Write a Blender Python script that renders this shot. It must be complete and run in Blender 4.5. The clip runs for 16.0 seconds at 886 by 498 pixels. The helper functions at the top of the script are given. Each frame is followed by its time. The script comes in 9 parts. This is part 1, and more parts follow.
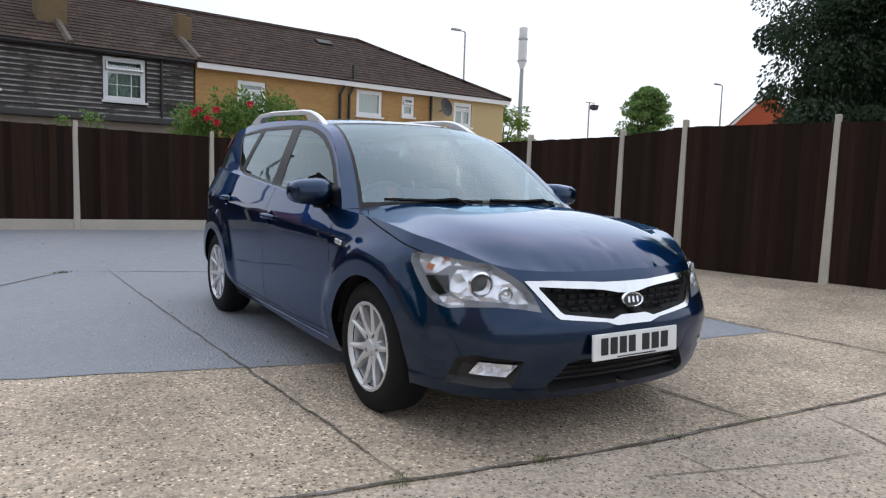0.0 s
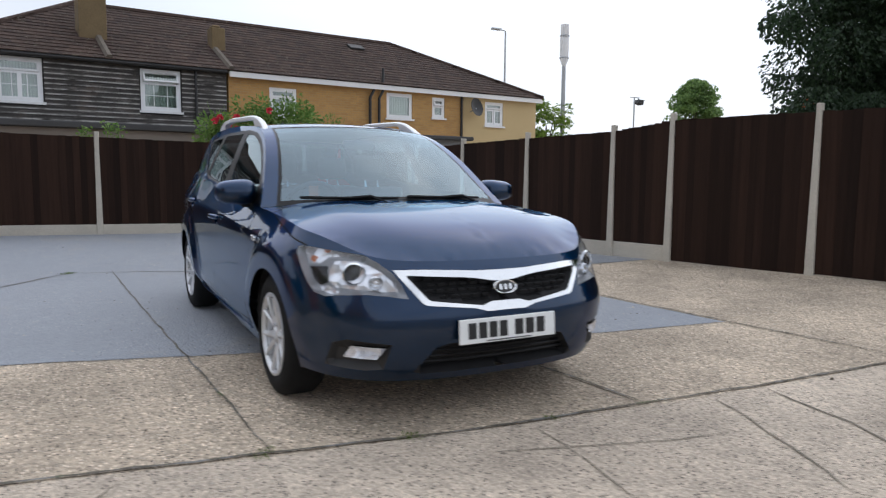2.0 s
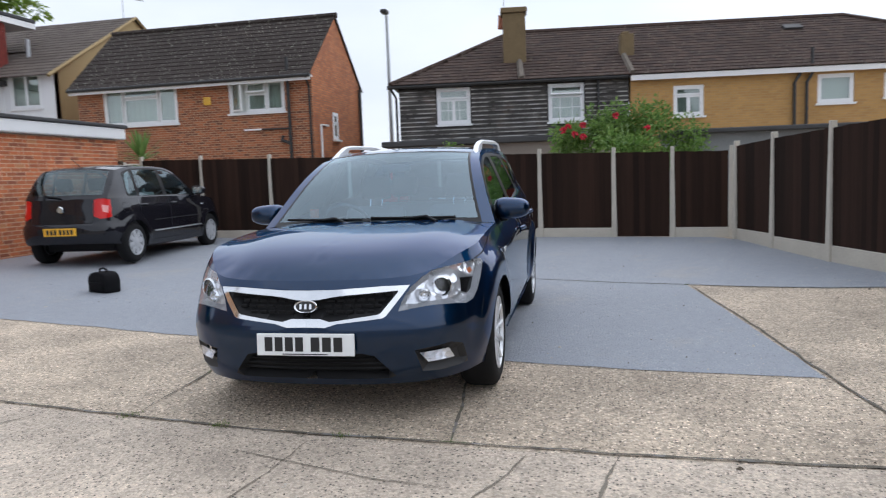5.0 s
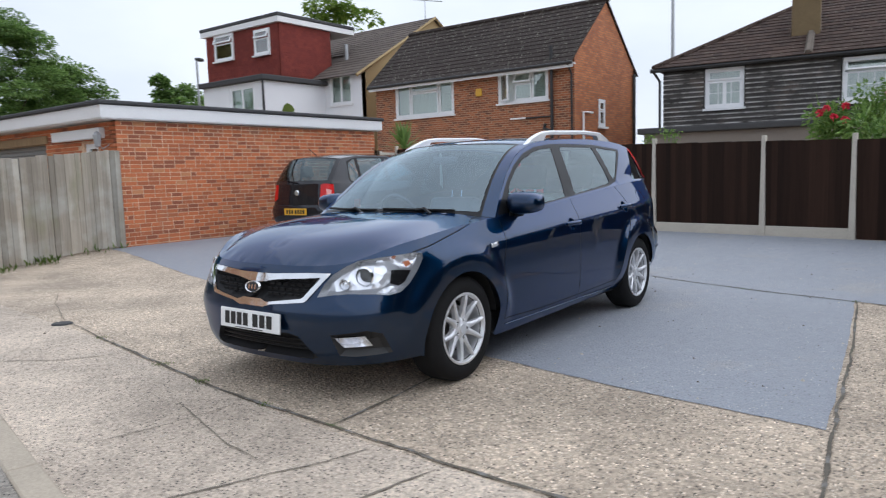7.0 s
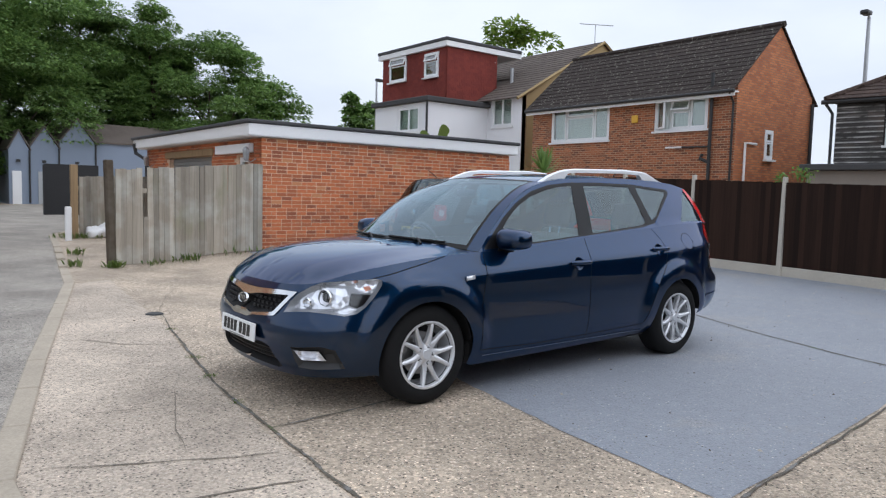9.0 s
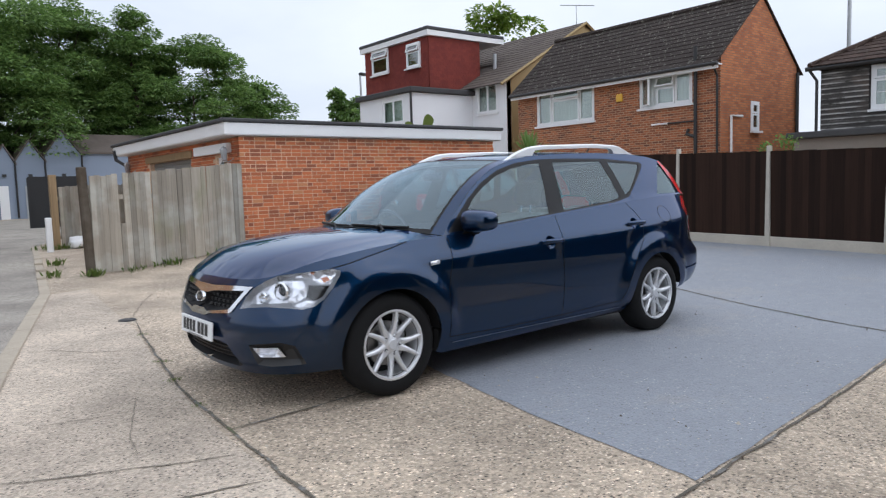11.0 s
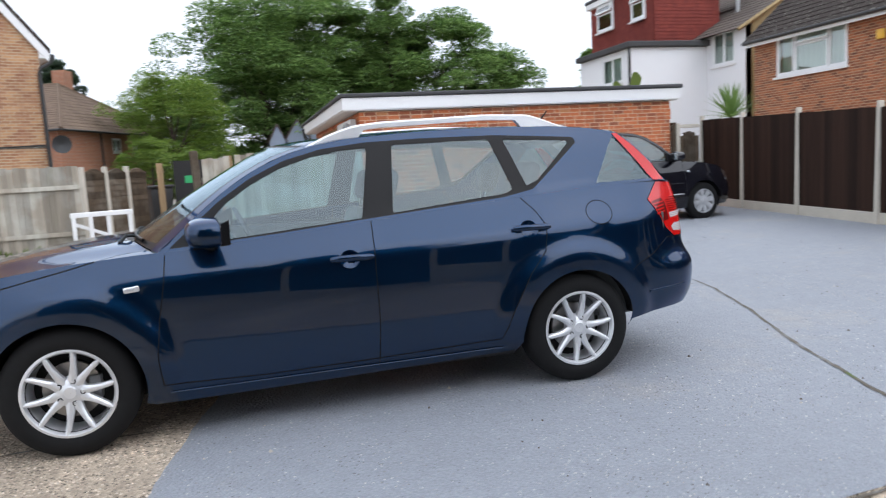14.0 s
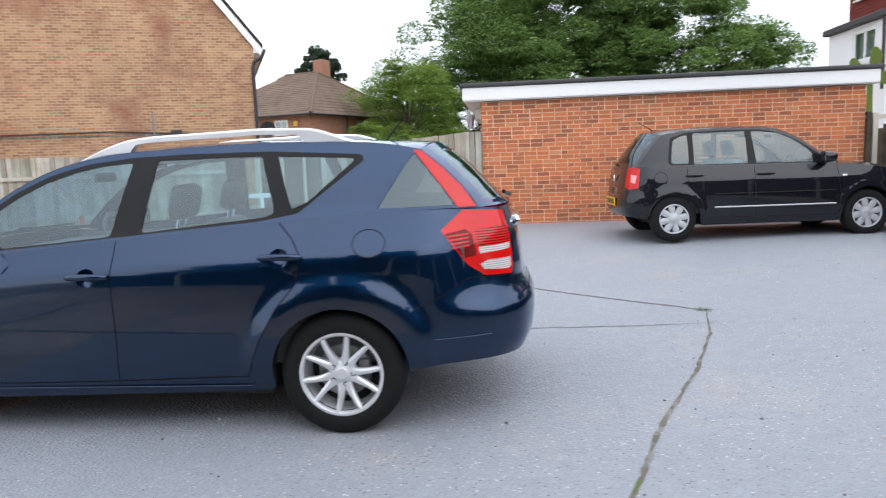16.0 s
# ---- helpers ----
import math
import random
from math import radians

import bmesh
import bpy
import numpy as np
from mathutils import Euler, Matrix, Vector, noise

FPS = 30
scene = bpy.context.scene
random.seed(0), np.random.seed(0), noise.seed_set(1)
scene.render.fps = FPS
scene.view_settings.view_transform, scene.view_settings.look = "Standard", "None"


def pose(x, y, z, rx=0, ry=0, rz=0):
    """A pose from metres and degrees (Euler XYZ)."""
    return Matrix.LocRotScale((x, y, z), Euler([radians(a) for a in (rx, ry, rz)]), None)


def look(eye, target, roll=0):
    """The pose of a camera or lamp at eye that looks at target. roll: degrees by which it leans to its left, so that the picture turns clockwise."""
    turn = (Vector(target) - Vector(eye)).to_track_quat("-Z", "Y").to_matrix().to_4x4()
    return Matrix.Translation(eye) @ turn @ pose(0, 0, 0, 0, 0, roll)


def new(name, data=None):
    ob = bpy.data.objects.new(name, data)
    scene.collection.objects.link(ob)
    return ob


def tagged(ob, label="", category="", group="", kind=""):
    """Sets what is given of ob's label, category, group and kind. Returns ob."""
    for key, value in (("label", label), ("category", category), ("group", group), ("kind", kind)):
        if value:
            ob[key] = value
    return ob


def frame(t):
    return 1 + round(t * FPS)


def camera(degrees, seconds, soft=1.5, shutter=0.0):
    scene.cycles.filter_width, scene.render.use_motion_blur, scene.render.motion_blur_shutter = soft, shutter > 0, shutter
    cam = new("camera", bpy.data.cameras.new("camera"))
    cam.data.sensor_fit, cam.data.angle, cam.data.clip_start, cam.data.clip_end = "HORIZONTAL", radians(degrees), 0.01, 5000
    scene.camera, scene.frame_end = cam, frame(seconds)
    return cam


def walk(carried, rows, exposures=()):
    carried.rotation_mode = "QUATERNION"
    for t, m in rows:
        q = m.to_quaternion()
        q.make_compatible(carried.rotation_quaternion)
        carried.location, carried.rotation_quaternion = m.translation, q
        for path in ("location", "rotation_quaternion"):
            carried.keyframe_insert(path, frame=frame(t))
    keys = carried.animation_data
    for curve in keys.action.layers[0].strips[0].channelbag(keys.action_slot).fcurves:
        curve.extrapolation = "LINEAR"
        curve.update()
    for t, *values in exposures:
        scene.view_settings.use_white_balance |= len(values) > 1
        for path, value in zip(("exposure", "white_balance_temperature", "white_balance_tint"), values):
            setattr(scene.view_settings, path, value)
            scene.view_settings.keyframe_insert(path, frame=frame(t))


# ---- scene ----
# ---- camera and its walk ----
cam = camera(64.0, 16.0, 1.2, 0.45)
PATH = [
    (0, (4.29, -2.354, 1.143), (2.615, -1.282, 0.931), 1.9),
    (0.5, (4.29, -2.328, 1.148), (2.622, -1.249, 0.914), 1.5),
    (1, (4.408, -2.267, 1.172), (2.716, -1.218, 0.979), 0.7),
    (1.5, (4.686, -2.105, 1.18), (2.965, -1.1, 1.019), -3.1),
    (2, (4.878, -1.783, 1.144), (3.126, -0.844, 0.93), 0.5),
    (2.5, (5.155, -1.308, 1.175), (3.353, -0.482, 0.908), -3.6),
    (3, (5.392, -0.841, 1.221), (3.475, -0.312, 1.007), -5.0),
    (3.2, (5.466, -0.607, 1.23), (3.537, -0.122, 1.019), 0.9),
    (5.3, (5.474, 1.723, 1.248), (3.558, 1.188, 1.04), -3.2),
    (5.5, (5.381, 1.932, 1.248), (3.494, 1.309, 1.031), -3.0),
    (6, (5.211, 2.422, 1.238), (3.426, 1.538, 1.063), -1.1),
    (6.5, (4.985, 2.87, 1.237), (3.322, 1.771, 1.068), -1.4),
    (7, (4.665, 3.263, 1.222), (3.082, 2.059, 1.013), -1.7),
    (7.5, (4.368, 3.648, 1.25), (2.921, 2.276, 1.087), -1.6),
    (8, (4.039, 3.907, 1.301), (2.734, 2.4, 1.142), -0.3),
    (8.5, (3.964, 4.202, 1.304), (2.712, 2.651, 1.144), 2.0),
    (9, (3.956, 4.315, 1.313), (2.719, 2.751, 1.159), 1.5),
    (9.2, (3.967, 4.355, 1.285), (2.753, 2.772, 1.137), 0.6),
    (11.3, (3.517, 4.325, 1.253), (2.266, 2.776, 1.067), -2.1),
    (11.5, (3.333, 4.34, 1.257), (2.075, 2.797, 1.063), -2.1),
    (12, (2.807, 4.557, 1.3), (1.677, 2.913, 1.159), -3.3),
    (12.5, (2.233, 4.518, 1.281), (1.219, 2.802, 1.116), -3.1),
    (13, (1.708, 4.512, 1.263), (0.802, 2.741, 1.055), -4.7),
    (13.5, (1.077, 4.484, 1.257), (0.351, 2.633, 1.045), -1.6),
    (14, (0.47, 4.474, 1.292), (-0.065, 2.562, 1.052), -3.3),
    (14.5, (-0.186, 4.381, 1.254), (-0.479, 2.417, 1.02), -1.4),
    (15, (-0.868, 4.263, 1.25), (-1.039, 2.286, 1.001), -4.3),
    (15.5, (-1.469, 4.226, 1.32), (-1.47, 2.242, 1.064), -1.6),
    (16, (-2.181, 4.227, 1.373), (-1.991, 2.253, 1.115), -2.2),
]

walk(cam, [(t, look(eye, target, roll)) for t, eye, target, roll in PATH],
     [(0.0, 0.24, 6150, 10), (3.2, 0.21, 6150, 10), (5.5, 0.45, 6050, 10), (9.2, 0.37, 6030, 10), (12.2, 0.45, 6080, 10), (13.0, 0.67, 6100, 10), (13.5, 0.75, 6100, 10), (14.0, 0.85, 6130, 10), (15.0, 0.91, 6240, 10), (16.0, 1.01, 6260, 10)])

# ---- light: bright overcast day ----
SUN_DIR = Vector((-0.45, 0.70, 0.95)).normalized()
world = bpy.data.worlds.new("overcast_sky")
scene.world = world
world.use_nodes = True
wt = world.node_tree
wt.nodes.clear()
w_out = wt.nodes.new("ShaderNodeOutputWorld")
w_bg = wt.nodes.new("ShaderNodeBackground")
w_sky = wt.nodes.new("ShaderNodeTexSky")
w_sky.sky_type = "NISHITA"
w_sky.sun_disc = False
w_sky.sun_elevation = math.asin(SUN_DIR.z)
w_sky.sun_rotation = math.atan2(SUN_DIR.x, SUN_DIR.y)
w_sky.air_density, w_sky.dust_density, w_sky.ozone_density = 1.0, 3.0, 1.0
w_co = wt.nodes.new("ShaderNodeTexCoord")
w_map = wt.nodes.new("ShaderNodeMapping")
w_map.inputs["Scale"].default_value = (1.0, 1.0, 2.6)
w_noise = wt.nodes.new("ShaderNodeTexNoise")
w_noise.inputs["Scale"].default_value = 2.2
w_noise.inputs["Detail"].default_value = 6.0
w_ramp = wt.nodes.new("ShaderNodeMapRange")
w_ramp.inputs["From Min"].default_value, w_ramp.inputs["From Max"].default_value = 0.35, 0.65
w_ramp.inputs["To Min"].default_value, w_ramp.inputs["To Max"].default_value = 0.72, 0.97
w_mix = wt.nodes.new("ShaderNodeMix")
w_mix.data_type = "RGBA"
w_mix.inputs[7].default_value = (8.3, 8.6, 9.2, 1)
wt.links.new(w_co.outputs["Generated"], w_map.inputs["Vector"])
wt.links.new(w_map.outputs["Vector"], w_noise.inputs["Vector"])
wt.links.new(w_noise.outputs["Fac"], w_ramp.inputs["Value"])
wt.links.new(w_ramp.outputs["Result"], w_mix.inputs[0])
wt.links.new(w_sky.outputs["Color"], w_mix.inputs[6])
wt.links.new(w_mix.outputs[2], w_bg.inputs["Color"])
# an overcast sky is brighter on the sun's side
w_dot = wt.nodes.new("ShaderNodeVectorMath")
w_dot.operation = "DOT_PRODUCT"
w_dot.inputs[1].default_value = SUN_DIR
w_side = wt.nodes.new("ShaderNodeMapRange")
w_side.interpolation_type = "SMOOTHSTEP"
for w_key, w_val in (("From Min", 0.30), ("From Max", 1.0), ("To Min", 0.089), ("To Max", 0.130)):
    w_side.inputs[w_key].default_value = w_val
wt.links.new(w_co.outputs["Generated"], w_dot.inputs[0])
wt.links.new(w_dot.outputs["Value"], w_side.inputs["Value"])
wt.links.new(w_side.outputs["Result"], w_bg.inputs["Strength"])
wt.links.new(w_bg.outputs["Background"], w_out.inputs["Surface"])
sun = new("sun", bpy.data.lights.new("sun", "SUN"))
sun.data.energy, sun.data.angle, sun.data.color = 0.7, radians(170), (1.0, 0.97, 0.93)
sun.matrix_world = look(SUN_DIR * 50, (0, 0, 0))

# ---- materials ----
class Mat:
    """A node material with a Principled shader and short ways to add grain, stains and bump."""

    def __init__(self, name, color, rough=0.7, metal=0.0, **inputs):
        self.m = bpy.data.materials.new(name)
        self.m.use_nodes = True
        self.t = self.m.node_tree
        self.p = self.t.nodes["Principled BSDF"]
        self.set("Base Color", (*color, 1))
        self.set("Roughness", rough)
        self.set("Metallic", metal)
        for k, v in inputs.items():
            self.set(k.replace("_", " "), v)
        self.co = self.node("ShaderNodeTexCoord").outputs["Object"]
        self.last = None
        self.color = color
        self.h = None

    def node(self, kind, **values):
        n = self.t.nodes.new(kind)
        for k, v in values.items():
            n.inputs[k].default_value = v
        return n

    def set(self, k, v):
        self.p.inputs[k].default_value = v

    def link(self, a, b):
        self.t.links.new(a, b)

    def world_co(self):
        self.co = self.node("ShaderNodeNewGeometry").outputs["Position"]
        return self

    def stretch(self, sx, sy, sz):
        n = self.node("ShaderNodeMapping", Scale=(sx, sy, sz))
        self.link(self.co, n.inputs["Vector"])
        return n.outputs["Vector"]

    def noise(self, scale, detail=4, rough=0.6, co=None):
        n = self.node("ShaderNodeTexNoise", Scale=scale, Detail=detail, Roughness=rough)
        self.link(co or self.co, n.inputs["Vector"])
        return n.outputs["Fac"]

    def cells(self, scale, out="Distance", co=None):
        n = self.node("ShaderNodeTexVoronoi", Scale=scale)
        self.link(co or self.co, n.inputs["Vector"])
        return n.outputs[out]

    def span(self, v, a, b, c=0.0, d=1.0):
        n = self.node("ShaderNodeMapRange")
        for k, x in zip(("From Min", "From Max", "To Min", "To Max"), (a, b, c, d)):
            n.inputs[k].default_value = x
        self.link(v, n.inputs["Value"])
        return n.outputs["Result"]

    def blend(self, fac, color):
        """Lays another colour over what is there, where fac is 1."""
        n = self.node("ShaderNodeMix")
        n.data_type = "RGBA"
        if self.last is None:
            n.inputs[6].default_value = (*self.color, 1)
        else:
            self.link(self.last, n.inputs[6])
        if isinstance(color, tuple):
            n.inputs[7].default_value = (*color, 1)
        else:
            self.link(color, n.inputs[7])
        self.link(fac, n.inputs[0])
        self.last = n.outputs[2]
        self.link(self.last, self.p.inputs["Base Color"])
        return self

    def shade(self, v, low, high):
        """Multiplies the colour by a factor that runs from low to high with v."""
        n = self.node("ShaderNodeMix")
        n.data_type, n.blend_type = "RGBA", "MULTIPLY"
        n.inputs[0].default_value = 1.0
        if self.last is None:
            n.inputs[6].default_value = (*self.color, 1)
        else:
            self.link(self.last, n.inputs[6])
        self.link(self.span(v, 0, 1, low, high), n.inputs[7])
        self.last = n.outputs[2]
        self.link(self.last, self.p.inputs["Base Color"])
        return self

    def rnd(self):
        return self.node("ShaderNodeObjectInfo").outputs["Random"]

    def island(self):
        return self.node("ShaderNodeNewGeometry").outputs["Random Per Island"]

    def bump(self, v, strength=0.3, dist=0.01):
        n = self.node("ShaderNodeBump", Strength=strength, Distance=dist)
        self.link(v, n.inputs["Height"])
        if self.h is not None:
            self.link(self.h, n.inputs["Normal"])
        self.h = n.outputs["Normal"]
        self.link(self.h, self.p.inputs["Normal"])
        return self


def gritty(name, color, rough=0.8, grain=60, amount=0.25, big=1.2, bump=0.2, metal=0.0, **kw):
    """A surface with fine grain and broad stains."""
    k = Mat(name, color, rough, metal, **kw).world_co()
    k.shade(k.noise(grain, 3), 1 - amount, 1 + amount)
    k.shade(k.noise(big, 5), 1 - amount * 0.8, 1 + amount * 0.8)
    if bump:
        k.bump(k.noise(grain, 4), bump, 0.004)
    return k


def plain(name, color, rough=0.5, metal=0.0, **kw):
    k = Mat(name, color, rough, metal, **kw)
    k.shade(k.noise(9, 4), 0.9, 1.08)
    return k.m


# ground
def aggregate(name, base, pebble, amount, fine, vary=0.25):
    k = Mat(name, base, 0.85).world_co()
    c = k.cells(fine, "Color")
    sep = k.node("ShaderNodeSeparateColor")
    k.link(c, sep.inputs[0])
    d = k.cells(fine)
    patch = k.span(k.noise(0.9, 5), 0.38, 0.62)
    stone = k.node("ShaderNodeMath")
    stone.operation = "MULTIPLY"
    k.link(k.span(d, 0.42, 0.34), stone.inputs[0])
    k.link(k.span(sep.outputs[0], 1 - amount, 1 - amount + 0.1), stone.inputs[1])
    k.blend(stone.outputs[0], pebble)
    stone2 = k.node("ShaderNodeMath")
    stone2.operation = "MULTIPLY"
    k.link(k.span(d, 0.42, 0.34), stone2.inputs[0])
    k.link(k.span(sep.outputs[1], 0.76, 0.84), stone2.inputs[1])
    k.blend(stone2.outputs[0], tuple(min(1, v * 0.24) for v in base))
    k.shade(sep.outputs[2], 1 - vary, 1 + vary)
    k.shade(patch, 0.78, 1.14)
    k.shade(k.noise(0.22, 4), 0.82, 1.18)
    k.shade(k.noise(120, 2), 0.52, 1.48).shade(k.noise(11, 5, 0.7), 0.74, 1.26)
    k.bump(d, 0.8, 0.010).bump(k.noise(160, 3), 0.3, 0.003)
    return k.m


M_CONCRETE = aggregate("exposed_aggregate_concrete", (0.455, 0.372, 0.282), (0.70, 0.605, 0.49), 0.38, 64, 0.36)
M_SLAB = aggregate("worn_smooth_concrete", (0.50, 0.42, 0.335), (0.66, 0.57, 0.47), 0.2, 70)
k = Mat("grey_blue_floor_paint", (0.262, 0.279, 0.310), 0.62).world_co()
k.blend(k.span(k.noise(0.7, 6, 0.7), 0.55, 0.78, 0, 0.75), (0.33, 0.295, 0.25))
wear = k.node("ShaderNodeMath")
wear.operation = "MULTIPLY"
k.link(k.span(k.noise(60, 3), 0.63, 0.69), wear.inputs[0])
k.link(k.span(k.noise(1.3, 4), 0.42, 0.62), wear.inputs[1])
k.blend(wear.outputs[0], (0.50, 0.48, 0.45))
k.shade(k.noise(0.35, 5), 0.84, 1.15).shade(k.noise(90, 2), 0.66, 1.34).shade(k.noise(9, 5, 0.7), 0.84, 1.16)
chip = k.node("ShaderNodeSeparateColor")
k.link(k.cells(62, "Color"), chip.inputs[0])
near = k.cells(62)
for value, low, high, tone in ((chip.outputs[0], 0.945, 0.955, (0.62, 0.60, 0.57)), (chip.outputs[1], 0.90, 0.92, (0.10, 0.10, 0.105)), (chip.outputs[2], 0.86, 0.90, (0.36, 0.33, 0.28))):
    m1 = k.node("ShaderNodeMath")
    m1.operation = "MULTIPLY"
    k.link(k.span(near, 0.36, 0.30), m1.inputs[0])
    k.link(k.span(value, low, high), m1.inputs[1])
    m2 = k.node("ShaderNodeMath")
    m2.operation = "MULTIPLY"
    k.link(m1.outputs[0], m2.inputs[0])
    k.link(k.span(k.noise(0.55, 4), 0.36, 0.58, 0.15, 1.0), m2.inputs[1])
    k.blend(m2.outputs[0], tone)
k.bump(k.cells(62), 0.75, 0.009).bump(k.noise(150, 3), 0.25, 0.003)
M_PAINT_FLOOR = k.m
M_ASPHALT = aggregate("old_grey_asphalt", (0.305, 0.275, 0.235), (0.40, 0.365, 0.32), 0.35, 60)
k = gritty("joint_dirt", (0.115, 0.100, 0.078), 0.95, 50, 0.5, 3)
k.blend(k.span(k.noise(5.5, 4, 0.7), 0.50, 0.60, 0.0, 0.75), (0.235, 0.230, 0.222))
k.blend(k.span(k.noise(3.1, 3), 0.62, 0.72), (0.09, 0.12, 0.035))
M_JOINT = k.m
M_CRACK = gritty("fine_crack_dirt", (0.19, 0.165, 0.13), 0.95, 50, 0.5, 3).m
k = Mat("grit_crumbs", (0.09, 0.07, 0.05), 0.9)
k.blend(k.span(k.island(), 0.45, 0.55), (0.50, 0.45, 0.38))
M_GRIT = k.m
M_KERB = gritty("concrete_edging", (0.40, 0.345, 0.27), 0.9, 70, 0.3, 2.0).m
M_POST = gritty("fence_post_concrete", (0.50, 0.46, 0.39), 0.9, 55, 0.22, 2.5).m


def wood(name, color, grey=None, random_amount=0.25, rough=0.8, sx=40.0, sz=1.6, green=None):
    k = Mat(name, color, rough, 0.0, Specular_IOR_Level=0.2).world_co()
    co = k.stretch(sx, sx, sz)
    k.shade(k.noise(1.0, 5, 0.65, co), 0.52, 1.45)
    if grey:
        k.blend(k.span(k.noise(2.0, 4), 0.45, 0.7), grey)
    k.shade(k.rnd(), 1 - random_amount, 1 + random_amount)
    k.shade(k.noise(1.0, 3, 0.5, k.stretch(9, 9, 0.5)), 0.72, 1.28)
    if green:
        k.blend(k.span(k.noise(1.0, 4, 0.6, k.stretch(3, 3, 1.0)), 0.56, 0.76, 0, 0.55), green)
    k.bump(k.noise(1.0, 5, 0.65, co), 0.35, 0.004)
    return k.m


M_FENCE = wood("dark_brown_stained_timber", (0.0245, 0.0122, 0.0078), None, 0.40, 0.85)
M_GREYWOOD = wood("weathered_grey_timber", (0.30, 0.265, 0.215), (0.40, 0.385, 0.34), 0.30, 0.9, 55, 1.3, (0.21, 0.215, 0.12))
M_BROWNWOOD = wood("brown_weathered_timber", (0.085, 0.062, 0.042), (0.14, 0.12, 0.095), 0.25, 0.9, 8, 8)
M_RAWWOOD = wood("tan_sawn_timber", (0.33, 0.23, 0.13), None, 0.15)
k = Mat("blackened_weatherboard", (0.040, 0.036, 0.033), 0.85)
streak = k.noise(1.0, 5, 0.7, k.stretch(1.6, 1.6, 26))
k.blend(k.span(streak, 0.52, 0.72), (0.16, 0.15, 0.14))
k.blend(k.span(k.noise(1.3, 4), 0.55, 0.75, 0, 0.5), (0.15, 0.105, 0.08))
k.shade(k.rnd(), 0.65, 1.35).bump(streak, 0.5, 0.006)
# each board turns paler grey towards its lower edge, broken up by noise
edge = k.node("ShaderNodeSeparateXYZ")
k.link(k.node("ShaderNodeTexCoord").outputs["Generated"], edge.inputs[0])
worn = k.node("ShaderNodeMath")
worn.operation = "MULTIPLY"
k.link(k.span(edge.outputs[2], 0.30, 0.12), worn.inputs[0])
k.link(k.span(k.noise(1.7, 4), 0.36, 0.56), worn.inputs[1])
k.blend(worn.outputs[0], (0.40, 0.385, 0.36))
M_BLACKBOARD = k.m
M_BLACKHOARD = gritty("black_painted_timber", (0.014, 0.014, 0.015), 0.7, 30, 0.3, 2.0).m
M_BLACKWALL = gritty("black_backing", (0.025, 0.023, 0.022), 0.9).m


def brickwork(name, a, b, mortar, dirt=0.2, scale=1.0, dark=None):
    """Brick courses as a fine pattern for walls that stay far off."""
    k = Mat(name, a, 0.88)
    n = k.node("ShaderNodeTexBrick", Scale=1.0)
    n.inputs["Color1"].default_value, n.inputs["Color2"].default_value = (*a, 1), (*b, 1)
    n.inputs["Mortar"].default_value = (*mortar, 1)
    n.inputs["Brick Width"].default_value, n.inputs["Row Height"].default_value = 0.225 * scale, 0.075 * scale
    n.inputs["Mortar Size"].default_value, n.inputs["Mortar Smooth"].default_value = 0.009, 0.15
    n.inputs["Bias"].default_value = -0.1
    sep = k.node("ShaderNodeSeparateXYZ")
    k.link(k.co, sep.inputs[0])
    add = k.node("ShaderNodeMath")
    k.link(sep.outputs[0], add.inputs[0])
    k.link(sep.outputs[1], add.inputs[1])
    comb = k.node("ShaderNodeCombineXYZ")
    k.link(add.outputs[0], comb.inputs[0])
    k.link(sep.outputs[2], comb.inputs[1])
    k.link(comb.outputs[0], n.inputs["Vector"])
    k.last = n.outputs["Color"]
    k.link(k.last, k.p.inputs["Base Color"])
    if dark:
        k.blend(k.span(k.noise(0.55, 5, 0.65), 0.48, 0.68), dark)
    k.shade(k.noise(0.8, 5), 1 - dirt, 1 + dirt).shade(k.noise(26, 3), 0.82, 1.18)
    inv = k.span(n.outputs["Fac"], 0, 1, 1, 0)
    k.bump(inv, 0.5, 0.01)
    return k.m


M_BRICK_HOUSE = brickwork("red_brown_brickwork", (0.36, 0.118, 0.05), (0.115, 0.045, 0.03), (0.40, 0.27, 0.17))
M_BRICK_GABLE = brickwork("orange_red_brickwork", (0.50, 0.175, 0.06), (0.30, 0.09, 0.037), (0.21, 0.13, 0.085))
M_BRICK_YELLOW = brickwork("stock_brickwork", (0.43, 0.245, 0.125), (0.25, 0.115, 0.060), (0.42, 0.33, 0.23), 0.34, 1.0, (0.24, 0.10, 0.060))
M_BRICK_FAR = brickwork("far_red_brickwork", (0.35, 0.15, 0.08), (0.28, 0.11, 0.065), (0.30, 0.22, 0.17))
k = Mat("garage_brick", (0.53, 0.16, 0.06), 0.88).world_co()
k.blend(k.span(k.rnd(), 0.45, 0.85), (0.37, 0.112, 0.046))
k.blend(k.span(k.rnd(), 0.95, 0.97), (0.50, 0.22, 0.10)).blend(k.span(k.rnd(), 0.24, 0.14), (0.27, 0.088, 0.044))
k.blend(k.span(k.noise(1.1, 4), 0.55, 0.75), (0.30, 0.14, 0.085)).blend(k.span(k.noise(9, 5, 0.7), 0.60, 0.74), (0.58, 0.33, 0.20))
k.shade(k.noise(45, 4), 0.75, 1.25).bump(k.noise(70, 4), 0.5, 0.005)
M_BRICK = k.m
k = Mat("garage_brick_rest", (0.53, 0.16, 0.06), 0.88).world_co()
k.blend(k.span(k.island(), 0.45, 0.85), (0.37, 0.112, 0.046))
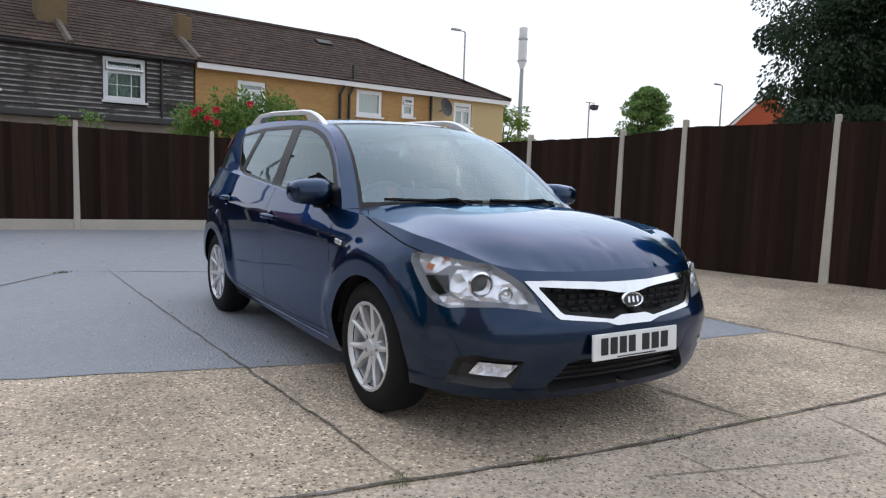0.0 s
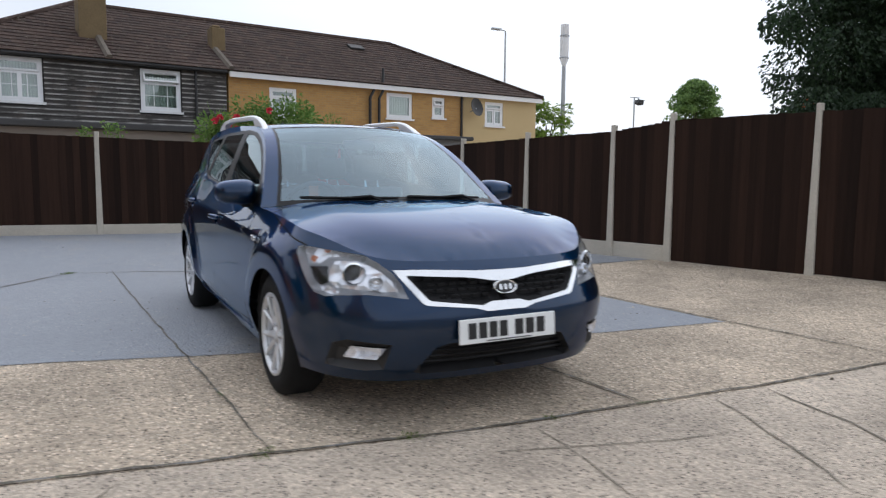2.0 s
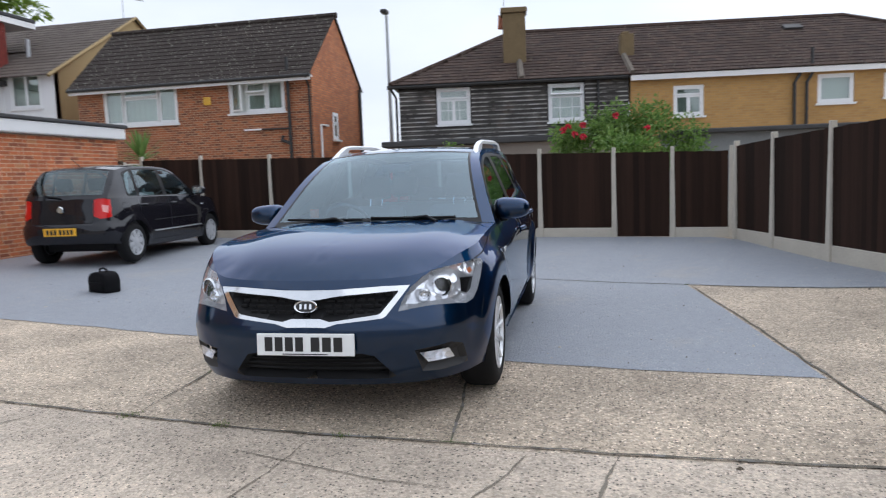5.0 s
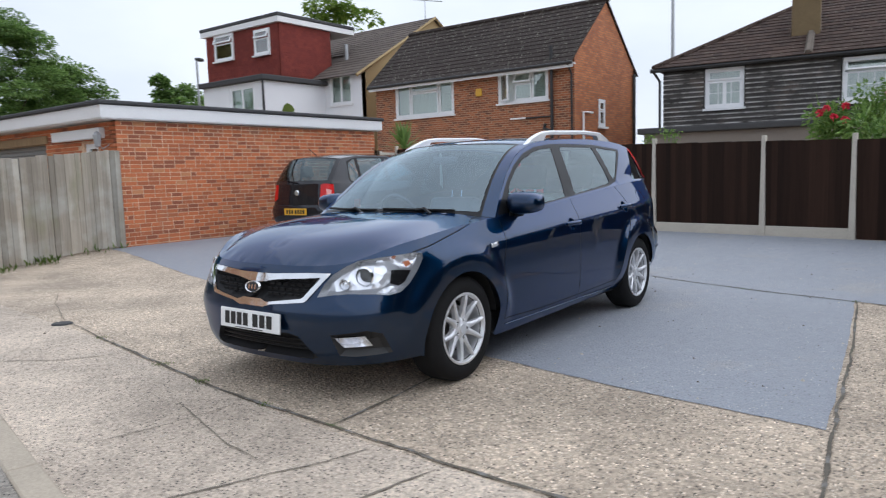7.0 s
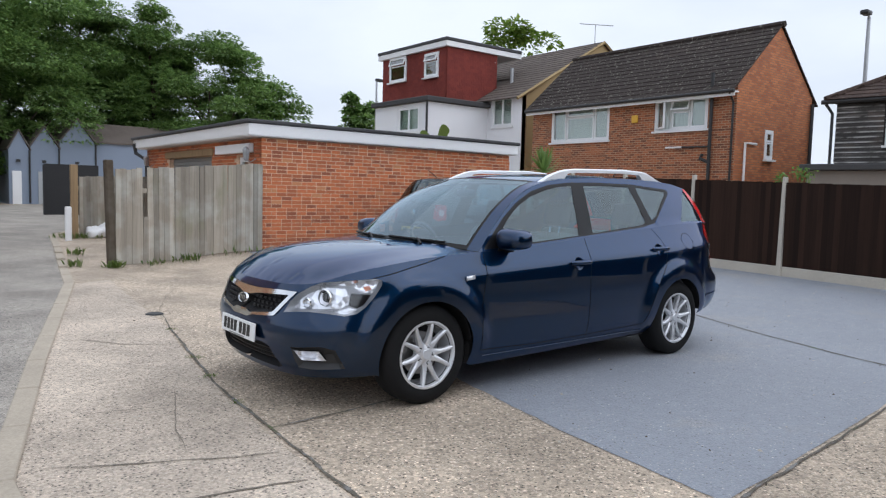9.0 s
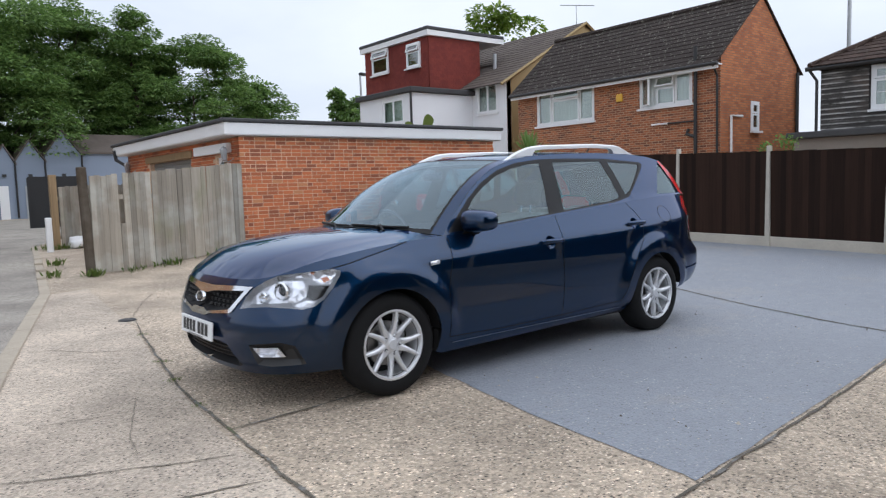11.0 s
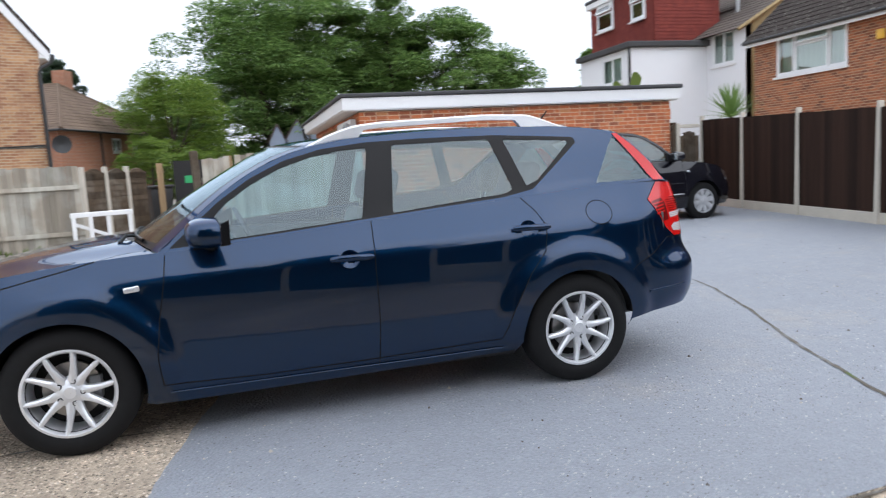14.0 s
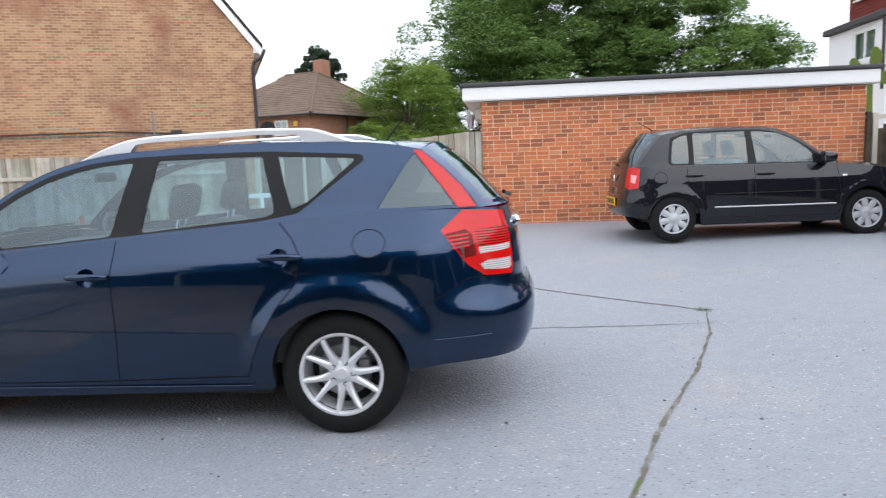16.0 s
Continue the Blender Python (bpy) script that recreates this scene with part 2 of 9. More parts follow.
k.blend(k.span(k.island(), 0.95, 0.97), (0.50, 0.22, 0.10)).blend(k.span(k.island(), 0.24, 0.14), (0.27, 0.088, 0.044))
k.blend(k.span(k.noise(1.1, 4), 0.55, 0.75), (0.30, 0.14, 0.085)).blend(k.span(k.noise(9, 5, 0.7), 0.60, 0.74), (0.58, 0.33, 0.20))
k.shade(k.noise(45, 4), 0.75, 1.25).bump(k.noise(70, 4), 0.5, 0.005)
M_BRICK_REST = k.m
M_MORTAR = gritty("mortar", (0.60, 0.41, 0.28), 0.95, 25, 0.5, 3.0).m


def tiles(name, a, b, moss=None):
    k = Mat(name, a, 0.92, 0.0, Specular_IOR_Level=0.2).world_co()
    k.blend(k.island(), b)
    k.blend(k.span(k.noise(0.5, 5), 0.5, 0.72), tuple(v * 0.62 for v in a))
    if moss:
        k.blend(k.span(k.noise(7, 4), 0.62, 0.70), moss).blend(k.span(k.noise(17, 3), 0.64, 0.68), tuple(v * 1.5 for v in moss))
    k.shade(k.noise(30, 3), 0.75, 1.25).bump(k.noise(40, 3), 0.4, 0.006)
    return k.m


M_TILE_DARK = tiles("dark_brown_roof_tile", (0.054, 0.043, 0.037), (0.037, 0.030, 0.027), (0.22, 0.215, 0.185))
M_TILE_BROWN = tiles("brown_roof_tile", (0.076, 0.050, 0.040), (0.044, 0.031, 0.027), (0.13, 0.115, 0.09))
M_TILE_GREY = tiles("grey_brown_roof_tile", (0.135, 0.112, 0.096), (0.105, 0.087, 0.077), None)
M_TILE_FAR = tiles("tan_roof_tile", (0.175, 0.125, 0.09), (0.14, 0.10, 0.075), None)
M_TILE_RED = tiles("red_hung_tile", (0.21, 0.048, 0.037), (0.16, 0.038, 0.032), None)
M_FELT = gritty("black_roofing_felt", (0.05, 0.05, 0.052), 0.85, 40, 0.3, 1.5).m
M_WHITE = gritty("white_paint", (0.76, 0.76, 0.76), 0.55, 30, 0.06, 0.8, 0.08).m
M_UPVC = plain("white_plastic_frame", (0.80, 0.81, 0.82), 0.35)
M_RENDER_WHITE = gritty("white_render", (0.74, 0.75, 0.77), 0.85, 60, 0.08, 0.5, 0.15).m
M_RENDER_CREAM = gritty("cream_render", (0.50, 0.38, 0.20), 0.85, 60, 0.1, 0.6, 0.15).m
M_RENDER_OCHRE = brickwork("ochre_brickwork", (0.44, 0.255, 0.085), (0.36, 0.20, 0.07), (0.36, 0.24, 0.115), 0.18)
M_RENDER_OLIVE = gritty("yellow_ochre_render", (0.33, 0.24, 0.115), 0.85, 60, 0.12, 0.6, 0.15).m
M_RENDER_GREY = gritty("blue_grey_render", (0.22, 0.26, 0.33), 0.85, 60, 0.1, 0.5, 0.15).m
M_RENDER_BROWN = gritty("grey_brown_render", (0.23, 0.20, 0.175), 0.9, 50, 0.18, 0.8).m
M_LEAD = gritty("lead_flashing", (0.20, 0.21, 0.22), 0.6, 30, 0.2).m
M_BLACKPIPE = plain("black_plastic_pipe", (0.02, 0.02, 0.021), 0.45)
M_GREYMETAL = plain("galvanised_steel", (0.38, 0.39, 0.40), 0.45, 0.7)
M_SHUTTER = plain("ribbed_metal_shutter", (0.30, 0.30, 0.29), 0.5, 0.5)
M_MORTAR_FILLET = gritty("stained_mortar_fillet", (0.125, 0.105, 0.085), 0.95, 14, 0.5, 3.0).m
M_ORANGE_WALL = gritty("orange_red_wall", (0.36, 0.075, 0.030), 0.85, 30, 0.2).m
M_CHIMNEY = gritty("sooty_stock_brick", (0.16, 0.115, 0.06), 0.95, 30, 0.35, 2.0).m
M_CLAYPOT = gritty("terracotta", (0.36, 0.13, 0.075), 0.85).m
M_YELLOWBOX = plain("yellow_plastic", (0.72, 0.42, 0.05), 0.45)
M_CURTAIN = gritty("net_curtain", (0.78, 0.79, 0.78), 0.95, 25, 0.12, 4.0, 0).m
# dark tone that stands in for the shade of rooms behind window glass
M_ROOM_SHADE = plain("room_shade", (0.10, 0.11, 0.115), 0.9)


def glass(name, tint, mirror=0.07, rough=0.0, sheen=(1, 1, 1)):
    """Thin clear glass: a tinted pass-through with a mirror that grows towards grazing."""
    m = bpy.data.materials.new(name)
    m.use_nodes = True
    t = m.node_tree
    t.nodes.clear()
    out = t.nodes.new("ShaderNodeOutputMaterial")
    mix = t.nodes.new("ShaderNodeMixShader")
    tr = t.nodes.new("ShaderNodeBsdfTransparent")
    gl = t.nodes.new("ShaderNodeBsdfGlossy")
    lw = t.nodes.new("ShaderNodeLayerWeight")
    lw.inputs["Blend"].default_value = 0.5
    pw = t.nodes.new("ShaderNodeMath")
    pw.operation = "POWER"
    pw.inputs[1].default_value = 4.5
    mr = t.nodes.new("ShaderNodeMapRange")
    mr.inputs["To Min"].default_value = mirror
    mr.inputs["To Max"].default_value = 0.95
    tr.inputs["Color"].default_value = (*tint, 1)
    gl.inputs["Roughness"].default_value = rough
    gl.inputs["Color"].default_value = (*sheen, 1)
    t.links.new(lw.outputs["Facing"], pw.inputs[0])
    t.links.new(pw.outputs[0], mr.inputs["Value"])
    t.links.new(mr.outputs["Result"], mix.inputs[0])
    t.links.new(tr.outputs[0], mix.inputs[1])
    t.links.new(gl.outputs[0], mix.inputs[2])
    t.links.new(mix.outputs[0], out.inputs["Surface"])
    return m


M_PANE = glass("window_glass", (0.74, 0.80, 0.77), 0.14)
M_CARGLASS = glass("car_window_glass", (0.54, 0.72, 0.75), 0.10, 0.0, (0.84, 0.96, 1.0))
M_SCREEN = glass("windscreen_glass", (0.43, 0.60, 0.73), 0.17, 0.0, (0.76, 0.91, 1.0))
M_DARKGLASS = glass("smoked_window_glass", (0.30, 0.37, 0.38), 0.10, 0.0, (0.80, 0.95, 1.0))
M_LENS = glass("clear_lamp_lens", (0.95, 0.96, 0.98), 0.045)

# vehicles
k = Mat("dark_blue_metallic_paint", (0.0028, 0.0212, 0.0620), 0.32, 0.95, Specular_IOR_Level=0.2, Specular_Tint=(0.15, 0.50, 0.82, 1), Coat_Weight=1.0, Coat_Roughness=0.0, Coat_IOR=1.50)
k.shade(k.noise(900, 2), 0.8, 1.25)
M_BLUE = k.m
k = Mat("black_car_paint", (0.0060, 0.0062, 0.0100), 0.4, 0.0, Specular_IOR_Level=0.05, Coat_Weight=1.0, Coat_Roughness=0.01, Coat_IOR=1.5)
k.shade(k.noise(4, 3), 0.85, 1.2)
M_BLACKPAINT = k.m
k = Mat("silver_car_paint", (0.42, 0.43, 0.45), 0.3, 0.7, Coat_Weight=1.0, Coat_Roughness=0.03)
M_SILVERPAINT = k.m
M_TRIM = plain("black_rubber_trim", (0.007, 0.007, 0.008), 0.35, 0.0, Specular_IOR_Level=0.2)
M_GAP = plain("shut_line_shadow_gap", (0.004, 0.004, 0.005), 0.8)
M_DARKPLASTIC = plain("dark_grey_plastic", (0.022, 0.022, 0.023), 0.55)
k = Mat("tyre_rubber", (0.0085, 0.0085, 0.009), 0.85, 0.0, Specular_IOR_Level=0.25)
k.shade(k.noise(30, 4), 0.8, 1.3).bump(k.noise(120, 2), 0.2, 0.002)
M_TYRE = k.m
k = Mat("silver_alloy", (0.70, 0.71, 0.73), 0.34, 0.5)
k.shade(k.noise(14, 3), 0.92, 1.06)
M_ALLOY = k.m
M_WHEELCOVER = plain("grey_wheel_cover", (0.46, 0.47, 0.49), 0.42, 0.25)
M_RAIL = plain("satin_silver_rail", (0.80, 0.81, 0.83), 0.36, 0.45)
M_CHROME = plain("chrome", (0.80, 0.81, 0.82), 0.09, 1.0)
k = Mat("lamp_reflector", (0.86, 0.87, 0.90), 0.14, 0.6)
k.bump(k.cells(17), 0.7, 0.03)
M_REFLECTOR = k.m
M_BEZEL = plain("grey_lamp_bezel", (0.25, 0.255, 0.265), 0.28, 0.3)
M_GLOSSBLACK = plain("gloss_black_bezel", (0.01, 0.01, 0.011), 0.15)
M_AMBER = plain("amber_lens", (0.55, 0.19, 0.09), 0.2)
M_RED = plain("red_lamp_lens", (0.13, 0.003, 0.003), 0.25, 0.0, Specular_IOR_Level=0.2, Coat_Weight=0.25)
M_REDBRIGHT = plain("bright_red_lamp_lens", (0.56, 0.006, 0.005), 0.2, 0.0, Specular_IOR_Level=0.25, Coat_Weight=0.5)
k = Mat("ribbed_red_lamp_lens", (0.58, 0.010, 0.008), 0.2, 0.0, Specular_IOR_Level=0.25, Coat_Weight=0.5)
wave = k.node("ShaderNodeTexWave", Scale=24.0, Distortion=0.0)
wave.bands_direction = "Z"
k.link(k.co, wave.inputs["Vector"])
k.shade(wave.outputs["Fac"], 0.16, 1.1)
M_REDRIB = k.m
k = Mat("ribbed_clear_lamp_lens", (0.68, 0.62, 0.61), 0.15)
wave = k.node("ShaderNodeTexWave", Scale=30.0, Distortion=0.0)
wave.bands_direction = "Z"
k.link(k.co, wave.inputs["Vector"])
k.shade(wave.outputs["Fac"], 0.5, 1.0)
M_CLEARRIB = k.m
M_PINK = plain("pale_red_lamp_lens", (0.75, 0.33, 0.30), 0.15)
M_DISC = plain("brake_disc_steel", (0.33, 0.32, 0.31), 0.35, 0.9)
M_PLATE_W = plain("white_reflective_plate", (0.80, 0.81, 0.80), 0.4)
M_PLATE_Y = plain("yellow_reflective_plate", (0.78, 0.42, 0.03), 0.4)
M_INK = plain("black_ink", (0.012, 0.012, 0.012), 0.5)
M_SEAT = gritty("beige_grey_seat_fabric", (0.22, 0.225, 0.225), 0.9, 200, 0.15, 3).m
M_HEADREST = gritty("dark_seat_fabric", (0.035, 0.036, 0.04), 0.85, 200, 0.2, 3).m
M_DASH = gritty("dark_dashboard_plastic", (0.085, 0.088, 0.092), 0.7, 200, 0.12, 4).m
M_LINER = gritty("pale_headlining", (0.42, 0.44, 0.45), 0.9, 120, 0.08, 3).m


# plants
def foliage(name, dark, light, gloss=0.55):
    """Leaves: part of the light passes through them."""
    k = Mat(name, dark, gloss)
    k.blend(k.island(), light)
    k.shade(k.noise(0.6, 3), 0.65, 1.35)
    tl = k.node("ShaderNodeBsdfTranslucent")
    k.link(k.last, tl.inputs["Color"])
    mix = k.node("ShaderNodeMixShader")
    mix.inputs[0].default_value = 0.42
    k.link(k.p.outputs["BSDF"], mix.inputs[1])
    k.link(tl.outputs["BSDF"], mix.inputs[2])
    k.link(mix.outputs[0], k.t.nodes["Material Output"].inputs["Surface"])
    return k.m


M_LEAF_OAK = foliage("dark_green_leaves", (0.066, 0.136, 0.032), (0.225, 0.345, 0.094))
M_LEAF_LIGHT = foliage("light_green_leaves", (0.10, 0.18, 0.024), (0.24, 0.33, 0.06))
M_LEAF_CONIFER = foliage("conifer_needles", (0.012, 0.028, 0.012), (0.036, 0.070, 0.026))
M_LEAF_ROSE = foliage("rose_leaves", (0.085, 0.18, 0.032), (0.22, 0.34, 0.08))
M_GRASS = foliage("weeds", (0.07, 0.13, 0.02), (0.17, 0.22, 0.05))
M_BARK = gritty("bark", (0.075, 0.057, 0.042), 0.95, 20, 0.4).m
M_PETAL = plain("red_petals", (0.62, 0.025, 0.06), 0.6)

# ---- helpers for building ----
from mathutils.geometry import delaunay_2d_cdt


def clamp(v, a=0.0, b=1.0):
    return max(a, min(b, v))


def smooth(a, b, v):
    t = clamp((v - a) / (b - a))
    return t * t * (3 - 2 * t)


def interp(table, v):
    """Piecewise linear table of (key, value) with rising keys."""
    if v <= table[0][0]:
        return table[0][1]
    for (a, p), (b, q) in zip(table, table[1:]):
        if v <= b:
            return p + (q - p) * (v - a) / (b - a)
    return table[-1][1]


def soft_interp(table, v, r=0.03):
    return (interp(table, v - r) + 2 * interp(table, v) + interp(table, v + r)) / 4


def mesh_from(verts, faces, name="mesh"):
    me = bpy.data.meshes.new(name)
    me.from_pydata([tuple(v) for v in verts], [], faces)
    me.update()
    return me


def part(name, shape, material, parent=None, label="", smooth_angle=None, kind=""):
    """Links a bmesh, or a (verts, faces) pair, as one mesh object under a thing or under a part."""
    if isinstance(shape, bmesh.types.BMesh):
        me = bpy.data.meshes.new(name)
        shape.to_mesh(me)
        shape.free()
    elif isinstance(shape, tuple):
        me = mesh_from(*shape, name)
    else:
        me = shape
    for m in material if isinstance(material, (list, tuple)) else [material]:
        me.materials.append(m)
    if smooth_angle is not None:
        me.shade_smooth()
        if smooth_angle < 180:
            me.set_sharp_from_angle(angle=radians(smooth_angle))
    ob = new(name, me)
    if parent is not None:
        ob.parent = parent
    return tagged(ob, label, kind=kind)


def thing(name, m, label, category, group="", kind=""):
    ob = new(name)
    ob.matrix_world = m
    ob.empty_display_size = 0.2
    return tagged(ob, label, category, group, kind)


def add_box(bm, x0, x1, y0, y1, z0, z1, m=None):
    v = [bm.verts.new((x, y, z)) for z in (z0, z1) for x, y in ((x0, y0), (x1, y0), (x1, y1), (x0, y1))]
    if m is not None:
        for p in v:
            p.co = m @ p.co
    for f in ((3, 2, 1, 0), (4, 5, 6, 7), (0, 1, 5, 4), (1, 2, 6, 5), (2, 3, 7, 6), (3, 0, 4, 7)):
        bm.faces.new([v[i] for i in f])
    return v


def box(x0, x1, y0, y1, z0, z1, bevel=0.0, segments=1, m=None):
    bm = bmesh.new()
    add_box(bm, x0, x1, y0, y1, z0, z1, m)
    if bevel:
        bmesh.ops.bevel(bm, geom=bm.edges[:], offset=bevel, segments=segments, affect="EDGES", profile=0.5)
    return bm


def prism(points, d0, d1, axis="y"):
    """A flat outline pushed from d0 to d1 along an axis; the outline gives the other two coordinates in order."""
    bm = bmesh.new()
    put = {"x": lambda a, b, d: (d, a, b), "y": lambda a, b, d: (a, d, b), "z": lambda a, b, d: (a, b, d)}[axis]
    a = [bm.verts.new(put(*p, d0)) for p in points]
    b = [bm.verts.new(put(*p, d1)) for p in points]
    bm.faces.new(a), bm.faces.new(b[::-1])
    n = len(points)
    for i in range(n):
        bm.faces.new((a[i], b[i], b[(i + 1) % n], a[(i + 1) % n]))
    bmesh.ops.recalc_face_normals(bm, faces=bm.faces[:])
    return bm


def add_tube(bm, pts, r, n=8, closed_ends=True, squash=1.0):
    """A tube along points; r may be a number or a list."""
    pts = [Vector(p) for p in pts]
    rings = []
    side = None
    for i, p in enumerate(pts):
        d = (pts[min(i + 1, len(pts) - 1)] - pts[max(i - 1, 0)]).normalized()
        if side is None:
            side = d.orthogonal().normalized() if abs(d.z) > 0.9 else d.cross(Vector((0, 0, 1))).normalized()
        side = (side - d * side.dot(d)).normalized()
        up = side.cross(d)
        rr = r[i] if isinstance(r, (list, tuple)) else r
        rings.append([bm.verts.new(p + side * (math.cos(a) * rr) + up * (math.sin(a) * rr * squash)) for a in (2 * math.pi * j / n for j in range(n))])
    for a, b in zip(rings, rings[1:]):
        for j in range(n):
            bm.faces.new((a[j], a[(j + 1) % n], b[(j + 1) % n], b[j]))
    if closed_ends:
        bm.faces.new(rings[0][::-1]), bm.faces.new(rings[-1])
    return bm


def tube(pts, r, n=8, squash=1.0):
    bm = add_tube(bmesh.new(), pts, r, n, True, squash)
    bmesh.ops.recalc_face_normals(bm, faces=bm.faces[:])
    return bm


def lathe(profile, n=24, axis="y", m=None):
    """Turns a profile of (radius, along) round an axis."""
    bm = bmesh.new()
    rings = []
    for r, d in profile:
        ring = []
        for j in range(n):
            a = 2 * math.pi * j / n
            c, s = r * math.cos(a), r * math.sin(a)
            co = {"y": (c, d, s), "z": (c, s, d), "x": (d, c, s)}[axis]
            ring.append(bm.verts.new(co))
        rings.append(ring)
    for a, b in zip(rings, rings[1:]):
        for j in range(n):
            bm.faces.new((a[j], a[(j + 1) % n], b[(j + 1) % n], b[j]))
    bmesh.ops.remove_doubles(bm, verts=bm.verts[:], dist=1e-5)
    bmesh.ops.recalc_face_normals(bm, faces=bm.faces[:])
    if m is not None:
        bm.transform(m)
    return bm


def inside(p, poly):
    x, y = p
    hit = False
    for (ax, ay), (bx, by) in zip(poly, poly[1:] + poly[:1]):
        if (ay > y) != (by > y) and x < (bx - ax) * (y - ay) / (by - ay) + ax:
            hit = not hit
    return hit


def resample(points, step, closed=False):
    out = []
    pts = points + points[:1] if closed else points
    for (ax, ay), (bx, by) in zip(pts, pts[1:]):
        n = max(1, int(math.hypot(bx - ax, by - ay) / step + 0.5))
        out += [(ax + (bx - ax) * i / n, ay + (by - ay) * i / n) for i in range(n)]
    if not closed:
        out.append(pts[-1])
    return out


def triangulate(outline, holes_and_lines, step):
    """Triangles of the outline's inside, cut along every closed line given. Returns points, triangles."""
    pts, edges = [], []

    def ring(poly):
        base = len(pts)
        pts.extend(Vector(p) for p in poly)
        edges.extend((base + i, base + (i + 1) % len(poly)) for i in range(len(poly)))

    ring(outline)
    for poly in holes_and_lines:
        ring(poly)
    xs, ys = [p[0] for p in outline], [p[1] for p in outline]
    fixed = np.array([(p.x, p.y) for p in pts])
    y, row = min(ys) + step * 0.5, 0
    while y < max(ys):
        x = min(xs) + step * (0.5 if row % 2 else 1.0)
        while x < max(xs):
            if inside((x, y), outline) and np.min((fixed[:, 0] - x) ** 2 + (fixed[:, 1] - y) ** 2) > (step * 0.45) ** 2:
                pts.append(Vector((x, y)))
            x += step
        y += step * 0.87
        row += 1
    v, _, f, _, _, _ = delaunay_2d_cdt(pts, edges, [], 0, 1e-6)
    tris = []
    for t in f:
        c = [sum(v[i][k] for i in t) / 3 for k in (0, 1)]
        if inside(c, outline):
            a, b, d = (v[i] for i in t)
            area = (b.x - a.x) * (d.y - a.y) - (b.y - a.y) * (d.x - a.x)
            if abs(area) > 1e-9:
                tris.append((tuple(t) if area > 0 else tuple(t)[::-1], c))
    return [tuple(p) for p in v], tris


# ---- ground ----
def gz(x, y):
    """Height of the yard: flat in the middle, a little higher towards the fences."""
    dx = max(-3.0 - x, 0.0)
    dy = max(-3.5 - 3.8 * smooth(-2.2, 1.0, x) - y, y - 2.5, 0.0)
    return 0.13 * smooth(0, 4.2, math.hypot(dx, dy))


def sheet(name, outline, step, lift, material, label, category, kind="structure", ragged=0.0):
    line = resample(outline, step * 0.5 if ragged else step, True)
    if ragged:
        line = [(x + ragged * noise.noise((x * 3.1, y * 3.1, 1.7)) + ragged * 0.6 * noise.noise((x * 13, y * 13, 5)), y + ragged * noise.noise((x * 3.3, y * 3.1, 8.7))) for x, y in line]
    v, tris = triangulate(line, [], step)
    return tagged(part(name, ([(x, y, gz(x, y) + lift) for x, y in v], [t for t, _ in tris]), material, None, "", 60), label, category, "", kind)


verts, faces = [], []
AX = [-900, -300, -120, -60, -35, -22] + [-14 + 0.3 * i for i in range(94)] + [22, 40, 80, 200, 500, 900]
for y in AX:
    for x in AX:
        verts.append((x, y, gz(x, y) - (0.06 if 4.3 < x < 38 and -38 < y < 24 else 0.0)))
n = len(AX)
for j in range(n - 1):
    for i in range(n - 1):
        faces.append((j * n + i, j * n + i + 1, (j + 1) * n + i + 1, (j + 1) * n + i))
tagged(part("ground", (verts, faces), M_CONCRETE, None, "", 60), "pale exposed-aggregate concrete yard, worn and pebbly", "ground", "", "structure")

back_x = lambda y: -7.2 + 0.2 * y
right_y = lambda x: 5.2 + 0.25 * x
PAINT = [(-2.42, 2.42), (-0.6, 2.6), (1.12, 2.74), (0.98, 1.6), (0.80, 0.62), (0.50, -0.65), (0.24, -1.6), (-0.05, -2.7), (-0.45, -4.2), (-0.9, -5.8), (-1.45, -8.49),
         (-8.85, -8.49), (back_x(-4), -4), (back_x(3.3), 3.3), (-6.0, right_y(-6.0)), (-1.75, right_y(-1.75)), (-1.95, 3.7)]
sheet("painted_floor", PAINT, 0.16, 0.004, M_PAINT_FLOOR, "worn grey-blue painted concrete parking area", "painted floor", ragged=0.02)
sheet("concrete_slab", [(2.14, -1.08), (2.28, 0.0), (2.36, 0.75), (2.42, 2.0), (2.46, 5.4), (3.45, 5.4), (3.55, 0.8), (3.05, -1.55), (2.0, -6.0), (1.5, -6.3), (1.9, -2.4)], 0.25, 0.003, M_SLAB,
      "smooth worn pale concrete strip with cracks", "concrete", ragged=0.012)
LANE = [(3.66, 0.8), (3.16, -1.55), (2.1, -6.05), (0.85, -14.5), (-1.5, -20), (-9, -24), (-12, -40), (40, -40), (40, 25), (6.5, 25), (3.6, 5.5)]
sheet("road", LANE, 1.0, 0.009, M_ASPHALT, "old patched grey asphalt lane", "road")


